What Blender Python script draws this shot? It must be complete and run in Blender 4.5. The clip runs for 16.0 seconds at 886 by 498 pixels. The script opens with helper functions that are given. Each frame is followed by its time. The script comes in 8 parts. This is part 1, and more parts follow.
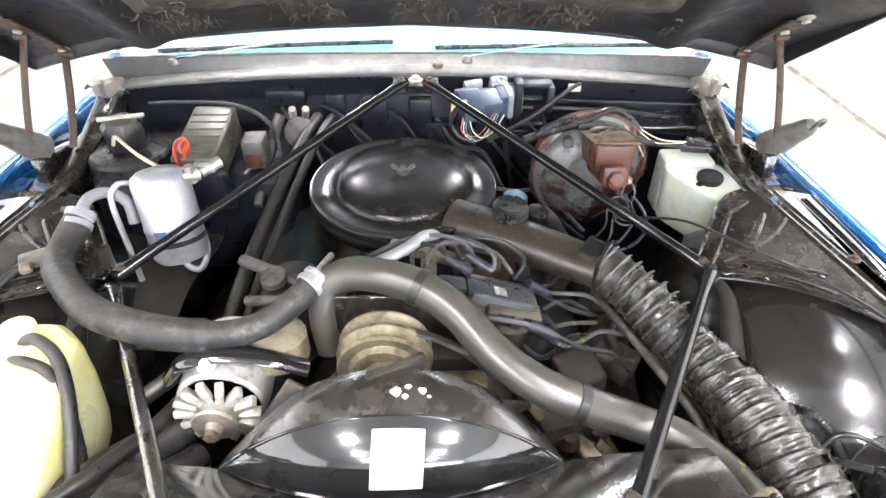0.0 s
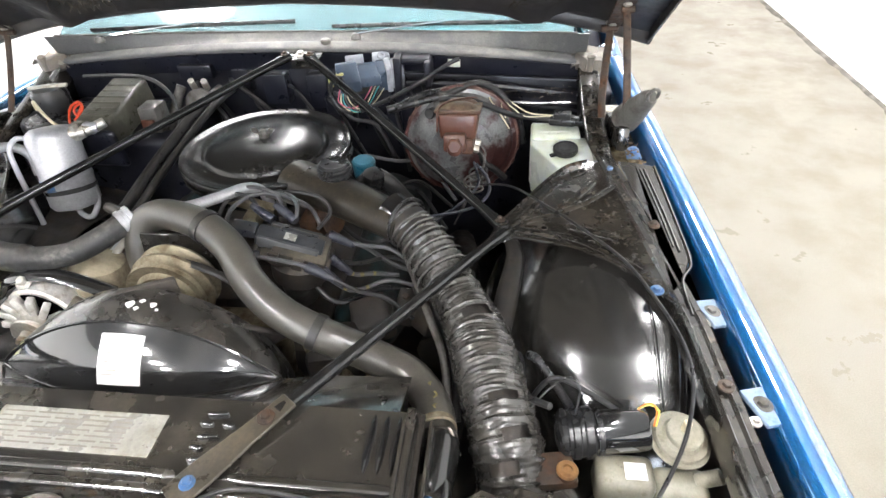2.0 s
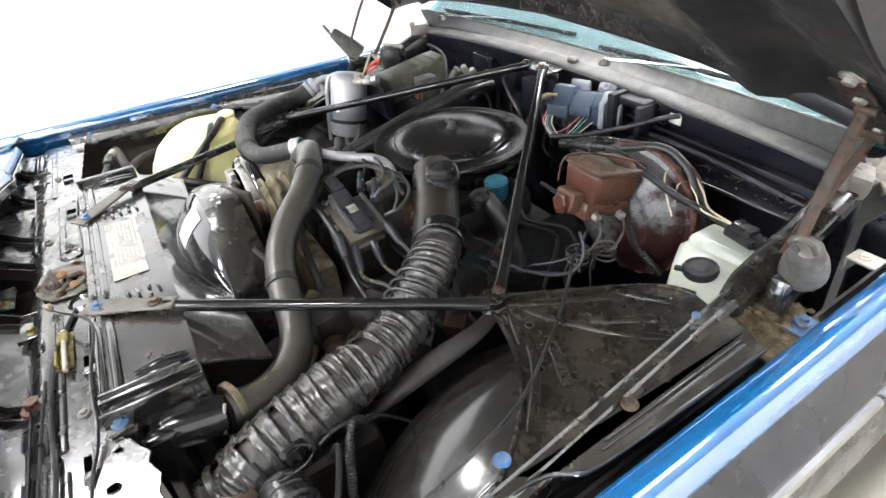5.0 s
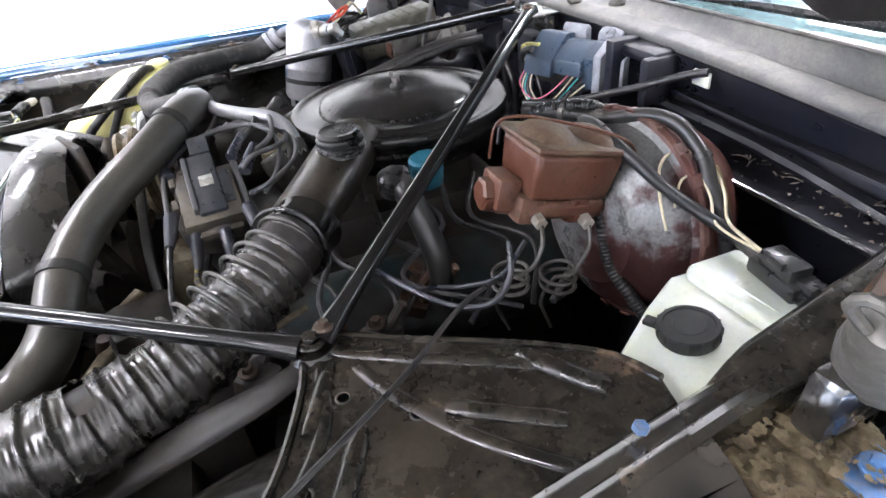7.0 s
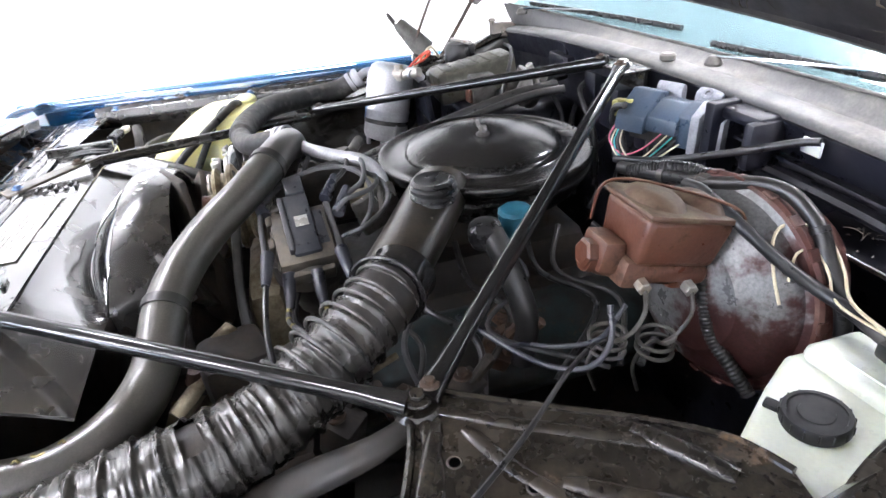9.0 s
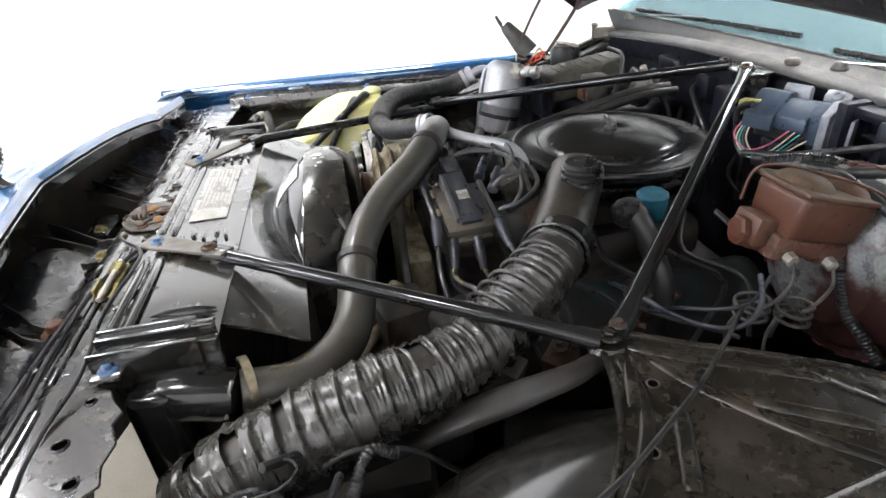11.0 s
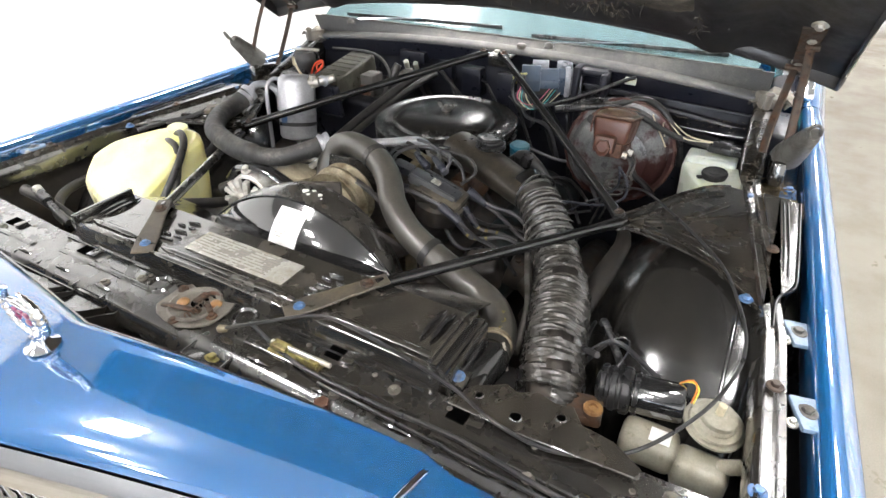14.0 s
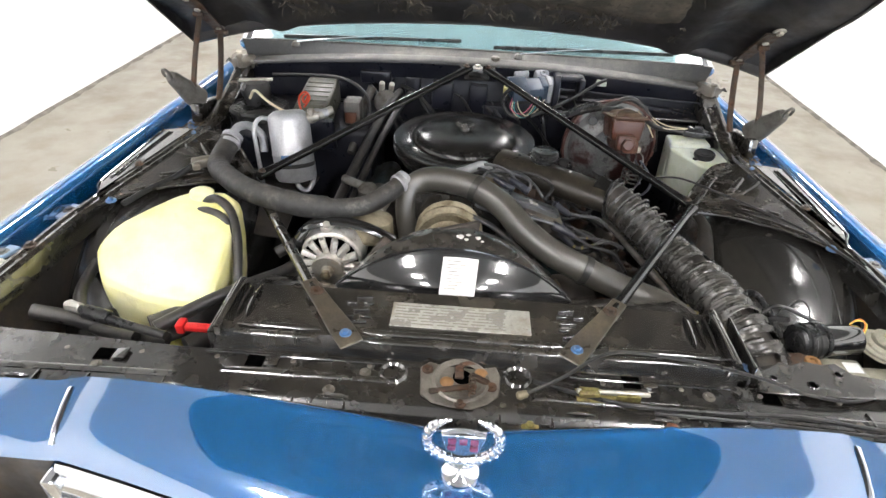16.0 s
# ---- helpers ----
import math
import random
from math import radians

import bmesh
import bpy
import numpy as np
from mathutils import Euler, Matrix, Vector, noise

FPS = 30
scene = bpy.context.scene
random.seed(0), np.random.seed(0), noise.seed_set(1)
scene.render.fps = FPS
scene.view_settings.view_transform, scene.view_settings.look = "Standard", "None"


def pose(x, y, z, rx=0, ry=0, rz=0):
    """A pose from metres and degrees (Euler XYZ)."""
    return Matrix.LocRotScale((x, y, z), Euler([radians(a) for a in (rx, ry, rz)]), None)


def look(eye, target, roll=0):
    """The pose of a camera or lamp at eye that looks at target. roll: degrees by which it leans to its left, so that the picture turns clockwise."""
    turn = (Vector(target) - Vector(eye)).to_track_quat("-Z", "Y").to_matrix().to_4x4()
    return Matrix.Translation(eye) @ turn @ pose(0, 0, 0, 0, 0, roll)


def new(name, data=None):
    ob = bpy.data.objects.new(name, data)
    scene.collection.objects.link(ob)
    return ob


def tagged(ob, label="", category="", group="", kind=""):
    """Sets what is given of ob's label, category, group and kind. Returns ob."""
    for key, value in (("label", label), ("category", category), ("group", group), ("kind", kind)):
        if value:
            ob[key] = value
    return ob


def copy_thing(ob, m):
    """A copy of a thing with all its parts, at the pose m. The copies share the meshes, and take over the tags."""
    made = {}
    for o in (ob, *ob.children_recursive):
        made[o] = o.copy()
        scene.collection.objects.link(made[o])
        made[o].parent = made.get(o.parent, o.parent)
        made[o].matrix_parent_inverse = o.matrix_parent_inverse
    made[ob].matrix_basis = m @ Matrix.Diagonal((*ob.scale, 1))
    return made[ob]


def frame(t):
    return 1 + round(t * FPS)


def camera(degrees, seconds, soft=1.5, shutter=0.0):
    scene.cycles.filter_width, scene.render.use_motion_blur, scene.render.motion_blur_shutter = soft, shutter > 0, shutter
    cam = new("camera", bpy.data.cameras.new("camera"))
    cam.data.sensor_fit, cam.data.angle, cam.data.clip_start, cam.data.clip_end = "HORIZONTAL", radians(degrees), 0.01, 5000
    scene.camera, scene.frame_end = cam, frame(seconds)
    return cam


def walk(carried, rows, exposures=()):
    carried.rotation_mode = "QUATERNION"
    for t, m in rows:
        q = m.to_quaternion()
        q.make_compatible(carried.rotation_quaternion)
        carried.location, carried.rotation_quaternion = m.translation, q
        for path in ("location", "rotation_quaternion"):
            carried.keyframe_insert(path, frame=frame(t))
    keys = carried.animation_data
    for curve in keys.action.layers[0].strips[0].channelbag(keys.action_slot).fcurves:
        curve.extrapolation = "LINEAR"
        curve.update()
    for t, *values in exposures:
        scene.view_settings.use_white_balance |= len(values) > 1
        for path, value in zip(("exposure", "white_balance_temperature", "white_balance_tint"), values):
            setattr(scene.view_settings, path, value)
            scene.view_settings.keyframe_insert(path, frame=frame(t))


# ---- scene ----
cam = camera(76.1, 16.0)
METRES, EYE, TILT, LEAN, TURN = 4.0, 1.55, -38.0, 0.0, -2.6
PATH = [
    (0, (0.03, 0.041, 1.591), (0.091, 1.596, 0.334), 0.8),
    (0.5, (0.116, -0.019, 1.597), (0.173, 1.53, 0.333), 0.1),
    (1, (0.283, -0.1, 1.589), (0.293, 1.45, 0.325), -1.1),
    (1.5, (0.413, -0.106, 1.591), (0.367, 1.443, 0.325), -2.0),
    (2, (0.555, -0.066, 1.569), (0.347, 1.478, 0.315), -2.9),
    (2.5, (0.754, -0.053, 1.574), (0.283, 1.446, 0.336), -4.6),
    (3, (0.981, -0.034, 1.567), (0.222, 1.365, 0.355), -5.7),
    (3.5, (1.109, 0.06, 1.559), (0.162, 1.349, 0.359), -6.2),
    (4, (1.146, 0.175, 1.58), (-0.023, 1.287, 0.398), -6.4),
    (4.2, (1.17, 0.224, 1.575), (-0.076, 1.258, 0.401), -6.5),
    (6.3, (1.108, 0.722, 1.347), (-0.478, 1.239, 0.245), -6.5),
    (6.5, (1.072, 0.756, 1.318), (-0.513, 1.27, 0.213), -6.5),
    (7, (0.999, 0.83, 1.274), (-0.588, 1.334, 0.167), -6.6),
    (7.5, (0.973, 0.853, 1.269), (-0.629, 1.344, 0.177), -6.5),
    (8, (0.973, 0.836, 1.286), (-0.65, 1.319, 0.222), -6.2),
    (8.5, (0.968, 0.798, 1.3), (-0.686, 1.253, 0.272), -5.7),
    (9, (0.96, 0.767, 1.305), (-0.722, 1.172, 0.301), -5.3),
    (9.5, (0.969, 0.734, 1.314), (-0.736, 1.064, 0.323), -5.0),
    (10, (0.993, 0.692, 1.323), (-0.726, 0.958, 0.336), -4.7),
    (10.2, (0.998, 0.669, 1.319), (-0.727, 0.925, 0.338), -4.6),
    (12.3, (1.101, 0.242, 1.43), (-0.499, 0.832, 0.384), -4.6),
    (12.5, (1.076, 0.171, 1.455), (-0.463, 0.88, 0.391), -4.3),
    (13, (1.03, 0.021, 1.476), (-0.284, 1.064, 0.388), -3.3),
    (13.5, (0.946, -0.132, 1.493), (-0.145, 1.13, 0.391), -2.4),
    (14, (0.742, -0.243, 1.522), (-0.086, 1.191, 0.4), -0.7),
    (14.5, (0.537, -0.319, 1.548), (-0.013, 1.233, 0.412), 0.4),
    (15, (0.364, -0.395, 1.547), (0.02, 1.219, 0.418), 1.6),
    (15.5, (0.187, -0.439, 1.574), (-0.027, 1.191, 0.436), 2.2),
    (16, (-0.017, -0.427, 1.589), (-0.065, 1.216, 0.45), 3.0),
]
walk(cam, [(t, look(eye, target, roll)) for t, eye, target, roll in PATH], [(0.0, 1.1, 6250, 15), (1.0, 0.95, 6250, 15), (2.0, 0.50, 6350, 13), (2.5, 0.40, 6400, 12), (3.0, 0.36, 6430, 11), (3.5, 0.28, 6450, 11), (4.2, 0.24, 6400, 11), (6.3, 0.65, 6050, 16), (7.0, 0.6, 6050, 18), (7.6, 0.9, 6050, 18), (8.1, 1.1, 6000, 18), (8.6, 0.8, 6000, 18), (9.0, 0.72, 6000, 18), (10.2, 0.38, 6050, 16), (12.3, -0.18, 6450, 11), (14.0, 0.16, 6450, 13), (16.0, 0.0, 6450, 13)])

# ---- world, lights, exposure ----
world = bpy.data.worlds.new("garage_world")
scene.world = world
world.use_nodes = True
_bg = world.node_tree.nodes["Background"]
_bg.inputs[0].default_value = (0.8, 0.9, 1.0, 1)
_bg.inputs[1].default_value = 0.15

# ---- mesh helpers ----
ORG = {}


def V(*a):
    return Vector(a)


def thing(name, at, label, category, group="", kind=""):
    ob = new(name)
    ob.location = at
    ob.empty_display_size = 0.02
    ORG[ob.name] = Vector(at)
    return tagged(ob, label, category, group, kind)


def finish(name, bm, material, origin, sharp=38):
    bmesh.ops.remove_doubles(bm, verts=bm.verts, dist=1e-6)
    bmesh.ops.recalc_face_normals(bm, faces=bm.faces)
    bmesh.ops.translate(bm, verts=bm.verts, vec=-origin)
    me = bpy.data.meshes.new(name)
    bm.to_mesh(me)
    bm.free()
    for p in me.polygons:
        p.use_smooth = True
    me.set_sharp_from_angle(angle=radians(sharp))
    me.materials.append(material)
    return me


def part(name, bm, material, parent, label="", sharp=38):
    org = ORG[parent.name]
    ob = new(name, finish(name, bm, material, org, sharp))
    ob.parent = parent
    ORG[ob.name] = org
    return tagged(ob, label)


def solo(name, bm, material, at, label, category, group="", kind="", sharp=38):
    ob = new(name, finish(name, bm, material, Vector(at), sharp))
    ob.location = at
    ORG[ob.name] = Vector(at)
    return tagged(ob, label, category, group, kind)


def join(*bms):
    out = bmesh.new()
    for b in bms:
        me = bpy.data.meshes.new("tmp")
        b.to_mesh(me)
        b.free()
        out.from_mesh(me)
        bpy.data.meshes.remove(me)
    return out


def box(x0, x1, y0, y1, z0, z1, bevel=0.004, seg=2, turn=None):
    bm = bmesh.new()
    bmesh.ops.create_cube(bm, size=1)
    c = V((x0 + x1) / 2, (y0 + y1) / 2, (z0 + z1) / 2)
    m = Matrix.Diagonal((x1 - x0, y1 - y0, z1 - z0, 1))
    bmesh.ops.transform(bm, matrix=m, verts=bm.verts)
    if bevel:
        bmesh.ops.bevel(bm, geom=bm.edges[:], offset=bevel, segments=seg, affect="EDGES", profile=0.5)
    m = Matrix.Translation(c)
    if turn:
        m = m @ Euler([radians(a) for a in turn]).to_matrix().to_4x4()
    bmesh.ops.transform(bm, matrix=m, verts=bm.verts)
    return bm


def frame_to(axis):
    return V(*axis).normalized().to_track_quat("Z", "Y").to_matrix().to_4x4()


def lathe(profile, base, axis=(0, 0, 1), seg=36, caps=True):
    """A turned shape: profile of (radius, height) along the axis from base."""
    bm = bmesh.new()
    rings = []
    for r, h in profile:
        rings.append([bm.verts.new((max(r, 1e-4) * math.cos(2 * math.pi * k / seg), max(r, 1e-4) * math.sin(2 * math.pi * k / seg), h)) for k in range(seg)])
    for a, b in zip(rings, rings[1:]):
        for k in range(seg):
            bm.faces.new((a[k], a[(k + 1) % seg], b[(k + 1) % seg], b[k]))
    if caps:
        bm.faces.new(rings[0][::-1])
        bm.faces.new(rings[-1])
    bmesh.ops.transform(bm, matrix=Matrix.Translation(base) @ frame_to(axis), verts=bm.verts)
    return bm


def rod(a, b, r, seg=16, bevel=0.0015):
    a, b = Vector(a), Vector(b)
    n = (b - a).length
    return lathe([(r - bevel, 0), (r, bevel), (r, n - bevel), (r - bevel, n)], a, b - a, seg)


def spline(pts, step=0.008):
    """Points evenly along a smooth line through pts."""
    p = [Vector(q) for q in pts]
    p = [2 * p[0] - p[1]] + p + [2 * p[-1] - p[-2]]
    out = []
    for i in range(1, len(p) - 2):
        n = max(2, int((p[i + 1] - p[i]).length / step))
        for k in range(n):
            t = k / n
            a, b, c, d = p[i - 1], p[i], p[i + 1], p[i + 2]
            out.append(0.5 * ((2 * b) + (c - a) * t + (2 * a - 5 * b + 4 * c - d) * t * t + (3 * b - a - 3 * c + d) * t ** 3))
    out.append(p[-2])
    return out


def tube(pts, r, seg=14, step=0.008, flat=1.0, smooth=True, wob=0.0, seed=0, cut=None):
    """A round bar along a line. r: number or function of the way along (metres, whole length) and angle."""
    line = spline(pts, step) if smooth else [Vector(q) for q in pts]
    n = len(line)
    tang = [(line[min(i + 1, n - 1)] - line[max(i - 1, 0)]).normalized() for i in range(n)]
    up = V(0, 0, 1) if abs(tang[0].z) < 0.9 else V(1, 0, 0)
    side = tang[0].cross(up).normalized()
    run, bm, rings = 0.0, bmesh.new(), []
    total = sum((line[i + 1] - line[i]).length for i in range(n - 1))
    for i in range(n):
        if i:
            run += (line[i] - line[i - 1]).length
        side = (side - side.dot(tang[i]) * tang[i]).normalized()
        over = side.cross(tang[i]).normalized()
        ring = []
        for k in range(seg):
            a = 2 * math.pi * k / seg
            rr = r(run, total, a) if callable(r) else r
            if wob:
                rr *= 1 + wob * noise.noise(line[i] * 40 + V(math.cos(a), math.sin(a), seed) * 1.3)
            ring.append(bm.verts.new(line[i] + rr * (math.cos(a) * side + flat * math.sin(a) * over)))
        rings.append(ring)
    for i in range(n - 1):
        for k in range(seg):
            if cut and cut(i / (n - 1), k / seg):
                continue
            bm.faces.new((rings[i][k], rings[i][(k + 1) % seg], rings[i + 1][(k + 1) % seg], rings[i + 1][k]))
    bm.faces.new(rings[0][::-1])
    bm.faces.new(rings[-1])
    return bm


def plate(poly, thick, bevel=0.0015, at=None):
    """A flat sheet: poly of (x, y), its top at z = 0, placed by the matrix at."""
    bm = bmesh.new()
    top = bm.faces.new([bm.verts.new((x, y, 0)) for x, y in poly])
    low = bmesh.ops.extrude_face_region(bm, geom=[top])
    bmesh.ops.translate(bm, verts=[g for g in low["geom"] if isinstance(g, bmesh.types.BMVert)], vec=(0, 0, -thick))
    if bevel:
        bmesh.ops.bevel(bm, geom=bm.edges[:], offset=bevel, segments=1, affect="EDGES")
    if at:
        bmesh.ops.transform(bm, matrix=at, verts=bm.verts)
    return bm


def surf(fn, nu, nv, thick=0.0):
    """A sheet from fn(u, v), u and v from 0 to 1."""
    bm = bmesh.new()
    g = [[bm.verts.new(fn(i / nu, j / nv)) for j in range(nv + 1)] for i in range(nu + 1)]
    for i in range(nu):
        for j in range(nv):
            bm.faces.new((g[i][j], g[i + 1][j], g[i + 1][j + 1], g[i][j + 1]))
    if thick:
        bmesh.ops.recalc_face_normals(bm, faces=bm.faces)
        bmesh.ops.solidify(bm, geom=bm.faces[:], thickness=thick)
    return bm


def strip(section, line, closed=False):
    """A section of (across, up) drawn along a list of frames (point, across, up)."""
    bm = bmesh.new()
    rows = [[bm.verts.new(p + a * s + b * h) for s, h in section] for p, a, b in line]
    for r0, r1 in zip(rows, rows[1:]):
        for k in range(len(section) - (0 if closed else 1)):
            j = (k + 1) % len(section)
            bm.faces.new((r0[k], r0[j], r1[j], r1[k]))
    if closed:
        bm.faces.new(rows[0][::-1])
        bm.faces.new(rows[-1])
    return bm


def mirrored(bm):
    bmesh.ops.transform(bm, matrix=Matrix.Diagonal((-1, 1, 1, 1)), verts=bm.verts)
    bmesh.ops.reverse_faces(bm, faces=bm.faces)
    return bm


def sided(bm, side):
    return bm if side > 0 else mirrored(bm)


def bolt_mesh(at, r=0.009, h=0.007, axis=(0, 0, 1), washer=True):
    """A hexagon head on a washer."""
    ax = V(*axis).normalized()
    head = lathe([(r * 0.92, 0), (r, 0.001), (r, h - 0.0015), (r * 0.85, h)], Vector(at) + ax * (0.002 if washer else 0), axis, 6)
    if not washer:
        return head
    return join(lathe([(r * 1.7, -0.001), (r * 1.75, 0.0005), (r * 1.6, 0.0022), (r * 0.8, 0.003)], at, axis, 18), head)


# ---- materials ----
def mat(name, base, rough=0.5, metal=0.0, second=None, amount=0.35, scale=14.0, third=None, third_amount=0.25, third_scale=45.0,
        grain=0.12, grain_scale=220.0, bump=0.15, bump_scale=90.0, coat=0.0, rough_var=0.15, sub=0.0, trans=0.0, island=0.0, dusty=None, dust=0.0, stain_rough=0.3, spec=0.5, gloss_ior=1.5, coat_rough=0.05, hard=1.0):
    """Base colour broken by two scales of stains, fine grain and relief; dusty: a colour that lies on faces that look up."""
    m = bpy.data.materials.new(name)
    m.use_nodes = True
    nt = m.node_tree
    b = nt.nodes["Principled BSDF"]
    L = nt.links.new

    def node(kind, **ins):
        n = nt.nodes.new(kind)
        for k, v in ins.items():
            n.inputs[k.replace("_", " ")].default_value = v
        return n
    tc = node("ShaderNodeTexCoord")

    def noise_tex(s, detail=6.0, r=0.6):
        n = node("ShaderNodeTexNoise", Scale=s, Detail=detail, Roughness=r)
        L(tc.outputs["Object"], n.inputs["Vector"])
        return n

    def mix(fac, a, c, mode="MIX"):
        n = nt.nodes.new("ShaderNodeMix")
        n.data_type, n.blend_type = "RGBA", mode
        if isinstance(fac, float):
            n.inputs[0].default_value = fac
        else:
            L(fac, n.inputs[0])
        for s, v in ((6, a), (7, c)):
            if isinstance(v, tuple):
                n.inputs[s].default_value = (*v, 1)
            else:
                L(v, n.inputs[s])
        return n.outputs[2]

    def ramp(src, lo, hi):
        n = nt.nodes.new("ShaderNodeMapRange")
        n.interpolation_type = "SMOOTHSTEP"
        n.inputs["From Min"].default_value, n.inputs["From Max"].default_value = lo, hi
        L(src, n.inputs["Value"])
        return n.outputs["Result"]
    col = (base[0], base[1], base[2])
    masks = []
    if second:
        f = ramp(noise_tex(scale).outputs["Fac"], 0.66 - amount * 0.6, 0.66 - amount * 0.6 + (0.26 + amount * 0.15) * hard)
        col = mix(f, col, second)
        masks.append(f)
    if third:
        f = ramp(noise_tex(third_scale, 8.0, 0.7).outputs["Fac"], 0.72 - third_amount * 0.6, 0.86 - third_amount * 0.5)
        col = mix(f, col, third)
        masks.append(f)
    if dusty:
        geo = node("ShaderNodeNewGeometry")
        sep = node("ShaderNodeSeparateXYZ")
        L(geo.outputs["Normal"], sep.inputs[0])
        up = ramp(sep.outputs["Z"], 0.3, 1.0)
        pat = ramp(noise_tex(26.0, 8.0, 0.7).outputs["Fac"], 0.3, 0.75)
        mul = nt.nodes.new("ShaderNodeMath")
        mul.operation = "MULTIPLY"
        L(up, mul.inputs[0]), L(pat, mul.inputs[1])
        sc = nt.nodes.new("ShaderNodeMath")
        sc.operation = "MULTIPLY"
        sc.inputs[1].default_value = dust
        L(mul.outputs[0], sc.inputs[0])
        col = mix(sc.outputs[0], col, dusty)
        masks.append(sc.outputs[0])
    fine = noise_tex(grain_scale, 3.0)
    g = nt.nodes.new("ShaderNodeMapRange")
    g.inputs["To Min"].default_value, g.inputs["To Max"].default_value = 1 - grain, 1 + grain
    g.inputs["From Min"].default_value, g.inputs["From Max"].default_value = 0.3, 0.7
    L(fine.outputs["Fac"], g.inputs["Value"])
    comb = nt.nodes.new("ShaderNodeCombineColor")
    for k in range(3):
        L(g.outputs["Result"], comb.inputs[k])
    col = mix(1.0, col, comb.outputs[0], "MULTIPLY")
    if island:
        info = nt.nodes.new("ShaderNodeObjectInfo")
        h = nt.nodes.new("ShaderNodeMapRange")
        h.inputs["To Min"].default_value, h.inputs["To Max"].default_value = 1 - island, 1 + island
        L(info.outputs["Random"], h.inputs["Value"])
        c2 = nt.nodes.new("ShaderNodeCombineColor")
        for k in range(3):
            L(h.outputs["Result"], c2.inputs[k])
        col = mix(1.0, col, c2.outputs[0], "MULTIPLY")
    L(col, b.inputs["Base Color"])
    rn = noise_tex(scale * 2.3)
    rr = nt.nodes.new("ShaderNodeMapRange")
    rr.inputs["From Min"].default_value, rr.inputs["From Max"].default_value = 0.3, 0.7
    rr.inputs["To Min"].default_value, rr.inputs["To Max"].default_value = max(0.02, rough - rough_var), min(1.0, rough + rough_var)
    L(rn.outputs["Fac"], rr.inputs["Value"])
    rough_out = rr.outputs["Result"]
    for k in masks:
        a = nt.nodes.new("ShaderNodeMath")
        a.operation, a.use_clamp = "MULTIPLY_ADD", True
        a.inputs[1].default_value = stain_rough
        L(k, a.inputs[0]), L(rough_out, a.inputs[2])
        rough_out = a.outputs[0]
    L(rough_out, b.inputs["Roughness"])
    b.inputs["Metallic"].default_value = metal
    if bump:
        bn = nt.nodes.new("ShaderNodeBump")
        bn.inputs["Strength"].default_value = bump
        bn.inputs["Distance"].default_value = 0.002
        L(noise_tex(bump_scale, 6.0).outputs["Fac"], bn.inputs["Height"])
        L(bn.outputs[0], b.inputs["Normal"])
    b.inputs["Coat Weight"].default_value = coat
    b.inputs["Coat Roughness"].default_value = coat_rough
    b.inputs["Coat IOR"].default_value = gloss_ior
    b.inputs["Specular IOR Level"].default_value = spec
    if sub:
        b.inputs["Subsurface Weight"].default_value = sub
        b.inputs["Subsurface Radius"].default_value = (0.03, 0.03, 0.015)
        b.inputs["Subsurface Scale"].default_value = 0.5
    b.inputs["Transmission Weight"].default_value = trans
    return m


def glow(name, colour, power):
    m = bpy.data.materials.new(name)
    m.use_nodes = True
    b = m.node_tree.nodes["Principled BSDF"]
    b.inputs["Base Color"].default_value = (0.8, 0.8, 0.8, 1)
    b.inputs["Emission Color"].default_value = (*colour, 1)
    b.inputs["Emission Strength"].default_value = power
    return m


# Tan of upward faces: dust, and pale reflections on some panels.
DUST_SHEEN = (0.20, 0.17, 0.13)
M_GLOSS = mat("black_gloss_paint", (0.012, 0.012, 0.0125), 0.12, second=(0.02, 0.019, 0.018), amount=0.3, rough_var=0.04, bump=0.008, bump_scale=10, coat=1.0, gloss_ior=1.75, coat_rough=0.045, grain=0.2, dusty=DUST_SHEEN, dust=0.03, stain_rough=0.12)
M_WHEELH = mat("satin_black_sheet", (0.015, 0.0145, 0.0135), 0.22, second=(0.028, 0.025, 0.020), amount=0.36, scale=7, hard=2.5, rough_var=0.06, bump=0.035, bump_scale=12, coat=0.9, coat_rough=0.13, gloss_ior=1.75, dusty=DUST_SHEEN, dust=0.05, stain_rough=0.05)
# Pale tones: dust, and the left wall's reflection put into the colour.
M_DRUM = mat("shroud_plastic_dust_sheen", (0.020, 0.0192, 0.0180), 0.26, second=(0.045, 0.041, 0.035), amount=0.36, scale=11, hard=2.0, third=(0.11, 0.10, 0.085), third_amount=0.16, third_scale=24, rough_var=0.08, bump=0.03, bump_scale=14, coat=0.9, coat_rough=0.22, gloss_ior=1.8, dusty=DUST_SHEEN, dust=0.18, stain_rough=0.16)
M_LID = mat("black_enamel", (0.010, 0.010, 0.010), 0.13, second=(0.020, 0.018, 0.015), amount=0.30, scale=8, hard=1.6, grain=0.1, rough_var=0.05, bump=0.012, bump_scale=14, spec=0.55, stain_rough=0.18, dusty=DUST_SHEEN, dust=0.03)
# Upward tan: dust film, plus pale window reflection put into the colour.
M_PANEL = mat("black_paint_dust_sheen", (0.012, 0.0117, 0.0113), 0.20, second=(0.030, 0.027, 0.022), amount=0.36, third=(0.085, 0.073, 0.056), third_amount=0.11, third_scale=15, rough_var=0.08, bump=0.06, bump_scale=20, coat=1.0, gloss_ior=2.05, coat_rough=0.12, dusty=DUST_SHEEN, dust=0.22, stain_rough=0.12)
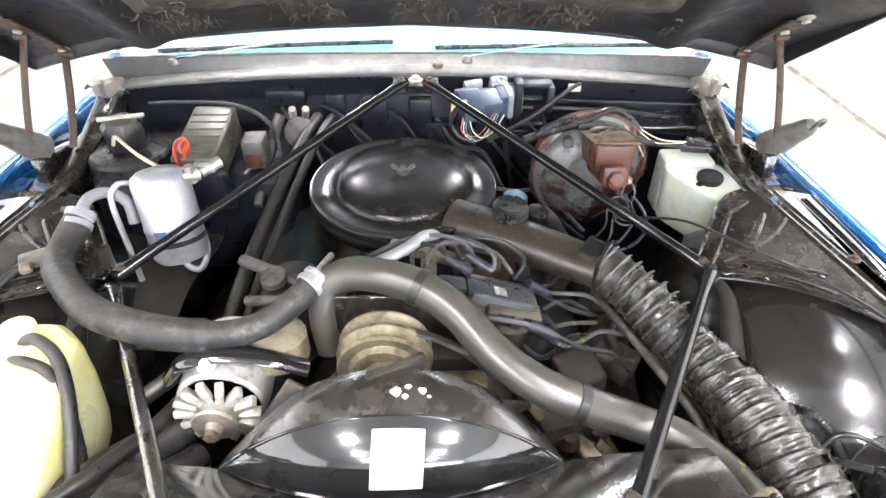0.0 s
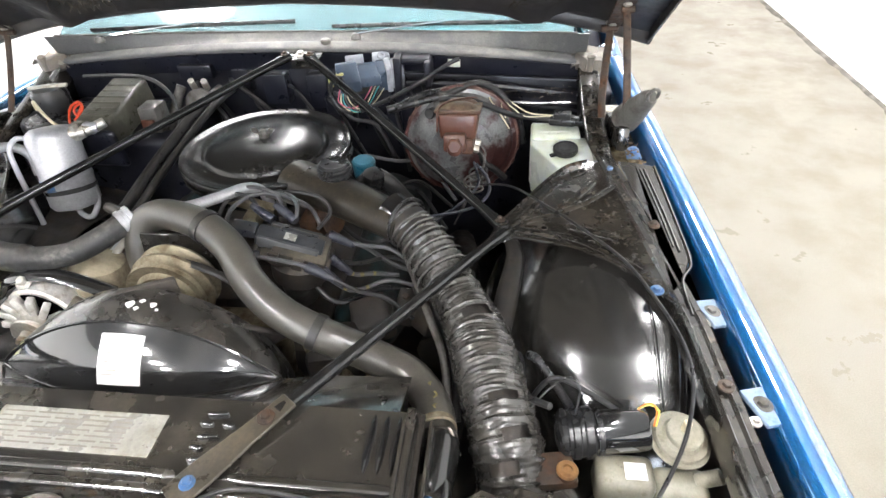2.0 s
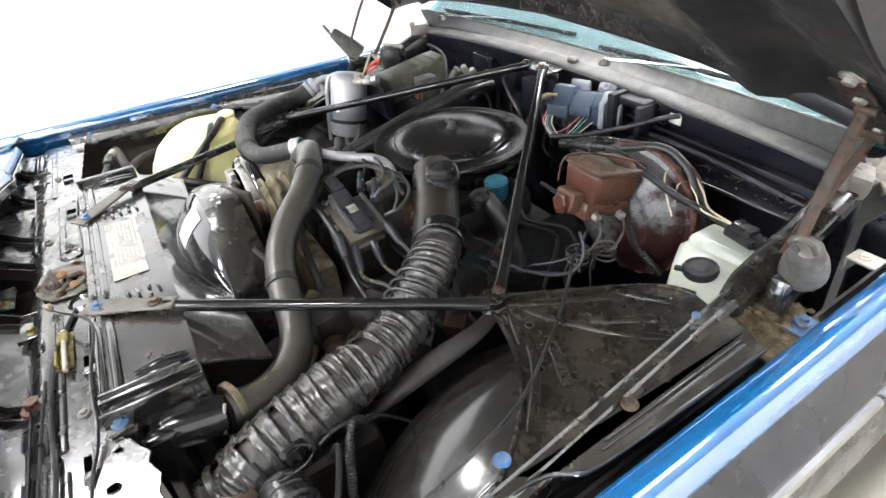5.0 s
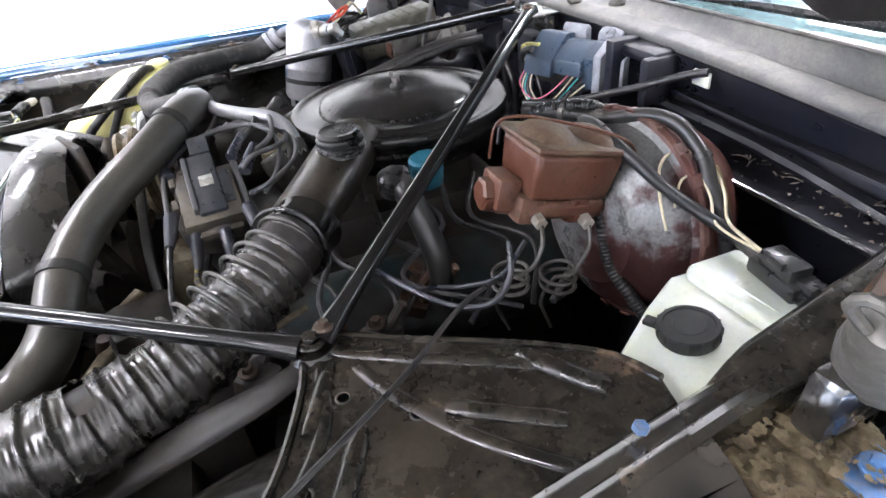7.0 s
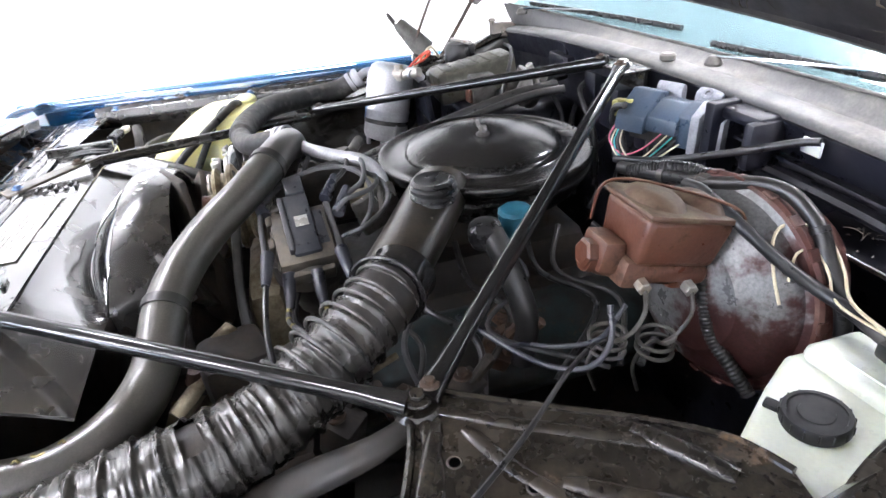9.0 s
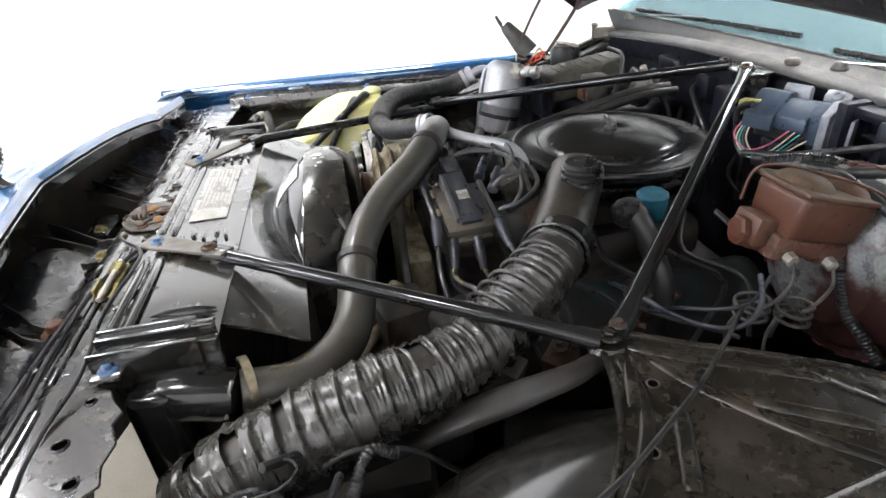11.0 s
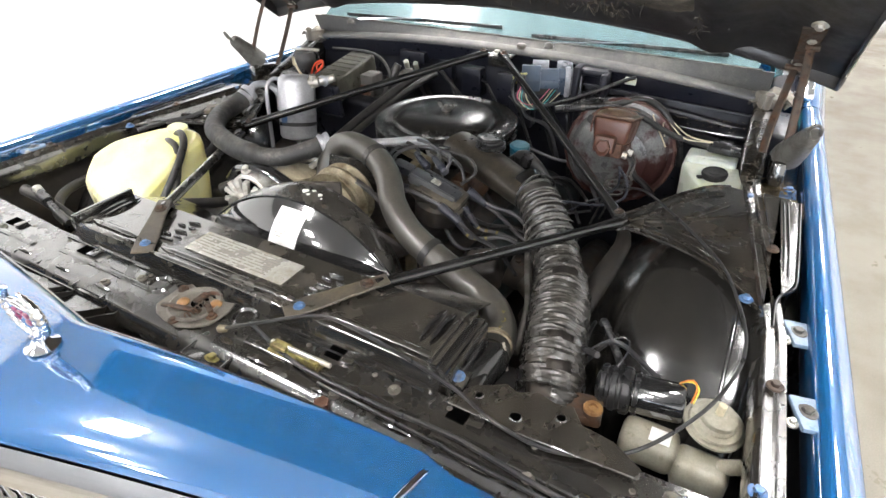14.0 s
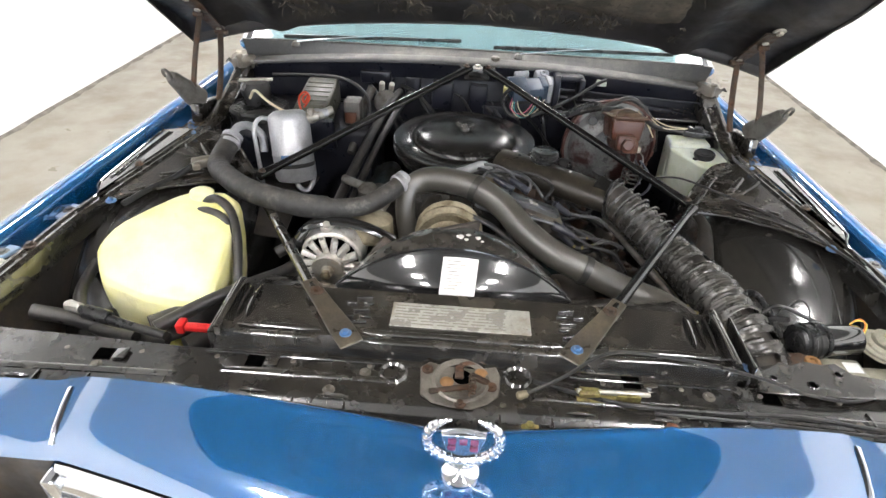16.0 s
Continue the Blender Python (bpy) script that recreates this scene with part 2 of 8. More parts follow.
# Upward tan here mostly stands in for the bright wall's reflection.
M_INNER = mat("black_undercoat", (0.012, 0.0112, 0.010), 0.24, second=(0.032, 0.026, 0.018), amount=0.40, scale=9, hard=1.5, third=(0.095, 0.056, 0.026), third_amount=0.19, third_scale=26, rough_var=0.08, bump=0.09, bump_scale=34, coat=0.9, gloss_ior=1.95, coat_rough=0.13, dusty=DUST_SHEEN, dust=0.22, stain_rough=0.14)
M_TOWER = mat("oily_rusted_plate", (0.0085, 0.0075, 0.0062), 0.18, second=(0.034, 0.026, 0.017), amount=0.40, scale=8, hard=1.6, third=(0.15, 0.085, 0.040), third_amount=0.20, third_scale=13, rough_var=0.14, bump=0.12, bump_scale=20, spec=0.45, grain=0.35, grain_scale=140, stain_rough=0.26, dusty=DUST_SHEEN, dust=0.14)
M_DARK = mat("grimy_black", (0.026, 0.023, 0.021), 0.5, second=(0.075, 0.060, 0.044), amount=0.42, third=(0.15, 0.085, 0.045), third_amount=0.15, bump=0.4, bump_scale=60)
M_WALLBLK = mat("firewall_paint", (0.0105, 0.0115, 0.018), 0.34, second=(0.026, 0.026, 0.032), amount=0.34, third=(0.06, 0.035, 0.02), third_amount=0.08, third_scale=30, bump=0.15, spec=0.35, dusty=DUST_SHEEN, dust=0.08, rough_var=0.12)
M_RUBBER = mat("rubber", (0.018, 0.018, 0.018), 0.34, second=(0.055, 0.05, 0.043), amount=0.30, scale=20, rough_var=0.1, bump=0.08, dusty=DUST_SHEEN, dust=0.15, stain_rough=0.15)
M_HOSE = mat("hose_rubber", (0.045, 0.042, 0.036), 0.32, second=(0.078, 0.071, 0.056), amount=0.36, scale=9, hard=2.0, grain=0.22, grain_scale=420, rough_var=0.05, bump=0.02, bump_scale=120, spec=0.9, dusty=(0.26, 0.225, 0.17), dust=0.16, stain_rough=0.05)
M_OLDHOSE = mat("scuffed_hose", (0.024, 0.024, 0.024), 0.55, second=(0.14, 0.135, 0.12), amount=0.26, scale=34, third=(0.2, 0.19, 0.17), third_amount=0.12, third_scale=90, bump=0.3, dusty=DUST_SHEEN, dust=0.25)
M_WIRE = mat("wire_black", (0.018, 0.018, 0.019), 0.35, second=(0.06, 0.055, 0.05), amount=0.3, bump=0.03)
M_WIREGREY = mat("wire_grey", (0.075, 0.075, 0.078), 0.4, second=(0.03, 0.03, 0.03), amount=0.4, bump=0.04)
M_BOOT = mat("silicone_boot", (0.024, 0.026, 0.036), 0.30, second=(0.05, 0.05, 0.055), amount=0.35, bump=0.03)
M_TAPE = mat("foil_duct", (0.033, 0.031, 0.028), 0.26, second=(0.060, 0.055, 0.046), amount=0.36, scale=18, hard=2.0, rough_var=0.08, bump=0.16, bump_scale=80, spec=0.75, dusty=(0.32, 0.29, 0.23), dust=0.10, stain_rough=0.08)
M_ORUST = mat("orange_rust", (0.24, 0.125, 0.045), 0.55, second=(0.13, 0.06, 0.02), amount=0.4, scale=30, bump=0.3)
# Tan on upward faces: dust, plus lit tops put into the colour.
M_RUST = mat("rusty_iron", (0.085, 0.030, 0.017), 0.36, second=(0.135, 0.066, 0.038), amount=0.36, scale=9, third=(0.032, 0.015, 0.009), third_amount=0.34, third_scale=18, bump=0.6, bump_scale=50, rough_var=0.14, dusty=(0.30, 0.20, 0.13), dust=0.5)
M_RUSTLID = mat("dusty_rusted_lid", (0.075, 0.034, 0.020), 0.5, second=(0.14, 0.105, 0.062), amount=0.42, scale=14, third=(0.03, 0.016, 0.01), third_amount=0.26, third_scale=30, bump=0.45, bump_scale=50, dusty=(0.24, 0.19, 0.12), dust=0.7)
M_GEARC = mat("pale_cast_case", (0.30, 0.31, 0.335), 0.48, 0.15, second=(0.17, 0.17, 0.18), amount=0.36, scale=22, third=(0.09, 0.08, 0.07), third_amount=0.16, third_scale=50, bump=0.12)
M_DRUST = mat("dark_rust", (0.050, 0.026, 0.015), 0.5, second=(0.11, 0.055, 0.025), amount=0.38, scale=16, third=(0.02, 0.014, 0.01), third_amount=0.35, third_scale=40, bump=0.6)
M_BOOST = mat("booster_plate", (0.17, 0.172, 0.17), 0.34, 0.35, second=(0.052, 0.016, 0.014), amount=0.31, scale=6.0, hard=0.25, third=(0.045, 0.022, 0.014), third_amount=0.28, third_scale=18, bump=0.4, grain=0.25)
M_BOOSTR = mat("booster_rust", (0.075, 0.026, 0.020), 0.42, 0.1, second=(0.16, 0.10, 0.075), amount=0.3, scale=14, third=(0.04, 0.02, 0.014), third_amount=0.3, third_scale=30, bump=0.5)
M_GOLD = mat("old_cadmium_plate", (0.16, 0.125, 0.055), 0.38, 0.55, second=(0.07, 0.045, 0.025), amount=0.42, scale=10, third=(0.10, 0.045, 0.025), third_amount=0.25, third_scale=26, bump=0.3)
M_ALU = mat("dull_aluminium", (0.46, 0.465, 0.485), 0.34, 0.45, second=(0.33, 0.33, 0.335), amount=0.34, bump=0.06, rough_var=0.06)
M_CAST = mat("cast_aluminium", (0.72, 0.70, 0.66), 0.42, 0.5, second=(0.34, 0.29, 0.22), amount=0.34, scale=40, bump=0.3)
M_ZINC = mat("zinc_plate", (0.55, 0.53, 0.48), 0.4, 0.8, second=(0.25, 0.2, 0.14), amount=0.35, bump=0.1)
M_YZINC = mat("yellow_zinc", (0.30, 0.26, 0.09), 0.42, 0.5, second=(0.13, 0.10, 0.05), amount=0.5, scale=60, bump=0.15)
M_BLUEB = mat("blue_bolt_coating", (0.06, 0.15, 0.32), 0.4, 0.3, second=(0.16, 0.18, 0.22), amount=0.42, scale=70, bump=0.1)
M_BRASS = mat("dirty_pulley", (0.26, 0.225, 0.155), 0.5, 0.55, second=(0.12, 0.09, 0.05), amount=0.45, scale=30, third=(0.2, 0.09, 0.03), third_amount=0.2, bump=0.25)
M_HINGE = mat("rusty_hinge", (0.050, 0.037, 0.028), 0.48, 0.3, second=(0.095, 0.045, 0.022), amount=0.42, scale=30, third=(0.028, 0.022, 0.019), third_amount=0.3, bump=0.25)
M_HORN = mat("worn_steel", (0.12, 0.115, 0.107), 0.45, 0.4, second=(0.05, 0.042, 0.034), amount=0.42, scale=26, third=(0.10, 0.05, 0.025), third_amount=0.18, third_scale=30, bump=0.25)
M_BLUE = mat("blue_metallic", (0.002, 0.095, 0.27), 0.42, 0.35, grain=0.04, grain_scale=900, bump=0.0, coat=1.0, gloss_ior=3.3, coat_rough=0.05, rough_var=0.0, spec=0.1)
M_PALEBL = mat("faded_blue_bracket_paint", (0.16, 0.23, 0.32), 0.34, second=(0.26, 0.30, 0.34), amount=0.36, scale=22, bump=0.06, dusty=DUST_SHEEN, dust=0.15)
# Flank darker than the body: its dark reflection is put into the colour.
M_SIDE = mat("flank_dark_reflection", (0.022, 0.024, 0.034), 0.22, second=(0.03, 0.032, 0.04), amount=0.4, scale=3, bump=0.0, coat=0.3, grain=0.08)
M_CREAM = mat("cream_cover", (0.30, 0.26, 0.18), 0.5, second=(0.16, 0.13, 0.085), amount=0.42, scale=26, bump=0.3)
M_RIBGREY = mat("duct_rib_highlight", (0.10, 0.096, 0.09), 0.30, second=(0.03, 0.028, 0.025), amount=0.45, scale=50, bump=0.3)
M_CHROME = mat("chrome", (0.78, 0.78, 0.80), 0.08, 1.0, grain=0.02, bump=0.0, rough_var=0.03)
M_PLASTIC = mat("milky_plastic", (0.68, 0.72, 0.62), 0.32, second=(0.52, 0.52, 0.38), amount=0.36, scale=9, third=(0.3, 0.27, 0.18), third_amount=0.07, grain=0.04, bump=0.05, sub=0.25)
M_YELLOW = mat("yellowed_plastic", (0.95, 0.91, 0.52), 0.34, second=(0.88, 0.78, 0.20), amount=0.42, scale=4, grain=0.03, bump=0.03, bump_scale=14, sub=0.35)
M_CAP = mat("black_plastic", (0.016, 0.016, 0.0165), 0.28, second=(0.05, 0.048, 0.045), amount=0.28, bump=0.1, rough_var=0.1)
M_CAPGREY = mat("dusty_grey_bakelite", (0.032, 0.029, 0.025), 0.38, second=(0.075, 0.065, 0.048), amount=0.42, scale=20, bump=0.12, dusty=(0.24, 0.20, 0.14), dust=0.34)
M_MODULE = mat("dark_slate_plastic", (0.022, 0.025, 0.032), 0.34, second=(0.05, 0.05, 0.05), amount=0.3, scale=30, bump=0.08, dusty=DUST_SHEEN, dust=0.12)
M_GREYBLUE = mat("slate_plastic", (0.040, 0.062, 0.095), 0.34, second=(0.070, 0.085, 0.105), amount=0.3, bump=0.05, dusty=DUST_SHEEN, dust=0.12)
M_ENGINE = mat("engine_blue", (0.007, 0.034, 0.040), 0.42, second=(0.022, 0.02, 0.017), amount=0.72, third=(0.09, 0.052, 0.028), third_amount=0.25, bump=0.4)
M_CYAN = mat("blue_filler_cap", (0.020, 0.135, 0.20), 0.38, second=(0.02, 0.05, 0.065), amount=0.4, bump=0.2)
M_GREENBOX = mat("olive_cover", (0.075, 0.073, 0.056), 0.36, second=(0.15, 0.145, 0.115), amount=0.35, scale=30, bump=0.5, bump_scale=40)
M_INSUL = mat("torn_insulation", (0.050, 0.042, 0.031), 0.95, second=(0.12, 0.10, 0.075), amount=0.5, scale=18, third=(0.02, 0.017, 0.014), third_amount=0.3, bump=1.0, bump_scale=50)
M_FUZZ = mat("glass_wool", (0.075, 0.064, 0.046), 0.95, second=(0.04, 0.033, 0.026), amount=0.5, scale=30, bump=0.4)
M_HOODIN = mat("hood_inner_paint", (0.018, 0.017, 0.018), 0.42, second=(0.05, 0.043, 0.035), amount=0.35, scale=9, third=(0.11, 0.055, 0.025), third_amount=0.14, bump=0.15)
M_COWL = mat("dusty_rubber_seal", (0.085, 0.085, 0.084), 0.45, second=(0.175, 0.168, 0.148), amount=0.38, scale=9, third=(0.05, 0.048, 0.045), third_amount=0.14, third_scale=30, grain=0.15, bump=0.14, dusty=(0.31, 0.29, 0.25), dust=0.4)
M_AIRLID = mat("soft_black_enamel", (0.011, 0.011, 0.0108), 0.22, second=(0.022, 0.020, 0.016), amount=0.30, scale=8, hard=1.6, grain=0.1, rough_var=0.05, bump=0.012, bump_scale=14, spec=0.45, stain_rough=0.14, dusty=DUST_SHEEN, dust=0.04)
M_SCREWCAP = mat("matt_black_plastic", (0.012, 0.012, 0.0125), 0.48, second=(0.022, 0.021, 0.020), amount=0.3, scale=30, bump=0.06, spec=0.3)
M_SNORK = mat("dusty_black_sheet", (0.018, 0.0158, 0.0125), 0.32, second=(0.034, 0.027, 0.018), amount=0.40, scale=16, hard=1.5, third=(0.11, 0.085, 0.055), third_amount=0.20, third_scale=70, grain=0.3, grain_scale=120, rough_var=0.08, bump=0.06, spec=0.45, dusty=(0.15, 0.12, 0.08), dust=0.22, stain_rough=0.12)
M_TANST = mat("grey_worn_steel", (0.13, 0.125, 0.112), 0.42, 0.25, second=(0.06, 0.052, 0.042), amount=0.42, scale=20, third=(0.10, 0.05, 0.02), third_amount=0.18, third_scale=30, bump=0.3)
M_LEDGE2 = mat("cream_edge_paint", (0.55, 0.51, 0.43), 0.45, second=(0.35, 0.31, 0.25), amount=0.35, scale=12, bump=0.1)
# Brace black, deepened: the channels' shade is put into the colour.
M_BRACE = mat("brace_black_with_shade", (0.010, 0.0092, 0.0085), 0.42, second=(0.022, 0.017, 0.012), amount=0.4, scale=20, bump=0.10, spec=0.3, dusty=DUST_SHEEN, dust=0.02)
M_FOOT = mat("scuffed_tan_bar_end", (0.050, 0.043, 0.033), 0.34, 0.2, second=(0.105, 0.085, 0.055), amount=0.42, scale=14, third=(0.02, 0.018, 0.016), third_amount=0.2, third_scale=30, bump=0.12, coat=0.5, coat_rough=0.15, dusty=DUST_SHEEN, dust=0.15)
M_LATCH = mat("dull_tan_steel", (0.15, 0.138, 0.118), 0.42, 0.2, second=(0.06, 0.05, 0.038), amount=0.36, scale=18, third=(0.13, 0.06, 0.025), third_amount=0.16, third_scale=40, bump=0.2)
M_LEDGE = mat("faded_ledge_paint", (0.115, 0.105, 0.09), 0.42, second=(0.20, 0.165, 0.125), amount=0.4, scale=10, third=(0.05, 0.04, 0.03), third_amount=0.2, bump=0.15, dusty=(0.4, 0.35, 0.28), dust=0.4)
M_WHITE = mat("white_wall_paint", (0.86, 0.86, 0.85), 0.6, second=(0.78, 0.78, 0.76), amount=0.3, scale=2, grain=0.02, bump=0.1)
# Grey carries the dimness of an unlit ceiling, seen only in reflections.
M_CEIL = mat("dim_ceiling_grey", (0.30, 0.305, 0.31), 0.7, second=(0.24, 0.245, 0.25), amount=0.3, scale=1.5, grain=0.03, bump=0.1)
# Grey puts the dimness of a deeper room into the unseen front wall.
M_GREYW = mat("dim_room_grey", (0.30, 0.31, 0.33), 0.6, second=(0.24, 0.25, 0.27), amount=0.3, scale=2, grain=0.03, bump=0.1)
M_FLOOR = mat("sealed_concrete", (0.268, 0.247, 0.202), 0.36, second=(0.235, 0.21, 0.165), amount=0.45, scale=2.6, third=(0.17, 0.15, 0.115), third_amount=0.14, third_scale=9, grain=0.12, bump=0.12, rough_var=0.14)
M_CRACK = mat("dirty_joint", (0.10, 0.09, 0.075), 0.8, second=(0.25, 0.23, 0.2), amount=0.5, scale=8)
M_PAPER = mat("paper_label", (0.78, 0.78, 0.76), 0.45, second=(0.68, 0.67, 0.63), amount=0.3, grain=0.04, bump=0.03)
M_FOIL = mat("stained_foil_label", (0.46, 0.45, 0.41), 0.30, 0.35, second=(0.27, 0.24, 0.15), amount=0.40, scale=13, third=(0.14, 0.12, 0.085), third_amount=0.2, third_scale=50, bump=0.1, coat=0.6, gloss_ior=1.7)
M_INK = mat("faded_ink", (0.22, 0.205, 0.17), 0.5, bump=0.0)
M_ORANGE = mat("orange_wire", (0.62, 0.20, 0.03), 0.4, bump=0.03)
M_RED = mat("red_plastic", (0.55, 0.02, 0.02), 0.4, bump=0.05)
M_BEIGE = mat("beige_wire", (0.62, 0.55, 0.38), 0.45, bump=0.03)
M_YPLUG = mat("aged_yellow_plastic", (0.52, 0.47, 0.16), 0.45, second=(0.3, 0.26, 0.1), amount=0.35, scale=50, bump=0.1)
M_YELW = mat("yellow_wire", (0.75, 0.62, 0.10), 0.45, bump=0.03)
M_PINK = mat("pink_wire", (0.6, 0.12, 0.2), 0.45, bump=0.03)
M_TEALW = mat("teal_wire", (0.05, 0.4, 0.4), 0.45, bump=0.03)
M_DASH = mat("teal_vinyl", (0.085, 0.30, 0.35), 0.55, second=(0.11, 0.36, 0.41), amount=0.4, scale=4, bump=0.1)
M_CHIP = mat("primer_white", (0.8, 0.79, 0.76), 0.5, bump=0.1)
M_IRON = mat("manhole_iron", (0.16, 0.14, 0.10), 0.6, 0.3, second=(0.25, 0.22, 0.16), amount=0.4, bump=0.4)
M_AGED = mat("aged_dirty_plastic", (0.30, 0.285, 0.225), 0.36, second=(0.17, 0.15, 0.105), amount=0.42, scale=14, third=(0.07, 0.06, 0.045), third_amount=0.18, third_scale=40, bump=0.2)
M_CREST = mat("crest_enamel", (0.16, 0.04, 0.085), 0.3, bump=0.0)
M_CORE = mat("worn_panel_paint", (0.016, 0.0152, 0.0142), 0.24, second=(0.038, 0.034, 0.027), amount=0.36, scale=12, hard=1.6, third=(0.10, 0.078, 0.055), third_amount=0.14, third_scale=20, rough_var=0.10, bump=0.06, bump_scale=18, coat=1.0, gloss_ior=2.1, coat_rough=0.13, dusty=DUST_SHEEN, dust=0.10, stain_rough=0.15)
M_REDW = mat("red_orange_wire", (0.55, 0.06, 0.02), 0.4, bump=0.03)
M_LITTER = mat("dry_leaf", (0.24, 0.21, 0.165), 0.7, second=(0.08, 0.06, 0.04), amount=0.5, scale=60, bump=0.1)
M_LEAFDIRT = mat("brown_leaf_dirt", (0.16, 0.125, 0.068), 0.8, second=(0.055, 0.040, 0.024), amount=0.5, scale=45, third=(0.30, 0.26, 0.18), third_amount=0.16, third_scale=120, bump=0.6, bump_scale=120)
# Near-black for discs and patches that carry the shade inside openings.
M_HOLE = mat("hole_shade_black", (0.001, 0.001, 0.001), 1.0, bump=0.0, spec=0.0)
M_LAMP = glow("lit_diffuser", (1.0, 0.985, 0.95), 73.0)
M_DAY = glow("daylight_sky", (0.80, 0.90, 1.0), 9.0)


def glass_mat(name, colour, rough=0.02, haze_sheen=0.26, film_colour=(0.62, 0.70, 0.70)):
    m = bpy.data.materials.new(name)
    m.use_nodes = True
    nt = m.node_tree
    nt.nodes.remove(nt.nodes["Principled BSDF"])
    out = nt.nodes["Material Output"]
    t, g, x = nt.nodes.new("ShaderNodeBsdfTransparent"), nt.nodes.new("ShaderNodeBsdfGlossy"), nt.nodes.new("ShaderNodeMixShader")
    t.inputs[0].default_value = (*colour, 1)
    g.inputs["Roughness"].default_value = rough
    f = nt.nodes.new("ShaderNodeFresnel")
    f.inputs[0].default_value = 1.5
    nt.links.new(f.outputs[0], x.inputs[0])
    # Diffuse film stands in for dust haze and pale room reflections.
    d, film = nt.nodes.new("ShaderNodeBsdfDiffuse"), nt.nodes.new("ShaderNodeMixShader")
    d.inputs[0].default_value = (*film_colour, 1)
    film.inputs[0].default_value = haze_sheen
    nt.links.new(t.outputs[0], film.inputs[1])
    nt.links.new(d.outputs[0], film.inputs[2])
    nt.links.new(film.outputs[0], x.inputs[1])
    nt.links.new(g.outputs[0], x.inputs[2])
    nt.links.new(x.outputs[0], out.inputs[0])
    return m


M_GLASS = glass_mat("tinted_glass", (0.58, 0.86, 0.88), 0.09, film_colour=(0.44, 0.68, 0.71))
# Heavy pale film: the bright walls' reflection is put into the glass.
M_SIDEGL = glass_mat("side_glass_wall_sheen", (0.75, 0.85, 0.85), 0.03, 0.6)

# ---- the garage ----
ROOM_L, ROOM_R, ROOM_B, ROOM_F, ROOM_H = -2.95, 2.80, 11.0, -5.0, 2.95
solo("floor", box(ROOM_L - 0.2, ROOM_R + 0.2, ROOM_F - 0.2, ROOM_B + 0.2, -0.2, 0, 0), M_FLOOR, (0, 3, 0), "grey-beige sealed concrete garage floor with stains", "floor", kind="structure")
solo("ceiling", box(ROOM_L - 0.2, ROOM_R + 0.2, ROOM_F - 0.2, ROOM_B + 0.2, ROOM_H, ROOM_H + 0.2, 0), M_CEIL, (0, 3, ROOM_H), "unseen garage ceiling with its dimness put into the grey", "ceiling", kind="structure")
solo("wall_left", box(ROOM_L - 0.2, ROOM_L, ROOM_F, ROOM_B, 0, ROOM_H, 0), M_WHITE, (ROOM_L, 3, 0), "bright white painted garage wall", "wall", kind="structure")
solo("wall_right", box(ROOM_R, ROOM_R + 0.2, ROOM_F, ROOM_B, 0, ROOM_H, 0), M_WHITE, (ROOM_R, 3, 0), "bright white painted garage wall", "wall", kind="structure")
solo("wall_rear", box(ROOM_L, ROOM_R, ROOM_B, ROOM_B + 0.2, 0, ROOM_H, 0), M_WHITE, (0, ROOM_B, 0), "plain white far garage wall", "wall", kind="structure")


def stained_joint(x, side, seed):
    rnd = random.Random(seed)
    bm = bmesh.new()
    prev = None
    y = ROOM_F
    while y < ROOM_B:
        w, h = 0.012 + 0.03 * rnd.random() ** 3, 0.003 + 0.004 * rnd.random()
        row = [bm.verts.new((x, y, h + 0.01)), bm.verts.new((x - side * w, y, h)), bm.verts.new((x - side * (w + 0.004), y, 0.0005))]
        if prev:
            for k in range(2):
                bm.faces.new((prev[k], prev[k + 1], row[k + 1], row[k]))
        prev = row
        y += 0.05 + 0.08 * rnd.random()
    return bm


solo("baseboard", stained_joint(ROOM_L, -1, 4), M_CRACK, (ROOM_L, 3, 0), "dirty cracked joint between wall and floor", "wall joint", kind="structure")
solo("baseboard", stained_joint(ROOM_R, 1, 5), M_CRACK, (ROOM_R, 3, 0), "dirty cracked joint between wall and floor", "wall joint", kind="structure")

# the front wall with its daylight window, behind the camera
WX0, WX1, WZ0, WZ1 = 0.10, 2.60, 1.0, 2.75
wf = join(box(ROOM_L, WX0, ROOM_F - 0.2, ROOM_F, 0, ROOM_H, 0), box(WX1, ROOM_R, ROOM_F - 0.2, ROOM_F, 0, ROOM_H, 0),
          box(WX0, WX1, ROOM_F - 0.2, ROOM_F, 0, WZ0, 0), box(WX0, WX1, ROOM_F - 0.2, ROOM_F, WZ1, ROOM_H, 0))
solo("wall_front", wf, M_GREYW, (0, ROOM_F, 0), "unseen garage wall greyed for a dimmer room, with a tall daylight window", "wall", kind="structure")
win = thing("window_1", (0.95, ROOM_F - 0.1, WZ0), "tall white framed window with vertical bars", "window", kind="structure")
for k in range(7):
    x = WX0 + (WX1 - WX0) * k / 6
    part("window_frame", box(x - 0.03, x + 0.03, ROOM_F - 0.13, ROOM_F - 0.07, WZ0, WZ1, 0.005), M_WHITE, win)
solo("backdrop", box(-2, 4, ROOM_F - 0.9, ROOM_F - 0.85, 0.5, 4.2, 0), M_DAY, (0.9, ROOM_F - 0.9, 1.5), "bright plain daylight sky outside the window", "sky", kind="structure")

# ceiling lights
_first = None
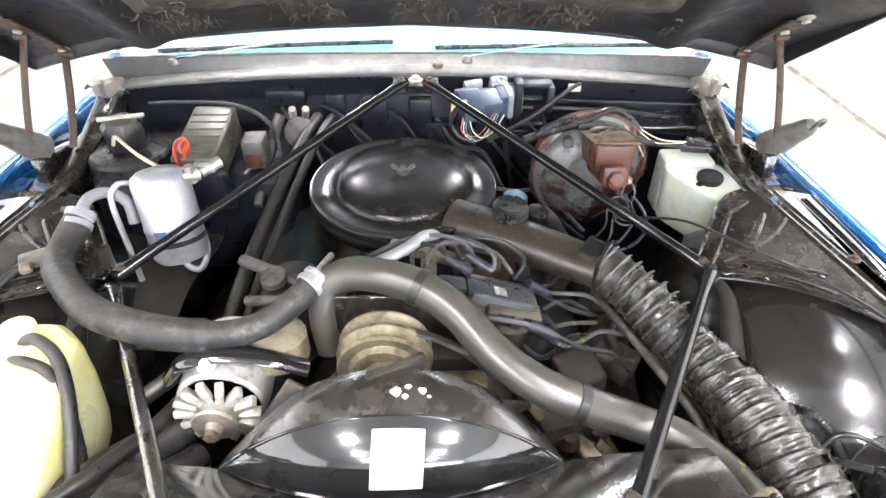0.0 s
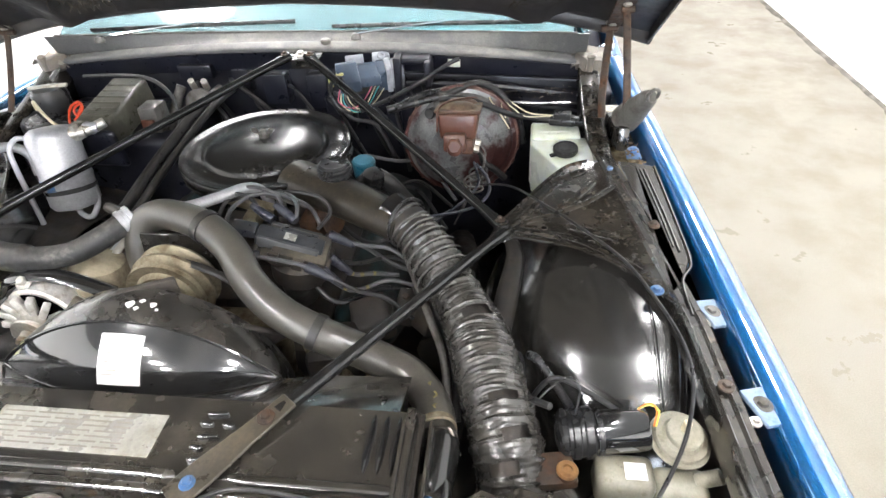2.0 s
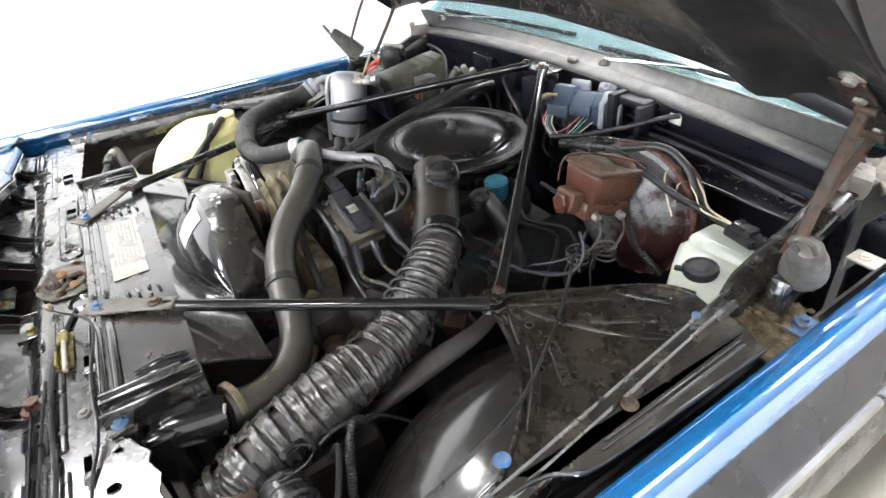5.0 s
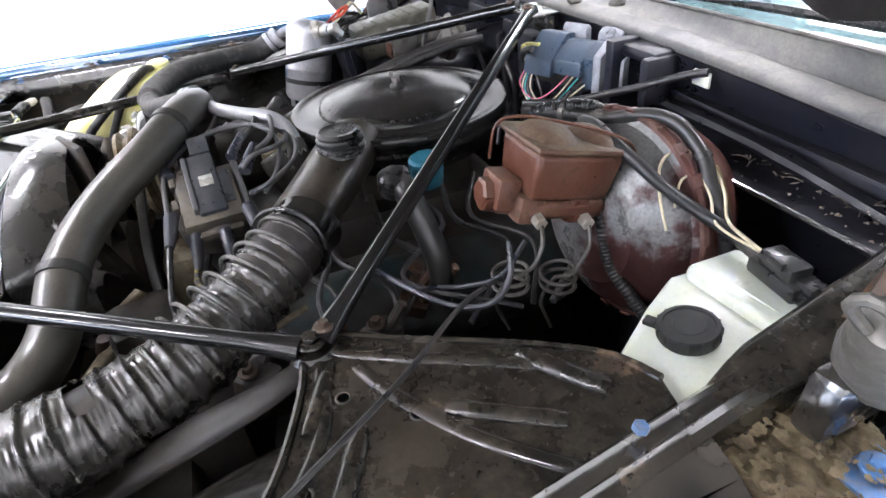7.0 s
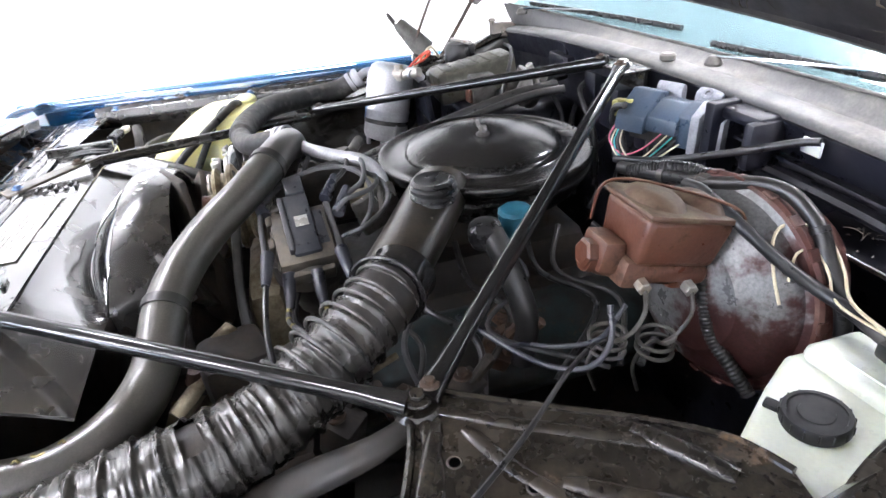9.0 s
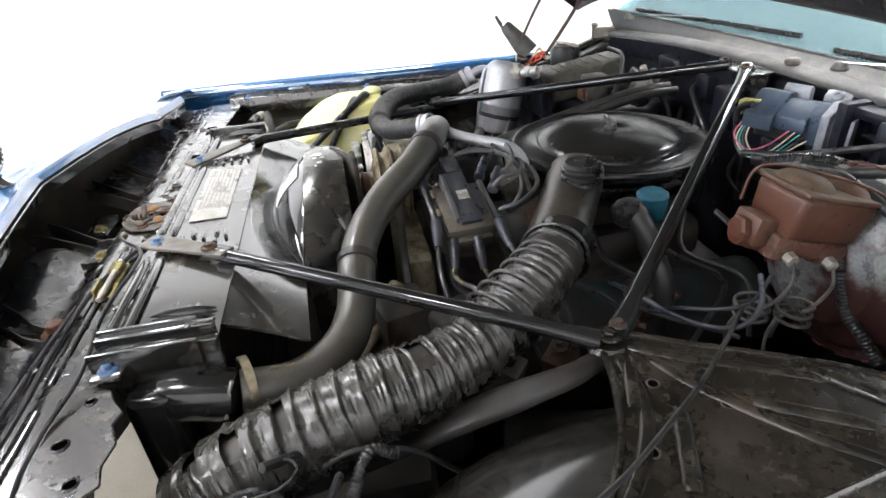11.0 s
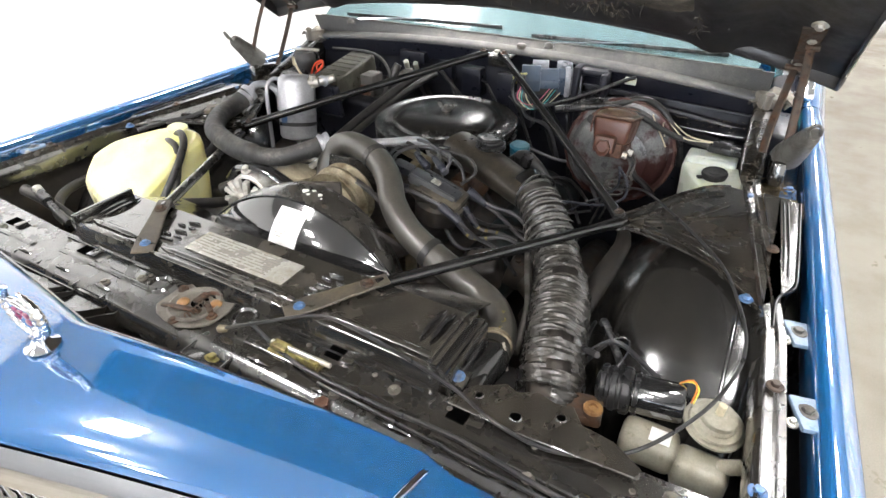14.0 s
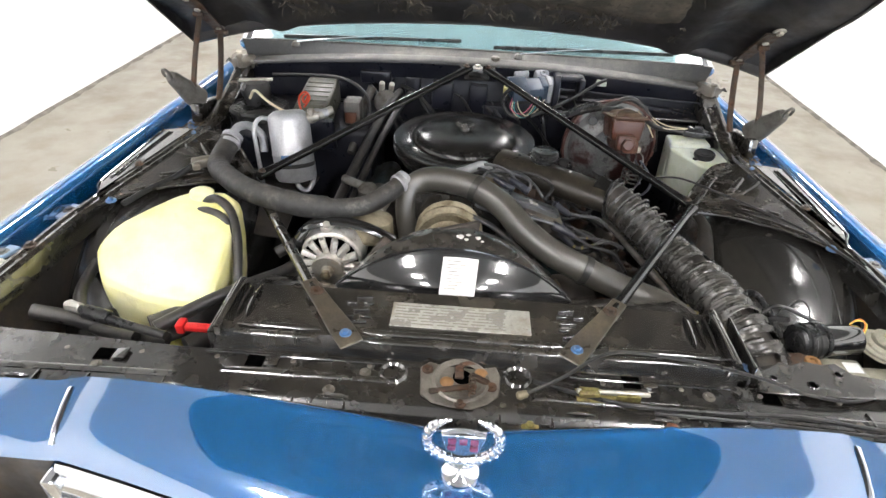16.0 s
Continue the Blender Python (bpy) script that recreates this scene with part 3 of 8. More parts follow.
for x in (-1.12, 1.12):
    for y in (-4.1, -2.85, -1.6, -0.36, 0.89, 2.0, 3.1, 4.35, 5.8, 7.4, 9.2):
        if _first is None:
            lamp = thing("ceiling_light", (x, y, ROOM_H - 0.09), "short white ceiling fixture with a glowing diffuser", "ceiling light", "garage ceiling lights")
            part("housing", box(x - 0.14, x + 0.14, y - 0.25, y + 0.25, ROOM_H - 0.05, ROOM_H - 0.004, 0.006), M_WHITE, lamp)
            part("diffuser", box(x - 0.118, x + 0.118, y - 0.228, y + 0.228, ROOM_H - 0.125, ROOM_H - 0.052, 0.016, 3), M_LAMP, lamp, "glowing white diffuser")
            _first = lamp
        else:
            copy_thing(_first, pose(x, y, ROOM_H - 0.09))

# drain cover in the floor
mh = thing("manhole_cover", (0.94, 5.15, 0), "round iron drain cover set in the concrete", "drain cover")
part("ring", lathe([(0.235, 0.0005), (0.235, 0.006), (0.20, 0.006), (0.20, 0.0005)], (0.94, 5.15, 0), caps=False), M_IRON, mh)
part("cover", lathe([(0.196, 0.0005), (0.196, 0.004), (0.15, 0.005), (0.10, 0.003), (0.05, 0.005), (0.0, 0.005)], (0.94, 5.15, 0)), M_IRON, mh)
for k in range(12):
    a = k * math.pi / 6
    part("rib", box(0.94 + 0.12 * math.cos(a) - 0.012, 0.94 + 0.12 * math.cos(a) + 0.012, 5.15 + 0.12 * math.sin(a) - 0.012, 5.15 + 0.12 * math.sin(a) + 0.012, 0.003, 0.009, 0.003), M_IRON, mh)

# ---- the car: body and structure ----
car = thing("car", (0, 0.8, 0), "blue classic luxury sedan with its hood open", "car")
BAY = [(-1, "left"), (1, "right")]


def along_y(y0, y1, n, x=0.0, z=0.0, dx=0.0, dz=0.0):
    return [(V(x + dx * k / n, y0 + (y1 - y0) * k / n, z + dz * k / n), V(1, 0, 0), V(0, 0, 1)) for k in range(n + 1)]


FENDER = [(0.917, 0.850), (0.917, 0.897), (0.920, 0.907), (0.929, 0.914), (0.946, 0.915), (0.960, 0.911), (0.970, 0.902), (0.976, 0.888)]
FLANK = [(0.9755, 0.888), (0.981, 0.862), (0.990, 0.825), (1.004, 0.790), (1.010, 0.768), (1.008, 0.748), (1.014, 0.70), (1.016, 0.60), (0.995, 0.45), (0.965, 0.30), (0.93, 0.22)]
TRIM = [(1.007, 0.778), (1.015, 0.776), (1.018, 0.768), (1.015, 0.760), (1.007, 0.758)]


def body_line(y0, y1, n, lift=0.0):
    """Frames along the body side, which draws in towards the windshield."""
    return along_y(y0, y1, n, 0.023 - 0.045 * y0, lift, -0.045 * (y1 - y0))


for s, word in BAY:
    fen = part("fender", sided(strip(FENDER, body_line(0.0, 1.72, 24, 0.020 if s < 0 else 0.0)), s), M_BLUE, car, "glossy blue metallic front fender")
    part("flank", sided(strip(FLANK, body_line(0.0, 1.72, 24, 0.020 if s < 0 else 0.0)), s), M_SIDE, fen, "lower fender side with its dark reflection in the colour")
    part("chrome_trim", sided(strip(TRIM, body_line(0.02, 1.24, 4, 0.020 if s < 0 else 0.0), True), s), M_CHROME, fen, "thin chrome side moulding")
    part("chrome_trim", sided(strip(TRIM, body_line(1.248, 1.72, 4, 0.020 if s < 0 else 0.0), True), s), M_CHROME, fen, "thin chrome side moulding")
    door = part("door", sided(strip(FENDER[2:] + FLANK[1:], along_y(1.727, 3.2, 6, -0.055)), s), M_BLUE, car, "long blue metallic door")
    part("chrome_trim", sided(strip(TRIM, along_y(1.73, 3.2, 4, -0.055), True), s), M_CHROME, door)
    part("window_sill", sided(box(0.82, 0.885, 1.76, 3.2, 0.908, 0.940, 0.008), s), M_CHROME, door, "bright chrome window sill")
    mir = part("door_mirror", sided(join(box(0.955, 1.11, 2.16, 2.23, 1.03, 1.15, 0.018), rod((0.885, 2.22, 0.92), (0.97, 2.20, 1.05), 0.014)), s), M_CHROME, car, "chrome rectangular door mirror")
    part("a_pillar", sided(tube([(0.80, 1.62, 1.0), (0.74, 2.0, 1.22), (0.66, 2.42, 1.42)], 0.048, 12, flat=0.7), s), M_CHROME, car, "bright windshield pillar trim")
    # Added pane whose pale film carries the bright white of the walls.
    vw = part("vent_window", sided(surf(lambda u, v: V(0.80 - 0.14 * v, 1.64 + 0.78 * v, 0.985 + 0.43 * v).lerp(V(0.893 - 0.235 * v, 2.015 + 0.36 * v, 0.945 + 0.455 * v), u), 6, 6, 0.004), s), M_SIDEGL, car, "added front quarter glass with the white walls' reflection in its film")
    vw.visible_shadow = False
    # lower skirt of the bay
    part("inner_skirt", sided(surf(lambda u, v: V(0.912 - 0.045 * 1.5 * u, 1.5 * u, 0.85 - 0.55 * v), 6, 4, 0.006), s), M_DARK, car)
    part("hood_bumper", sided(join(box(0.845, 0.880, 1.165, 1.215, 0.866, 0.870, 0.001), rod((0.862, 1.19, 0.866), (0.862, 1.19, 0.878), 0.010), bolt_mesh((0.862, 1.19, 0.878), 0.008, 0.006)), s), M_BLUEB, car, "blue coated adjusting bolt")

# header panel over the grille
def header_y(x):
    """Rear edge of the header panel: a shallow V, stepped at the seam strips."""
    a = abs(x)
    return 0.028 + 0.140 * a if a < 0.53 else 0.1022 - 0.010 * min(1, (a - 0.53) / 0.02) + 0.04 * max(0, a - 0.55)


def header_z(x):
    a = abs(x)
    return 1.001 - 0.030 * min(1, a / 0.52) ** 3 - 0.08 * max(0, a - 0.52)


def header_front(x):
    a = abs(x)
    return -0.157 + 0.275 * a if a < 0.5 else -0.0195 + 0.06 * (a - 0.5)


def header(u, v):
    x = -0.80 + 1.60 * u
    yr, z, yf = header_y(x), header_z(x), header_front(x)
    y = yr + (yf - yr) * v
    zz = z - 0.008 * v - 0.010 * v ** 3 - 0.016 * v ** 10 + 0.012 * max(0, 1 - (abs(x) / 0.56) ** 2) * (1 - v) ** 12
    if v < 0.06:
        zz -= (0.06 - v) * 0.3
    return V(x, y, zz)


hp = part("header_panel", surf(header, 80, 28, 0.004), M_BLUE, car, "blue metallic panel above the grille", sharp=60)
part("rear_flange", surf(lambda u, v: header(0.01 + 0.98 * u, 0.0) + V(0, 0.002 - 0.006 * v, -0.004 - 0.022 * v), 64, 4, 0.003), M_PANEL, hp, "dark folded rear flange", sharp=60)
for s, word in BAY:
    part("chrome_trim", sided(tube([header(0.8365 - 0.0175 * q, q) + V(0, 0, 0.0018) for q in (0.0, 0.25, 0.5, 0.75, 0.9)], 0.0042, 8, flat=0.3, smooth=False), s), M_CHROME, hp, "narrow chrome seam strip")
    # fender tips beside the header
    tip = surf(lambda u, v: V(0.80 + 0.185 * u, 0.100 - 0.105 * v - 0.012 * u * v, 0.959 - 0.050 * u * u - 0.050 * v ** 3), 10, 8, 0.004)
    part("fender_cap", sided(tip, s), M_BLUE, car, "blue fender end beside the header panel")
    lamp_h = part("headlight", sided(box(0.60, 0.96, -0.16, -0.02, 0.62, 0.80, 0.02), s), M_CHROME, car, "chrome framed rectangular headlight")
    part("lens", sided(box(0.63, 0.78, -0.170, -0.155, 0.64, 0.78, 0.01), s), M_WHITE, lamp_h)
    part("lens", sided(box(0.79, 0.94, -0.170, -0.155, 0.64, 0.78, 0.01), s), M_WHITE, lamp_h)
    part("marker_lamp", sided(box(0.962, 0.985, -0.15, -0.03, 0.66, 0.76, 0.006), s), M_ORANGE, lamp_h, "orange side marker lamp")
grille = part("grille", join(surf(lambda u, v: (lambda x: V(x, header_front(x) - 0.003 - 0.020 * v - 0.006 * math.sin(math.pi * v), header_z(x) - 0.036 - 0.050 * v))(-0.505 + 1.01 * u), 60, 6, 0.006),
                             box(0.495, 0.515, -0.045, 0.01, 0.62, 0.93, 0.004), box(-0.515, -0.495, -0.045, 0.01, 0.62, 0.93, 0.004),
                             tube([(-0.50, -0.04, 0.62), (0, -0.18, 0.62), (0.50, -0.04, 0.62)], 0.015, 8)), M_CHROME, car, "chrome grille with fine crossed bars")
for k in range(45):
    x = -0.485 + 0.97 * k / 44
    y = header_front(x) - 0.006
    part("slat", box(x - 0.0035, x + 0.0035, y - 0.012, y + 0.006, 0.62, header_z(x) - 0.075, 0.001, 1), M_CHROME, grille)
for k in range(9):
    z = 0.640 + 0.032 * k
    part("slat", tube([(x, header_front(x) - 0.012, z) for x in (-0.49, -0.25, 0, 0.25, 0.49)], 0.004, 6, step=0.05, smooth=False), M_CHROME, grille)
part("bumper", join(box(-1.0, 1.0, -0.34, -0.20, 0.38, 0.56, 0.03), box(0.93, 1.02, -0.34, 0.1, 0.38, 0.56, 0.03), box(-1.02, -0.93, -0.34, 0.1, 0.38, 0.56, 0.03)), M_CHROME, car, "chrome front bumper")
part("grille_backing", surf(lambda u, v: (lambda x: V(x, header_front(x) + 0.030, 0.30 + (header_z(x) - 0.335) * v))(-0.86 + 1.72 * u), 48, 3, 0.004), M_DARK, car, "dark sheet behind the grille")

# standing hood ornament: a wreath round a crest
EMX = 0.005
em = part("hood_ornament", join(lathe([(0.020, 0), (0.022, 0.003), (0.013, 0.008), (0.008, 0.016), (0.010, 0.022)], (EMX, -0.03, 0.992)), box(EMX - 0.010, EMX + 0.010, -0.037, -0.025, 1.007, 1.022, 0.003)), M_CHROME, hp, "standing chrome hood ornament")
ring_pts = [(EMX + 0.041 * math.sin(radians(-160 + 320 * k / 30)), -0.031, 1.053 - 0.036 * math.cos(radians(-160 + 320 * k / 30))) for k in range(31)]
em.location.z += 0.007
part("wreath", tube(ring_pts, lambda r, t, a: (0.0058 + 0.0009 * abs(math.sin(r * 330))) * min(1, 0.35 + 25 * r, 0.35 + 25 * (t - r)), 12, step=0.0015), M_CHROME, em, "open chrome wreath of leaves", sharp=70)
crest_poly = [(-0.025, 0.016), (0.025, 0.016), (0.019, -0.010), (0.006, -0.018), (-0.006, -0.018), (-0.019, -0.010)]
part("crest", join(plate(crest_poly, 0.006, 0.001, at=Matrix.Translation((EMX, -0.0345, 1.047)) @ Matrix.Rotation(radians(90), 4, "X")), tube([(EMX - 0.024, -0.031, 1.065), (EMX, -0.031, 1.069), (EMX + 0.024, -0.031, 1.065)], 0.0035, 8)), M_CHROME, em)
part("crest_field", join(*[box(EMX - 0.017 + 0.0125 * i, EMX - 0.008 + 0.0125 * i, -0.0362, -0.0344, 1.039 + 0.011 * j, 1.046 + 0.011 * j, 0.0005, 1) for i in range(3) for j in range(2) if (i + j) % 2 == 0 or j]), M_CREST, em, "dark red enamel crest fields")

# front cross panel (core support) with slots, step and braces
def shelf_z(x):
    return 0.902 - 0.012 * (abs(x) / 0.85) ** 2


part("core_support", surf(lambda u, v: (lambda x: V(x, 0.232 - 0.115 * v + 0.06 * max(0, abs(x) - 0.45) * (1 - v), shelf_z(x) + (0.0 if v < 0.7 else -0.026 * ((v - 0.7) / 0.3) ** 2)))(-0.88 + 1.76 * u), 60, 10, 0.003), M_CORE, car, "black stamped steel front cross panel", sharp=25)
def pan_z(y):
    return 0.8865 + 0.22 * max(0.0, 0.135 - y) - 0.006 * max(0.0, min(1.0, (0.128 - y) / 0.006))


for x0, x1 in ((-0.86, -0.505), (-0.495, -0.275), (-0.265, -0.165), (0.072, 0.318), (0.330, 0.600), (0.612, 0.86)):
    def pan(u, v):
        x = x0 + (x1 - x0) * u
        y0 = header_y(x) - 0.03
        y = y0 + (0.142 - y0) * v
        dish = 0.003 * (1 - (2 * u - 1) ** 4) * math.sin(math.pi * min(1, v * 1.1)) if v < 0.9 else 0
        return V(x, y, pan_z(y) - dish + 0.0015 * noise.noise(V(x * 14, y * 20, 3)))
    part("lower_pan", surf(pan, 22, 12, 0.003), M_CORE, car, "grey shining pan behind the header panel", sharp=40)
# Dark sheet added to give the deep opening its shade.
part("lower_pan", surf(lambda u, v: V(-0.17 + 0.245 * u, 0.0 + 0.14 * v, 0.815 + 0.01 * v), 12, 4, 0.003), M_DARK, car, "added dark sheet for the shaded opening below the header panel")
for x in (-0.70, -0.50, -0.27, -0.145, 0.065, 0.324, 0.606, 0.76):
    ye = header_y(x) - 0.02
    line = [(x - 0.045, ye - 0.01), (x - 0.022, (ye + 0.10) / 2), (x, 0.100), (x + 0.006, 0.122), (x + 0.006, 0.150)]
    fins = [strip([(-0.0016, -0.022), (-0.0016, 0.006), (0.0016, 0.006), (0.0016, -0.022)], [(V(px + q + 0.012 * max(0, (0.10 - py) / 0.1) * (1 if q > 0 else -1), py, pan_z(py) + (0.004 if py < 0.12 else 0)), V(1, 0, 0), V(0, 0, 1)) for px, py in line], True) for q in (-0.015, 0.015)]
    bed = strip([(-0.015, -0.003), (-0.015, 0.0), (0.015, 0.0), (0.015, -0.003)], [(V(px, py, pan_z(py) - 0.016), V(1, 0, 0), V(0, 0, 1)) for px, py in line], True)
    brace = part("brace", join(bed, *fins), M_BRACE, car, "dark stamped channel brace with folded edges")
    part("bolt", bolt_mesh((x, 0.094, pan_z(0.094) - 0.015), 0.0068, 0.006), M_YZINC if x > -0.2 else M_HINGE, brace, "yellow zinc bolt" if x > -0.2 else "rusty bolt")
# bolted pads along the front edge of the cross panel
for x, y, yel in ((-0.62, 0.140, 0), (-0.42, 0.158, 0), (-0.212, 0.148, 1), (-0.075, 0.060, 1), (0.105, 0.128, 1), (0.40, 0.172, 1), (0.685, 0.176, 1)):
    z = 0.890 if y > 0.1 else 0.862
    pad = part("bolt_pad", join(box(x - 0.040, x + 0.040, y - 0.020, y + 0.020, z - 0.004, z + 0.001, 0.0015, turn=(-9, 0, 0)), box(x - 0.042, x - 0.038, y - 0.020, y + 0.022, z - 0.004, z + 0.009, 0.001), box(x + 0.038, x + 0.042, y - 0.020, y + 0.022, z - 0.004, z + 0.009, 0.001)), M_PANEL, car, "bent sheet steel pad with raised sides")
    part("washer", lathe([(0.0, 0.0), (0.0135, 0.0), (0.0135, 0.002), (0.009, 0.0026)], (x + 0.006, y, z), seg=20), M_YZINC if yel else M_HINGE, pad)
    part("bolt", bolt_mesh((x + 0.006, y, z + 0.002), 0.0072, 0.006, washer=False), M_YZINC if yel else M_HINGE, pad, "yellow zinc bolt" if yel else "rusty bolt")
part("bolt", bolt_mesh((0.324, 0.135, 0.888), 0.012, 0.014), M_RUST, car, "orange rusty tall bolt")
for x0, x1, y, z in ((-0.84, -0.20, 0.128, 0.8895), (0.15, 0.84, 0.132, 0.8895), (-0.42, -0.12, 0.224, 0.9035), (0.18, 0.44, 0.223, 0.9035)):
    part("folded_edge", tube([(x0, y, z), ((x0 + x1) / 2, y - 0.003, z + 0.001), (x1, y, z - 0.002)], 0.0024, 6, step=0.05, flat=0.7), M_GLOSS, car, "bright worn folded edge")
for x0, x1, y in ((-0.84, -0.45, 0.172), (-0.38, -0.10, 0.188), (0.12, 0.46, 0.176), (0.50, 0.84, 0.178)):
    part("bead", tube([(x0, y, shelf_z(x0) + 0.001), ((x0 + x1) / 2, y, shelf_z((x0 + x1) / 2) + 0.002), (x1, y, shelf_z(x1) + 0.001)], 0.0065, 10, step=0.05, flat=0.35), M_CORE, car)
for x, y in ((-0.332, 0.210), (0.280, 0.222), (-0.58, 0.205), (0.50, 0.212)):
    part("slot", box(x - 0.014, x + 0.014, y - 0.012, y + 0.012, 0.896, shelf_z(x) + 0.0018, 0.0004), M_HOLE, car, "near-black patch for the shade in a punched square slot")
    part("slot_tab", box(x + 0.017, x + 0.040, y - 0.012, y + 0.012, 0.900, shelf_z(x) + 0.006, 0.002, turn=(0, -6, 0)), M_PANEL, car)
for x, y in ((0.33, 0.155), (-0.15, 0.20), (0.40, 0.205), (0.62, 0.17), (-0.58, 0.18), (0.78, 0.23), (-0.79, 0.24), (-0.20, 0.16)):
    part("bolt", bolt_mesh((x, y, shelf_z(x) + 0.001), 0.0055, 0.004), M_LATCH, car)

for k in range(14):
    x = -0.82 + 0.126 * k
    if abs(x) < 0.1:
        continue
    part("stamping", tube([(x - 0.022, 0.150, shelf_z(x) - 0.0005), (x, 0.149, shelf_z(x) + 0.001), (x + 0.022, 0.150, shelf_z(x) - 0.0005)], lambda r, t, a: 0.0042 * min(1, 0.3 + 60 * r, 0.3 + 60 * (t - r)), 8, step=0.008), M_PANEL, car)
    part("rivet", lathe([(0.0042, 0), (0.0045, 0.001), (0.003, 0.0026)], (x + 0.045, 0.215, shelf_z(x)), seg=10), M_LATCH, car)

# hood latch on the cross panel
lt = thing("hood_latch", (0.0, 0.19, 0.90), "rusty hood latch bolted to the front cross panel", "latch")
part("base_plate", join(plate([(-0.062, 0.030), (-0.058, -0.026), (-0.040, -0.040), (-0.012, -0.046), (0.020, -0.048), (0.046, -0.036), (0.064, -0.018), (0.068, 0.020), (0.060, 0.042), (0.028, 0.034), (-0.022, 0.036), (-0.048, 0.044)], 0.004, at=Matrix.Translation((0.0, 0.187, 0.908))),
                        lathe([(0.040, 0), (0.046, 0.005), (0.042, 0.008), (0.034, 0.004)], (0.004, 0.192, 0.906), seg=32, caps=False)), M_LATCH, lt, "dusty brown stamped latch plate")
part("striker_hole", lathe([(0.015, 0), (0.015, 0.001)], (0.006, 0.200, 0.9084), seg=24), M_HOLE, lt)
part("hook", join(box(-0.006, 0.008, 0.195, 0.222, 0.908, 0.914, 0.002), tube([(0.0, 0.218, 0.911), (0.006, 0.226, 0.911), (0.018, 0.229, 0.911), (0.030, 0.226, 0.910)], 0.0035, 8)), M_HINGE, lt)
part("release_lever", join(box(-0.046, 0.030, 0.168, 0.178, 0.909, 0.914, 0.002, turn=(0, 0, 14)), box(0.018, 0.050, 0.190, 0.200, 0.909, 0.916, 0.002, turn=(0, 0, -30))), M_HINGE, lt)
for x, y in ((-0.018, 0.186), (0.036, 0.208)):
    part("rivet_boss", lathe([(0.010, 0), (0.011, 0.003), (0.007, 0.007), (0.0, 0.008)], (x, y, 0.9085), seg=16), M_ORUST, lt, "orange rusted boss")
part("spring", tube([(0.022 + 0.005 * math.cos(k * 1.05), 0.20 - 0.0012 * k, 0.915 + 0.005 * math.sin(k * 1.05)) for k in range(36)], 0.0012, 6, step=0.003), M_HINGE, lt)
for x, y in ((-0.050, 0.212), (0.052, 0.184), (0.004, 0.147)):
    part("bolt", bolt_mesh((x, y, 0.908), 0.0055, 0.004), M_HINGE, lt)
for x, y in ((-0.105, 0.205), (0.095, 0.215)):
    part("pressed_ring", lathe([(0.016, 0), (0.020, 0.004), (0.024, 0)], (x, y, shelf_z(x)), seg=28, caps=False), M_CORE, lt, "round pressing in the panel beside the latch")
lk = thing("cable_bracket", (0.235, 0.185, 0.90), "yellow zinc cable bracket on the front panel", "bracket")
part("clip", join(box(0.185, 0.285, 0.172, 0.198, 0.902, 0.907, 0.002), box(0.188, 0.222, 0.176, 0.194, 0.907, 0.917, 0.004), box(0.245, 0.282, 0.174, 0.178, 0.907, 0.920, 0.001), box(0.262, 0.283, 0.180, 0.194, 0.907, 0.915, 0.003)), M_YZINC, lk)
part("pin", rod((0.185, 0.186, 0.913), (0.300, 0.188, 0.913), 0.0042, 10), M_ZINC, lk)

# ---- radiator cover, label, shroud ----
rad = thing("radiator_cover", (0.02, 0.30, 0.90), "black steel radiator top cover with pressed ribs", "radiator cover")
def cover(u, v):
    x = -0.41 + 0.865 * u
    y = 0.375 - 0.145 * v
    z = 0.932 - 0.004 * abs(2 * u - 1)
    if v > 0.86:
        z -= 0.035 * (v - 0.86) / 0.14
    return V(x, y, z)


part("top_sheet", surf(cover, 30, 14, 0.003), M_PANEL, rad, sharp=30)
for x0, x1 in ((-0.375, -0.235), (-0.165, 0.175), (0.225, 0.447)):
    for y in (0.263, 0.243):
        part("rib", tube([(x0, y, 0.9315), ((x0 + x1) / 2, y, 0.9325), (x1, y, 0.9315)], lambda r, t, a: 0.0068 * min(1, 0.3 + r * 60, 0.3 + (t - r) * 60), 14, step=0.02, flat=0.55), M_PANEL, rad, "pressed rib with a worn shine")
for x in (-0.40, 0.445):
    part("flange", box(x - 0.006, x + 0.006, 0.238, 0.372, 0.925, 0.945, 0.002), M_PANEL, rad)
for x in (0.175, 0.205, -0.165, -0.195):
    for y in (0.300, 0.335):
        part("dimple", box(x - 0.009, x + 0.009, y - 0.0035, y + 0.0035, 0.929, 0.9355, 0.003, 3), M_GLOSS, rad)
lab = part("label", box(-0.122, 0.119, 0.281, 0.343, 0.9325, 0.9338, 0.0004, 1), M_FOIL, rad, "stained foil information label with faded print")
_r = random.Random(3)
for k in range(7):
    y = 0.288 + 0.0076 * k
    x = -0.115
    while x < 0.07:
        w = 0.015 + 0.04 * _r.random()
        part("print_bar", box(x, min(x + w, 0.075), y, y + 0.0026, 0.9338, 0.9341, 0, 1), M_INK, lab)
        x += w + 0.006
for x in (0.395, 0.412, 0.429, -0.385, -0.368):
    part("cross_rib", tube([(x, 0.285, 0.9315), (x, 0.325, 0.934), (x + 0.002, 0.366, 0.931)], lambda r, t, a: 0.0045 * min(1, 0.2 + 50 * r, 0.2 + 50 * (t - r)), 8, step=0.01), M_GLOSS, rad)
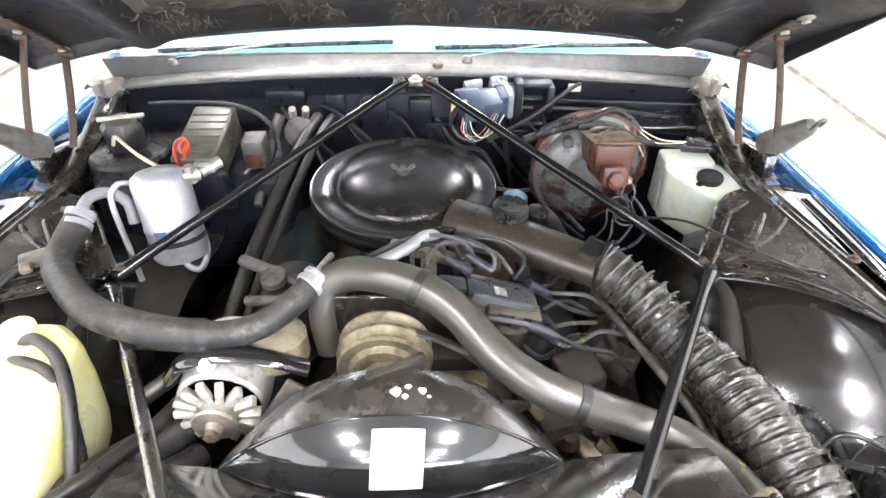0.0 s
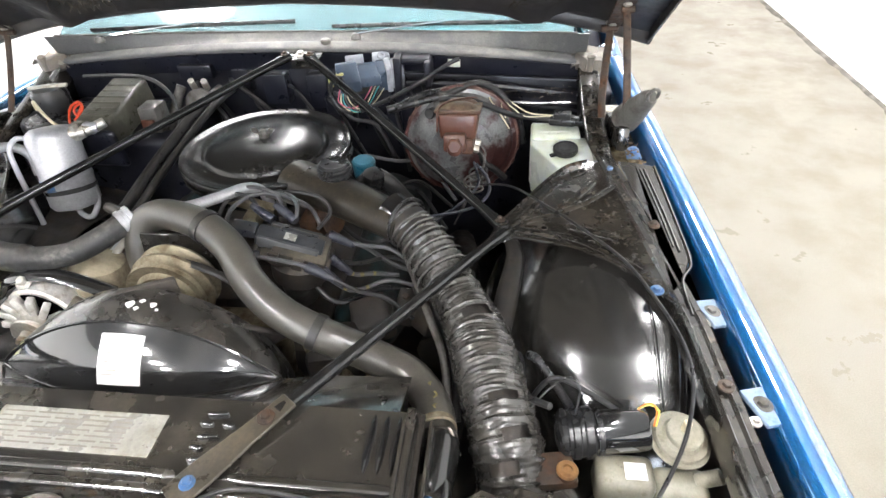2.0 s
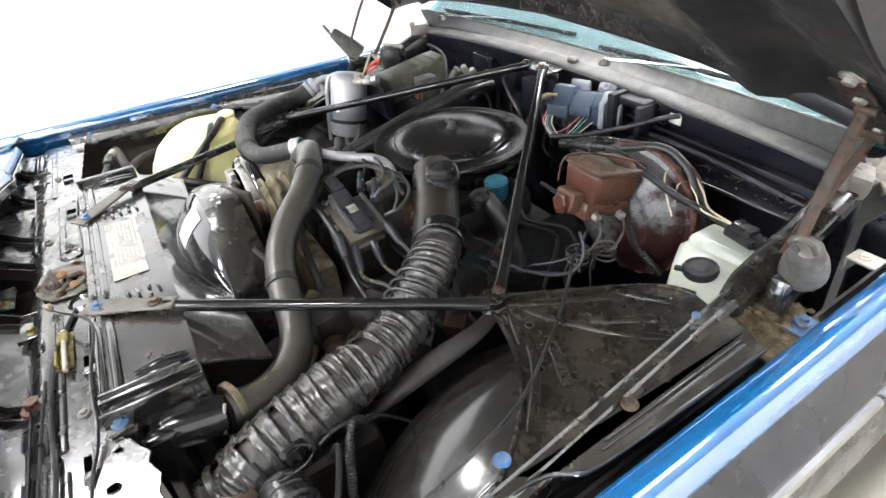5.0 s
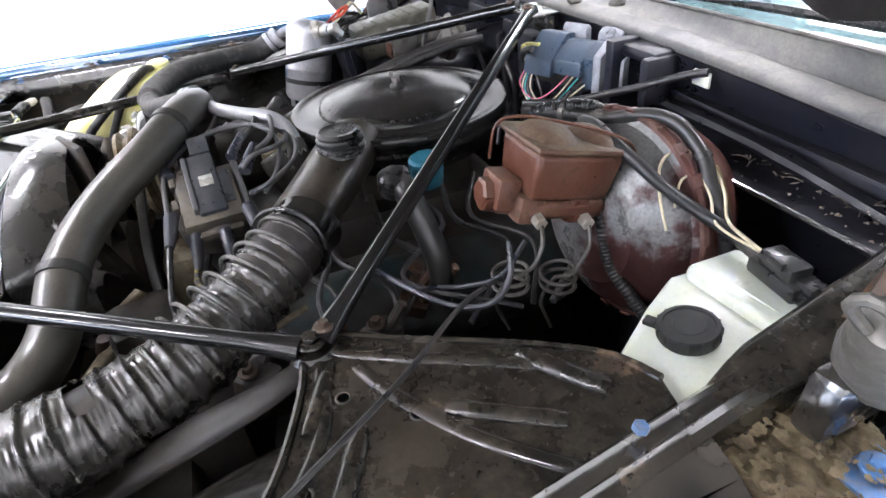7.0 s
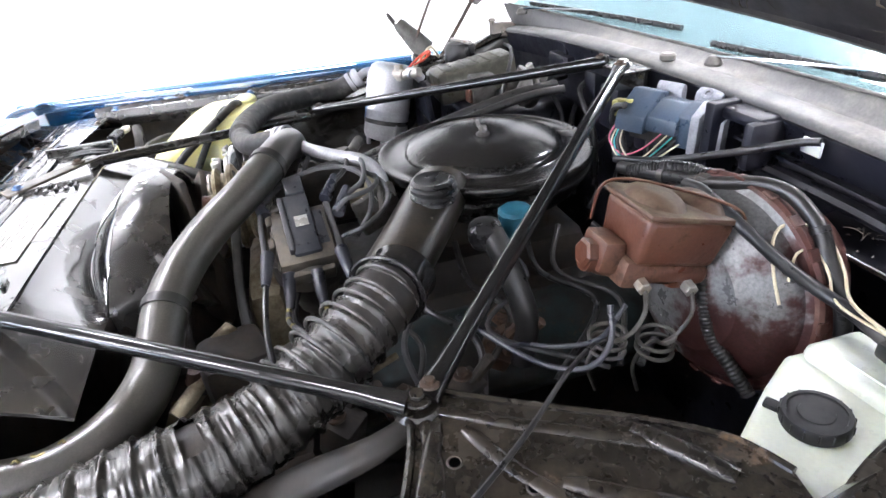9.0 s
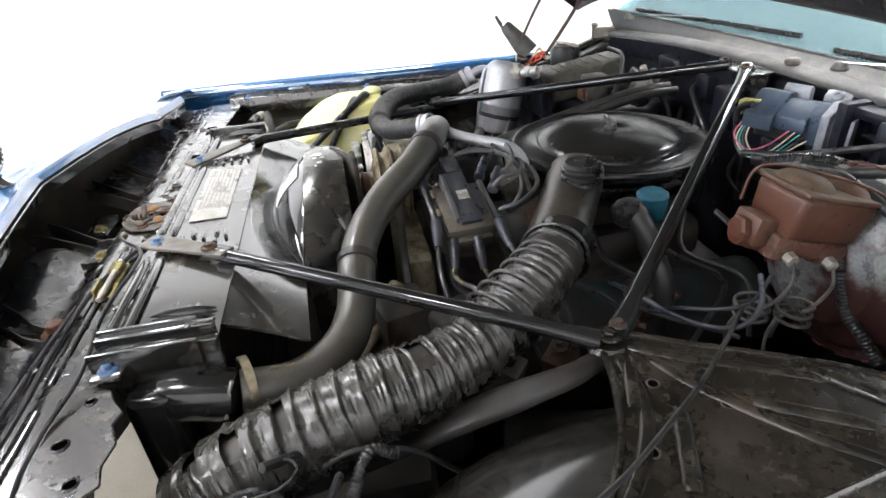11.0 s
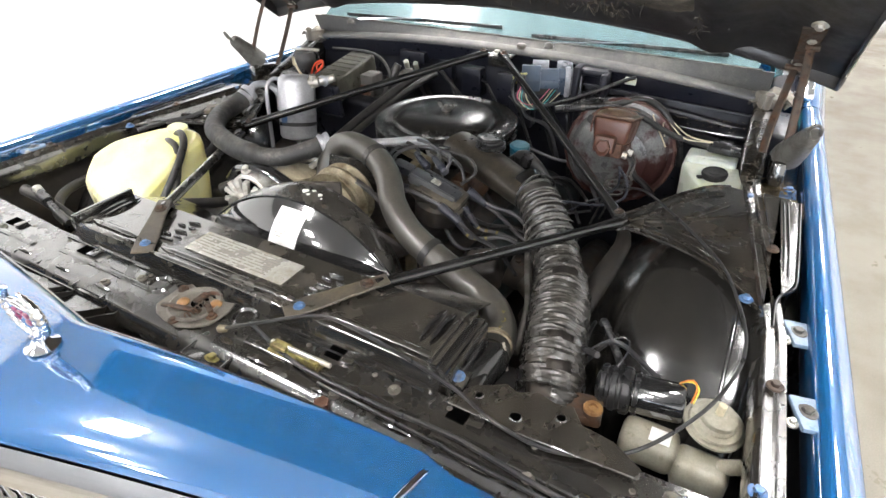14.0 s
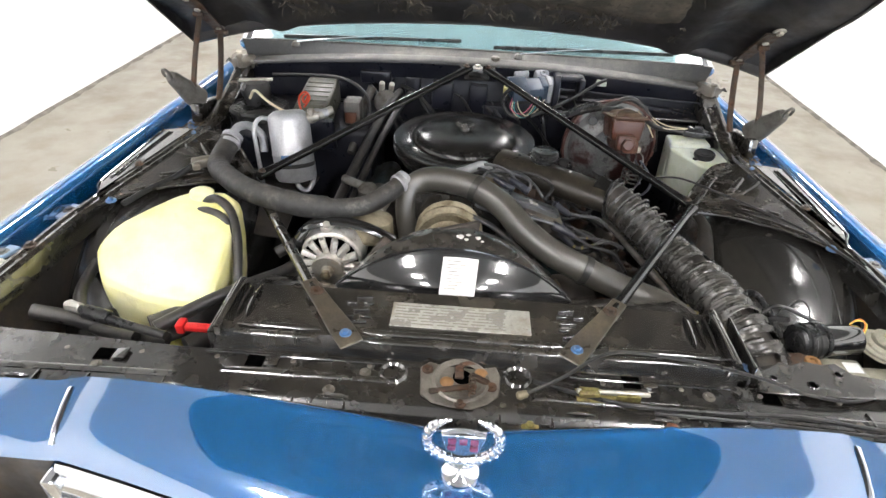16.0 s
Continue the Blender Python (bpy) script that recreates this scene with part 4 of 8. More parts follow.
for x in (-0.175, 0.185):
    for y in (0.238, 0.284, 0.316, 0.350):
        part("louvre", box(x - 0.014, x + 0.014, y - 0.0028, y + 0.0028, 0.9295, 0.9365, 0.0025, 3, turn=(0, 0, 8)), M_GLOSS, rad, "bright raised louvre")
def ledge_fn(u, v):
    x = 0.02 + 0.405 * (2 * u - 1)
    k = (x + 0.019) / 0.235
    if abs(k) < 1:
        end = V(x, 0.463 - 0.060 * (1 - k * k), 0.865 + 0.009 * (1 - k * k))
    else:
        end = V(x, 0.464 + 0.012 * (abs(k) - 1), 0.866 + 0.010 * min(1, (abs(k) - 1) * 3))
    return V(x, 0.373, 0.924).lerp(end, v) + V(0, 0, 0.003 * math.sin(math.pi * v) * min(1, abs(k)) ** 2)


part("rear_ledge", surf(ledge_fn, 60, 8, 0.004), M_PANEL, rad, sharp=60)
part("side_sheet", box(0.45, 0.462, 0.245, 0.375, 0.82, 0.93, 0.003), M_PANEL, rad)
part("side_sheet", box(-0.42, -0.408, 0.24, 0.375, 0.82, 0.93, 0.003), M_PANEL, rad)
part("core", box(-0.40, 0.42, 0.27, 0.34, 0.45, 0.915, 0.004), M_DARK, rad)

part("side_tank", box(0.425, 0.502, 0.262, 0.318, 0.72, 0.888, 0.014, 3), M_LID, rad, "black radiator side tank")
part("end_bracket", join(box(0.436, 0.441, 0.240, 0.352, 0.905, 0.950, 0.0015), box(0.470, 0.475, 0.236, 0.356, 0.895, 0.942, 0.0015), box(0.438, 0.474, 0.240, 0.30, 0.905, 0.911, 0.0015), box(0.462, 0.492, 0.238, 0.272, 0.915, 0.921, 0.002)), M_PANEL, rad, "folded end bracket with worn edges")
part("bolt", bolt_mesh((0.476, 0.255, 0.921), 0.0065, 0.006), M_BLUEB, rad, "blue coated bolt with washer")
_cp = part("corner_plate", join(plate([(0.482, 0.232), (0.500, 0.262), (0.52, 0.272), (0.540, 0.286), (0.556, 0.280), (0.585, 0.292), (0.612, 0.286), (0.636, 0.292), (0.655, 0.268), (0.70, 0.262), (0.74, 0.238), (0.74, 0.222), (0.60, 0.214), (0.482, 0.214)], 0.003, at=Matrix.Translation((0, 0, 0.911)))), M_INNER, rad, "torn brown-black corner plate with oval holes")
for x, y, r in ((0.574, 0.236, 0.0065), (0.628, 0.264, 0.0055), (0.515, 0.246, 0.004)):
    part("hole", lathe([(r, 0), (r, 0.0012)], (x, y, 0.9105), seg=18), M_HOLE, _cp)
    part("hole_rim", lathe([(r, 0.0), (r + 0.001, 0.0022), (r + 0.0028, 0.0004)], (x, y, 0.911), seg=18, caps=False), M_INNER, _cp)

SCX, SCZ, SCR = -0.019, 0.756, 0.209
shroud = thing("fan_shroud", (SCX, 0.45, 0.90), "glossy black domed fan shroud with a white decal", "fan shroud")


def crease(u):
    c = 2 * u - 1
    return V(SCX + 0.235 * c, 0.478 - 0.014 * c * c, 0.632 + math.sqrt(0.3335 ** 2 - (0.235 * c) ** 2) - 0.0015)


def lens_face(u, v):
    a, c = crease(u), 2 * u - 1
    low = V(SCX + 0.235 * c, 0.464 - 0.060 * (1 - c * c), 0.867 + 0.010 * (1 - c * c))
    p = a + (low - a) * v
    return p + V(0, -0.75, 0.45) * (0.011 * math.sin(math.pi * v) * (1 - c * c) ** 0.8)


part("front_face", surf(lens_face, 48, 18), M_GLOSS, shroud, "polished black lens-shaped front face", sharp=30)


def drum(u, v):
    a = -1.75 + 3.5 * u
    c = a / 1.05
    rear = V(SCX + SCR * math.sin(a), 0.548, SCZ + SCR * math.cos(a))
    if abs(c) <= 1:
        front = crease(0.5 + c / 2)
    else:
        k = (abs(a) - 1.05) / 0.7
        front = V(SCX + math.copysign(0.235 - 0.01 * k, c), 0.464, 0.867 - 0.15 * k)
    return front.lerp(rear, v) + V(0, 0, 0.008 * math.sin(v * math.pi))


part("drum", surf(drum, 60, 8, -0.004), M_DRUM, shroud, "black curved shroud drum", sharp=80)
part("edge_bead", tube([crease(k / 24) + V(0, -0.001, 0.001) for k in range(25)], 0.0022, 8), M_GLOSS, shroud)
part("lower_bead", tube([lens_face(k / 24, 1.0) + V(0, -0.001, 0.001) for k in range(25)], 0.0018, 8), M_GLOSS, shroud)
dec = surf(lambda u, v: lens_face(0.448 + 0.145 * u + 0.01 * (0.5 - v), 0.14 + 0.68 * v) + V(0, -0.0016, 0.0013), 6, 8, 0.0008)
decal = part("decal", dec, M_PAPER, shroud, "white paper decal with faint print")
_r = random.Random(9)
for k in range(9):
    v = 0.20 + 0.058 * k
    u0 = 0.460 + 0.012 * _r.random()
    u1 = u0 + 0.04 + 0.06 * _r.random()
    part("print_bar", surf(lambda u, w: lens_face(u0 + (u1 - u0) * u, v + 0.014 * w) + V(0, -0.0034, 0.0028), 3, 1, 0.0003), M_FOIL, decal)
for x, y, r in ((-0.012, 0.470, 0.008), (0.004, 0.478, 0.005), (0.022, 0.474, 0.006), (0.0, 0.464, 0.0045), (0.03, 0.466, 0.003)):
    poly = [(r * (0.7 + 0.5 * _r.random()) * math.cos(t * 0.7), r * (0.6 + 0.6 * _r.random()) * math.sin(t * 0.7)) for t in range(9)]
    q = drum(0.5 + (x - SCX) / SCR / 3.5, (y + 0.034 - 0.478) / 0.07)
    part("paint_chip", plate(poly, 0.0006, 0, at=Matrix.Translation(q + V(0, 0, 0.0048))), M_CHIP, shroud)

# fan inside the shroud
fan = thing("cooling_fan", (SCX, 0.60, 0.74), "dark steel engine cooling fan inside the shroud", "fan")
part("hub", lathe([(0.05, 0), (0.07, 0.01), (0.07, 0.035), (0.03, 0.05)], (SCX, 0.585, 0.74), (0, -1, 0), 24), M_DARK, fan)
for k in range(7):
    a = 2 * math.pi * k / 7 + 0.25
    b = box(0.06, 0.235, -0.006, 0.006, -0.045, 0.045, 0.004)
    m = Matrix.Translation((SCX, 0.55, 0.74)) @ Matrix.Rotation(a, 4, "Y") @ Matrix.Rotation(0.5, 4, "X")
    bmesh.ops.transform(b, matrix=m, verts=b.verts)
    part("blade", b, M_DARK, fan)

# ---- inner fenders, rails, wheelhouses ----
def rail_line(y):
    """Place of the inner fender rail's inner edge."""
    if y <= 0.584:
        return V(0.846 + 0.05 * (0.584 - y), y, 0.908)
    if y <= 1.12:
        return V(0.846 - 0.152 * (y - 0.584), y, 0.908 - 0.008 * (y - 0.584))
    t = (y - 1.12) / 0.34
    return V(0.7645 - 0.020 * t, y, 0.904 + 0.086 * t ** 1.25)


TOWER_RISE = 0.012
RAIL = [(-0.004, -0.05), (-0.004, -0.004), (-0.001, 0), (0.003, 0.005), (0.007, 0), (0.017, 0), (0.021, 0.005), (0.025, 0), (0.034, 0), (0.036, -0.03)]
for s, word in BAY:
    ys = [0.22 + (1.46 - 0.22) * k / 40 for k in range(41)]
    inf = part("inner_fender", sided(strip(RAIL, [(rail_line(y), V(1, 0, 0), V(0, 0, 1)) for y in ys]), s), M_INNER, car, "black inner fender rail with rusty patches")
    part("rail_bracket", sided(tube([rail_line(1.095) + V(0.014, 0, -0.008), rail_line(1.13) + V(0.012, 0, -0.004), rail_line(1.20) + V(0.010, 0, -0.001), rail_line(1.30) + V(0.012, 0, 0.003), rail_line(1.42) + V(0.016, 0, 0.012)], lambda r, t, a: 0.027 * min(1, 0.4 + 8 * r), 16, step=0.02, flat=0.36), s), M_TOWER, inf, "brown-black bracket rising to the cowl")
    part("side_wall", sided(surf(lambda u, v: rail_line(1.05 + 0.41 * u) + V(0.03 * v, 0, -0.004 - 0.55 * v), 10, 4, 0.003), s), M_INNER, inf)
    tp = [(0.540, 0.850), (0.562, 0.812), (0.60, 0.806), (0.65, 0.790), (0.70, 0.768), (0.75, 0.735), (0.786, 0.700), (0.812, 0.668), (0.838, 0.630), (0.842, 0.635), (0.768, 1.085), (0.74, 1.092), (0.70, 1.075), (0.66, 1.03), (0.617, 0.965), (0.58, 0.905)]
    bm = plate(tp, 0.004, at=Matrix.Translation((0, 0, 0.893)))
    for v in bm.verts:
        v.co.z += TOWER_RISE * max(0, (v.co.x - 0.56) / 0.24)
    tower = part("tower_plate", sided(bm, s), M_TOWER, car, "black rust-flecked triangular tower plate")
    for a, b, w in (((0.654, 1.000), (0.730, 1.047), 0.011), ((0.687, 0.916), (0.744, 0.998), 0.010), ((0.675, 0.845), (0.770, 0.80), 0.010), ((0.586, 0.835), (0.665, 0.802), 0.009)):
        zz = lambda x: 0.893 + TOWER_RISE * max(0, (x - 0.56) / 0.24)
        p, q = V(a[0], a[1], zz(a[0])), V(b[0], b[1], zz(b[0]))
        part("pressed_rib", sided(tube([p, p.lerp(q, 0.5), q], lambda r, t, an: w * min(1, 0.62 + r * 22, 0.8 + (t - r) * 40), 12, flat=0.62), s), M_TOWER, tower, sharp=60)
    for line in (((0.568, 0.842), (0.605, 0.895), (0.648, 0.965), (0.690, 1.030)), ((0.578, 0.826), (0.66, 0.815), (0.73, 0.775), (0.80, 0.71)), ((0.60, 0.858), (0.66, 0.885), (0.73, 0.93), (0.79, 0.985))):
        part("fold_ridge", sided(tube([V(x, y, 0.8915 + TOWER_RISE * max(0, (x - 0.56) / 0.24)) for x, y in line], lambda r, t, an: 0.0085 * min(1, 0.72 + r * 20, 0.72 + (t - r) * 20), 10, step=0.012, flat=0.6), s), M_TOWER, tower, sharp=60)
    part("edge_fold", sided(tube([V(x, y, 0.8925 + TOWER_RISE * max(0, (x - 0.56) / 0.24)) for x, y in ((0.545, 0.852), (0.58, 0.904), (0.617, 0.964), (0.66, 1.029), (0.70, 1.074), (0.74, 1.091))], 0.0045, 8, step=0.015), s), M_TOWER, tower)
    part("edge_fold", sided(tube([V(x, y, 0.8925 + TOWER_RISE * max(0, (x - 0.56) / 0.24)) for x, y in ((0.562, 0.813), (0.60, 0.807), (0.65, 0.791), (0.70, 0.769), (0.75, 0.736), (0.786, 0.701), (0.812, 0.669), (0.836, 0.634))], 0.0045, 8, step=0.015), s), M_TOWER, tower)
    for x, y in ((0.635, 0.838), (0.683, 0.892), (0.622, 0.924), (0.72, 0.79)):
        z = 0.893 + TOWER_RISE * (x - 0.56) / 0.24
        part("hole", sided(lathe([(0.0052, 0), (0.0052, 0.0006)], (x, y, z), seg=14), s), M_HOLE, tower)
        part("hole_rim", sided(lathe([(0.0054, 0.0), (0.0062, 0.0013), (0.0078, 0.0004)], (x, y, z), seg=16, caps=False), s), M_DARK, tower)
    led = [(0.858, 0.682), (0.870, 0.702), (0.887, 0.746), (0.882, 1.062), (0.842, 1.076), (0.806, 1.082), (0.812, 1.04), (0.853, 0.766), (0.864, 0.690)]
    ledge = part("fender_ledge", sided(plate(led, 0.004, at=Matrix.Translation((0, 0, 0.909))), s), M_PANEL, car, "glossy black fender ledge with pressed ridges")
    for line, r in ((((0.858, 0.600), (0.858, 0.668), (0.866, 0.696), (0.880, 0.716), (0.886, 0.748), (0.885, 0.86), (0.881, 1.058)), 0.0032), (((0.872, 0.762), (0.869, 0.86), (0.864, 0.95), (0.858, 1.045)), 0.0026), (((0.864, 0.775), (0.861, 0.86), (0.856, 0.95), (0.850, 1.045)), 0.0022)):
        part("pressed_ridge", sided(tube([V(x, y, 0.9095) for x, y in line], r, 8, 0.012), s), M_GLOSS, ledge, "worn bright pressed ridge")

    def dome(u, v):
        a, b = math.pi * u, math.pi * (v - 0.5)
        p = lambda c, k: math.copysign(abs(c) ** k, c)
        rear = v >= 0.5
        k, cb = (0.85 if rear else 0.97), abs(math.cos(b))
        return V(0.845 + (0.345 if math.cos(a) < 0 else 0.04) * p(math.cos(a), 0.80) * cb ** k, 0.80 + (0.46 if rear else 0.42) * math.sin(b), 0.55 + 0.347 * p(math.sin(a), 0.84) * cb ** k - (0.02 if rear else 0.04) * (1 - cb))
    wh = part("wheelhouse", sided(surf(dome, 48, 48), s), M_WHEELH, car, "glossy black wheelhouse bulge", sharp=60)
    for k, u in enumerate((0.52, 0.40)):
        part("pressed_rib", sided(tube([dome(u, 0.16 + 0.05 * j) for j in range(9)], 0.0035, 8, flat=0.6), s), M_WHEELH, wh)
    for p, mt in (((0.814, 0.656, 0.909), M_BLUEB), ((0.783, 1.036, 0.914), M_BLUEB), ((0.866, 0.278, 0.906), M_BLUEB), ((0.87, 0.46, 0.914), M_HINGE), ((0.842, 0.84, 0.910), M_HINGE)):
        part("bolt", sided(bolt_mesh(p, 0.0068, 0.006, washer=p[1] < 1.0), s), mt, car, "blue coated bolt with wide washer" if mt is M_BLUEB else "")
    for p in ((0.898, 0.627, 0.898), (0.912, 0.437, 0.912)):
        br = part("fender_bracket", sided(box(p[0] - 0.016, p[0] + 0.03, p[1] - 0.03, p[1] + 0.03, p[2] - 0.012, p[2] - 0.004, 0.002, turn=(0, 8, 20)), s), M_PALEBL, car, "pale faded blue fender bracket with bolt")
        part("bolt", sided(bolt_mesh((p[0], p[1], p[2] - 0.004), 0.008, 0.006), s), M_HORN, br)
        part("bolt", sided(bolt_mesh((p[0] - 0.016, p[1] - 0.026, p[2] - 0.008), 0.005, 0.006), s), M_ZINC, br)
# Added unseen sheet that keeps light from leaking in below the engine.
part("bay_floor", box(-0.9, 0.9, 0.25, 1.45, 0.28, 0.32, 0.004), M_DARK, car)

# ---- firewall, cowl, windshield ----
def lip(x):
    t = abs(x) / 0.75
    return V(x, 1.405 + 0.030 * t * t, 1.046 - 0.048 * t ** 2)


part("firewall", box(-0.775, 0.775, 1.45, 1.47, 0.28, 0.985, 0.003), M_WALLBLK, car, "blue-black painted firewall")
for s, word in BAY:
    part("cowl_side", sided(box(0.778, 0.852, 1.49, 1.70, 0.30, 0.895, 0.012, 3), s), M_WALLBLK, car, "dark folded cowl side panel")
part("firewall_shelf", surf(lambda u, v: V(0.26 + 0.5 * u, 1.405 + 0.045 * v - 0.0, 0.985 - 0.02 * u - 0.012 * v), 8, 3, 0.004), M_WALLBLK, car)
for dz, dy in ((-0.055, 0.0), (-0.105, 0.012)):
    part("firewall_rail", tube([(0.25, 1.425 + dy, 1.005 + dz), (0.50, 1.43 + dy, 0.995 + dz), (0.75, 1.435 + dy, 0.965 + dz)], 0.012, 8, flat=0.8), M_WALLBLK, car, "dusty black channel along the firewall")
part("firewall_ledge", surf(lambda u, v: V(0.44 + 0.30 * u, 1.372 + 0.078 * v, 0.912 + 0.012 * v + 0.003 * noise.noise(V(u * 7, v * 3, 1))), 14, 5, 0.003), M_WALLBLK, car, "dark ledge at the firewall corner")
part("ledge_lip", tube([(0.44, 1.372, 0.913), (0.56, 1.370, 0.916), (0.66, 1.372, 0.914), (0.74, 1.378, 0.912)], 0.0035, 8), M_INNER, car)
_r = random.Random(31)
lit = bmesh.new()
for k in range(70):
    x, y = 0.46 + 0.27 * _r.random() ** 0.7, 1.378 + 0.068 * _r.random()
    z = 0.9165 + 0.012 * (y - 1.372) / 0.078 + 0.004 * _r.random()
    n, rr, a0 = _r.choice((4, 5, 6)), 0.001 + 0.003 * _r.random() ** 2, _r.random() * 6
    st = 2.4 if k % 4 == 0 else 1.2
    ca, sa = math.cos(a0), math.sin(a0)
    ring = []
    for j in range(n):
        px, py = st * rr * math.cos(6.283 * j / n), rr / st * math.sin(6.283 * j / n)
        ring.append(lit.verts.new((x + px * ca - py * sa, y + px * sa + py * ca, z + 0.0025 * _r.random())))
    top = lit.verts.new((x, y, z + 0.002 + 0.002 * _r.random()))
    for j in range(n):
        lit.faces.new((ring[j], ring[(j + 1) % n], top))
lt_ = thing("leaf_litter", (0.6, 1.41, 0.916), "pale dry leaf bits and twigs on the firewall ledge", "leaf litter", kind="stuff")
part("litter", lit, M_LITTER, lt_)
for k in range(12):
    x, y, a0 = 0.50 + 0.20 * _r.random(), 1.385 + 0.055 * _r.random(), _r.random() * 6
    p, q = V(x, y, 0.923), V(x + 0.028 * math.cos(a0), min(1.444, y + 0.018 * math.sin(a0)), 0.927)
    part("twig", tube([p, p.lerp(q, 0.5) + V(0, 0, 0.003), q], 0.0008, 5), M_LITTER, lt_)
cowl = part("cowl_seal", surf(lambda u, v: (lambda p: p + V(0, 0.058 * v - 0.012 * math.sin(math.pi * min(1, v * 2.2)), -0.005 * (1 - v) ** 3 + 0.012 * math.sin(math.pi * v)))(lip(-0.745 + 1.49 * u)), 60, 10, 0.005), M_COWL, car, "dusty grey cowl edge with rubber seal", sharp=60)
part("seal_skirt", surf(lambda u, v: lip(-0.745 + 1.49 * u) + V(0, 0.003 + 0.02 * v, -0.006 - 0.052 * v), 50, 3, 0.004), M_WALLBLK, car)


def ws_base(x):
    return V(x, 1.515 - 0.13 * x * x, 1.060 + 0.025 * x * x)


part("cowl_vent", surf(lambda u, v: (lip(-0.76 + 1.52 * u) + V(0, 0.053, 0.0)).lerp(ws_base(-0.76 + 1.52 * u), v) + V(0, 0, -0.014 * math.sin(math.pi * v)), 40, 5, 0.003), M_COWL, car)
ws = part("windshield", surf(lambda u, v: ws_base(-0.72 + 1.44 * u) + V(0, (0.62 + 0.08 * (2 * u - 1) ** 2) * v, 0.40 * v - 0.02 * v * v), 40, 10, 0.004), M_GLASS, car, "light teal tinted windshield", sharp=60)
ws.visible_shadow = False
part("trim", tube([ws_base(-0.73 + 1.46 * k / 20) + V(0, -0.004, 0.002) for k in range(21)], 0.003, 8), M_HORN, ws, "thin bright windshield moulding")
part("trim", tube([ws_base(-0.73 + 1.46 * k / 20) + V(0, 0.62 + 0.08 * (-1 + k / 10) ** 2, 0.385) for k in range(21)], 0.014, 8), M_CHROME, ws)
part("dashboard", surf(lambda u, v: ws_base(-0.68 + 1.36 * u) + V(0, 0.012 + 0.55 * v, -0.03 + 0.16 * v - 0.12 * v * v), 24, 8, 0.01), M_DASH, car, "teal vinyl dashboard top")
part("seatback", join(box(-0.66, -0.04, 2.75, 2.90, 0.45, 1.12, 0.05, 3), box(0.04, 0.66, 2.75, 2.90, 0.45, 1.12, 0.05, 3)), M_DASH, car, "teal vinyl seatbacks")
for s, word in BAY:
    # Pane added closed; its pale film holds the walls' reflection.
    sg = part("side_window", sided(surf(lambda u, v: V(0.895 - 0.235 * v, 2.02 + 1.15 * u + 0.36 * v * (1 - u), 0.945 + 0.455 * v), 8, 6, 0.004), s), M_SIDEGL, car, "closed side window with the white walls' reflection in its film")
    sg.visible_shadow = False
part("cabin_floor", box(-0.9, 0.9, 1.6, 5.2, 0.30, 0.34, 0.004), M_DARK, car)
part("roof", surf(lambda u, v: V(-0.62 + 1.24 * u, 2.30 + 1.3 * v, 1.435 - 0.05 * (2 * u - 1) ** 2 + 0.03 * math.sin(math.pi * v)), 12, 10, 0.02), M_WHITE, car, "white vinyl roof")
part("rear_deck", box(-0.98, 0.98, 3.21, 5.6, 0.35, 0.93, 0.05, 3), M_BLUE, car, "blue rear body")
for s, word in BAY:
    part("cowl_corner", sided(join(box(0.735, 0.79, 1.40, 1.47, 0.975, 1.02, 0.012, turn=(0, 10, 25)), rod((0.765, 1.40, 0.99), (0.765, 1.40, 1.025), 0.008), lathe([(0.010, 0), (0.012, 0.004), (0.007, 0.010)], (0.765, 1.40, 1.025))), s), M_LEDGE, car, "dusty pale cowl corner bracket")
    part("fender_tab", sided(join(box(0.815, 0.862, 1.375, 1.415, 0.886, 0.891, 0.002), bolt_mesh((0.836, 1.395, 0.891), 0.006, 0.004), box(0.815, 0.820, 1.375, 1.415, 0.86, 0.889, 0.001)), s), M_LEDGE2, car, "cream painted fender mounting tab")
    part("cowl_rag", sided(surf(lambda u, v: V(0.72 + 0.10 * u, 1.42 + 0.10 * v, 1.0 + 0.03 * noise.noise(V(u * 4, v * 4, 2))), 8, 8, 0.004), s), M_LEDGE, car)
part("hood_bump", join(rod((0.065, 1.425, 1.035), (0.065, 1.425, 1.058), 0.006), lathe([(0.011, 0), (0.014, 0.003), (0.014, 0.010), (0.011, 0.013)], (0.065, 1.425, 1.056))), M_LEDGE, car, "round rubber hood bumper")

# wipers
for x0, x1, xp in ((-0.63, -0.05, -0.36), (0.06, 0.64, 0.36)):
    wp = part("wiper", tube([ws_base(x0) + V(0, 0.004, 0.012), ws_base((x0 + x1) / 2) + V(0, 0.010, 0.018), ws_base(x1) + V(0, 0.020, 0.022)], 0.0042, 6, flat=1.5), M_CAP, car, "black wiper blade with a bright arm")
    part("arm", tube([ws_base(xp - 0.22) + V(0, -0.050, 0.010), ws_base(xp - 0.12) + V(0, -0.028, 0.018), ws_base(xp + 0.02) + V(0, 0.006, 0.026)], 0.0048, 6, flat=0.5), M_CHROME, wp, "bright metal wiper arm")
    part("pivot", lathe([(0.014, 0), (0.015, 0.004), (0.010, 0.014), (0.006, 0.016)], ws_base(xp - 0.22) + V(0, -0.052, -0.004), seg=16), M_HORN, wp)

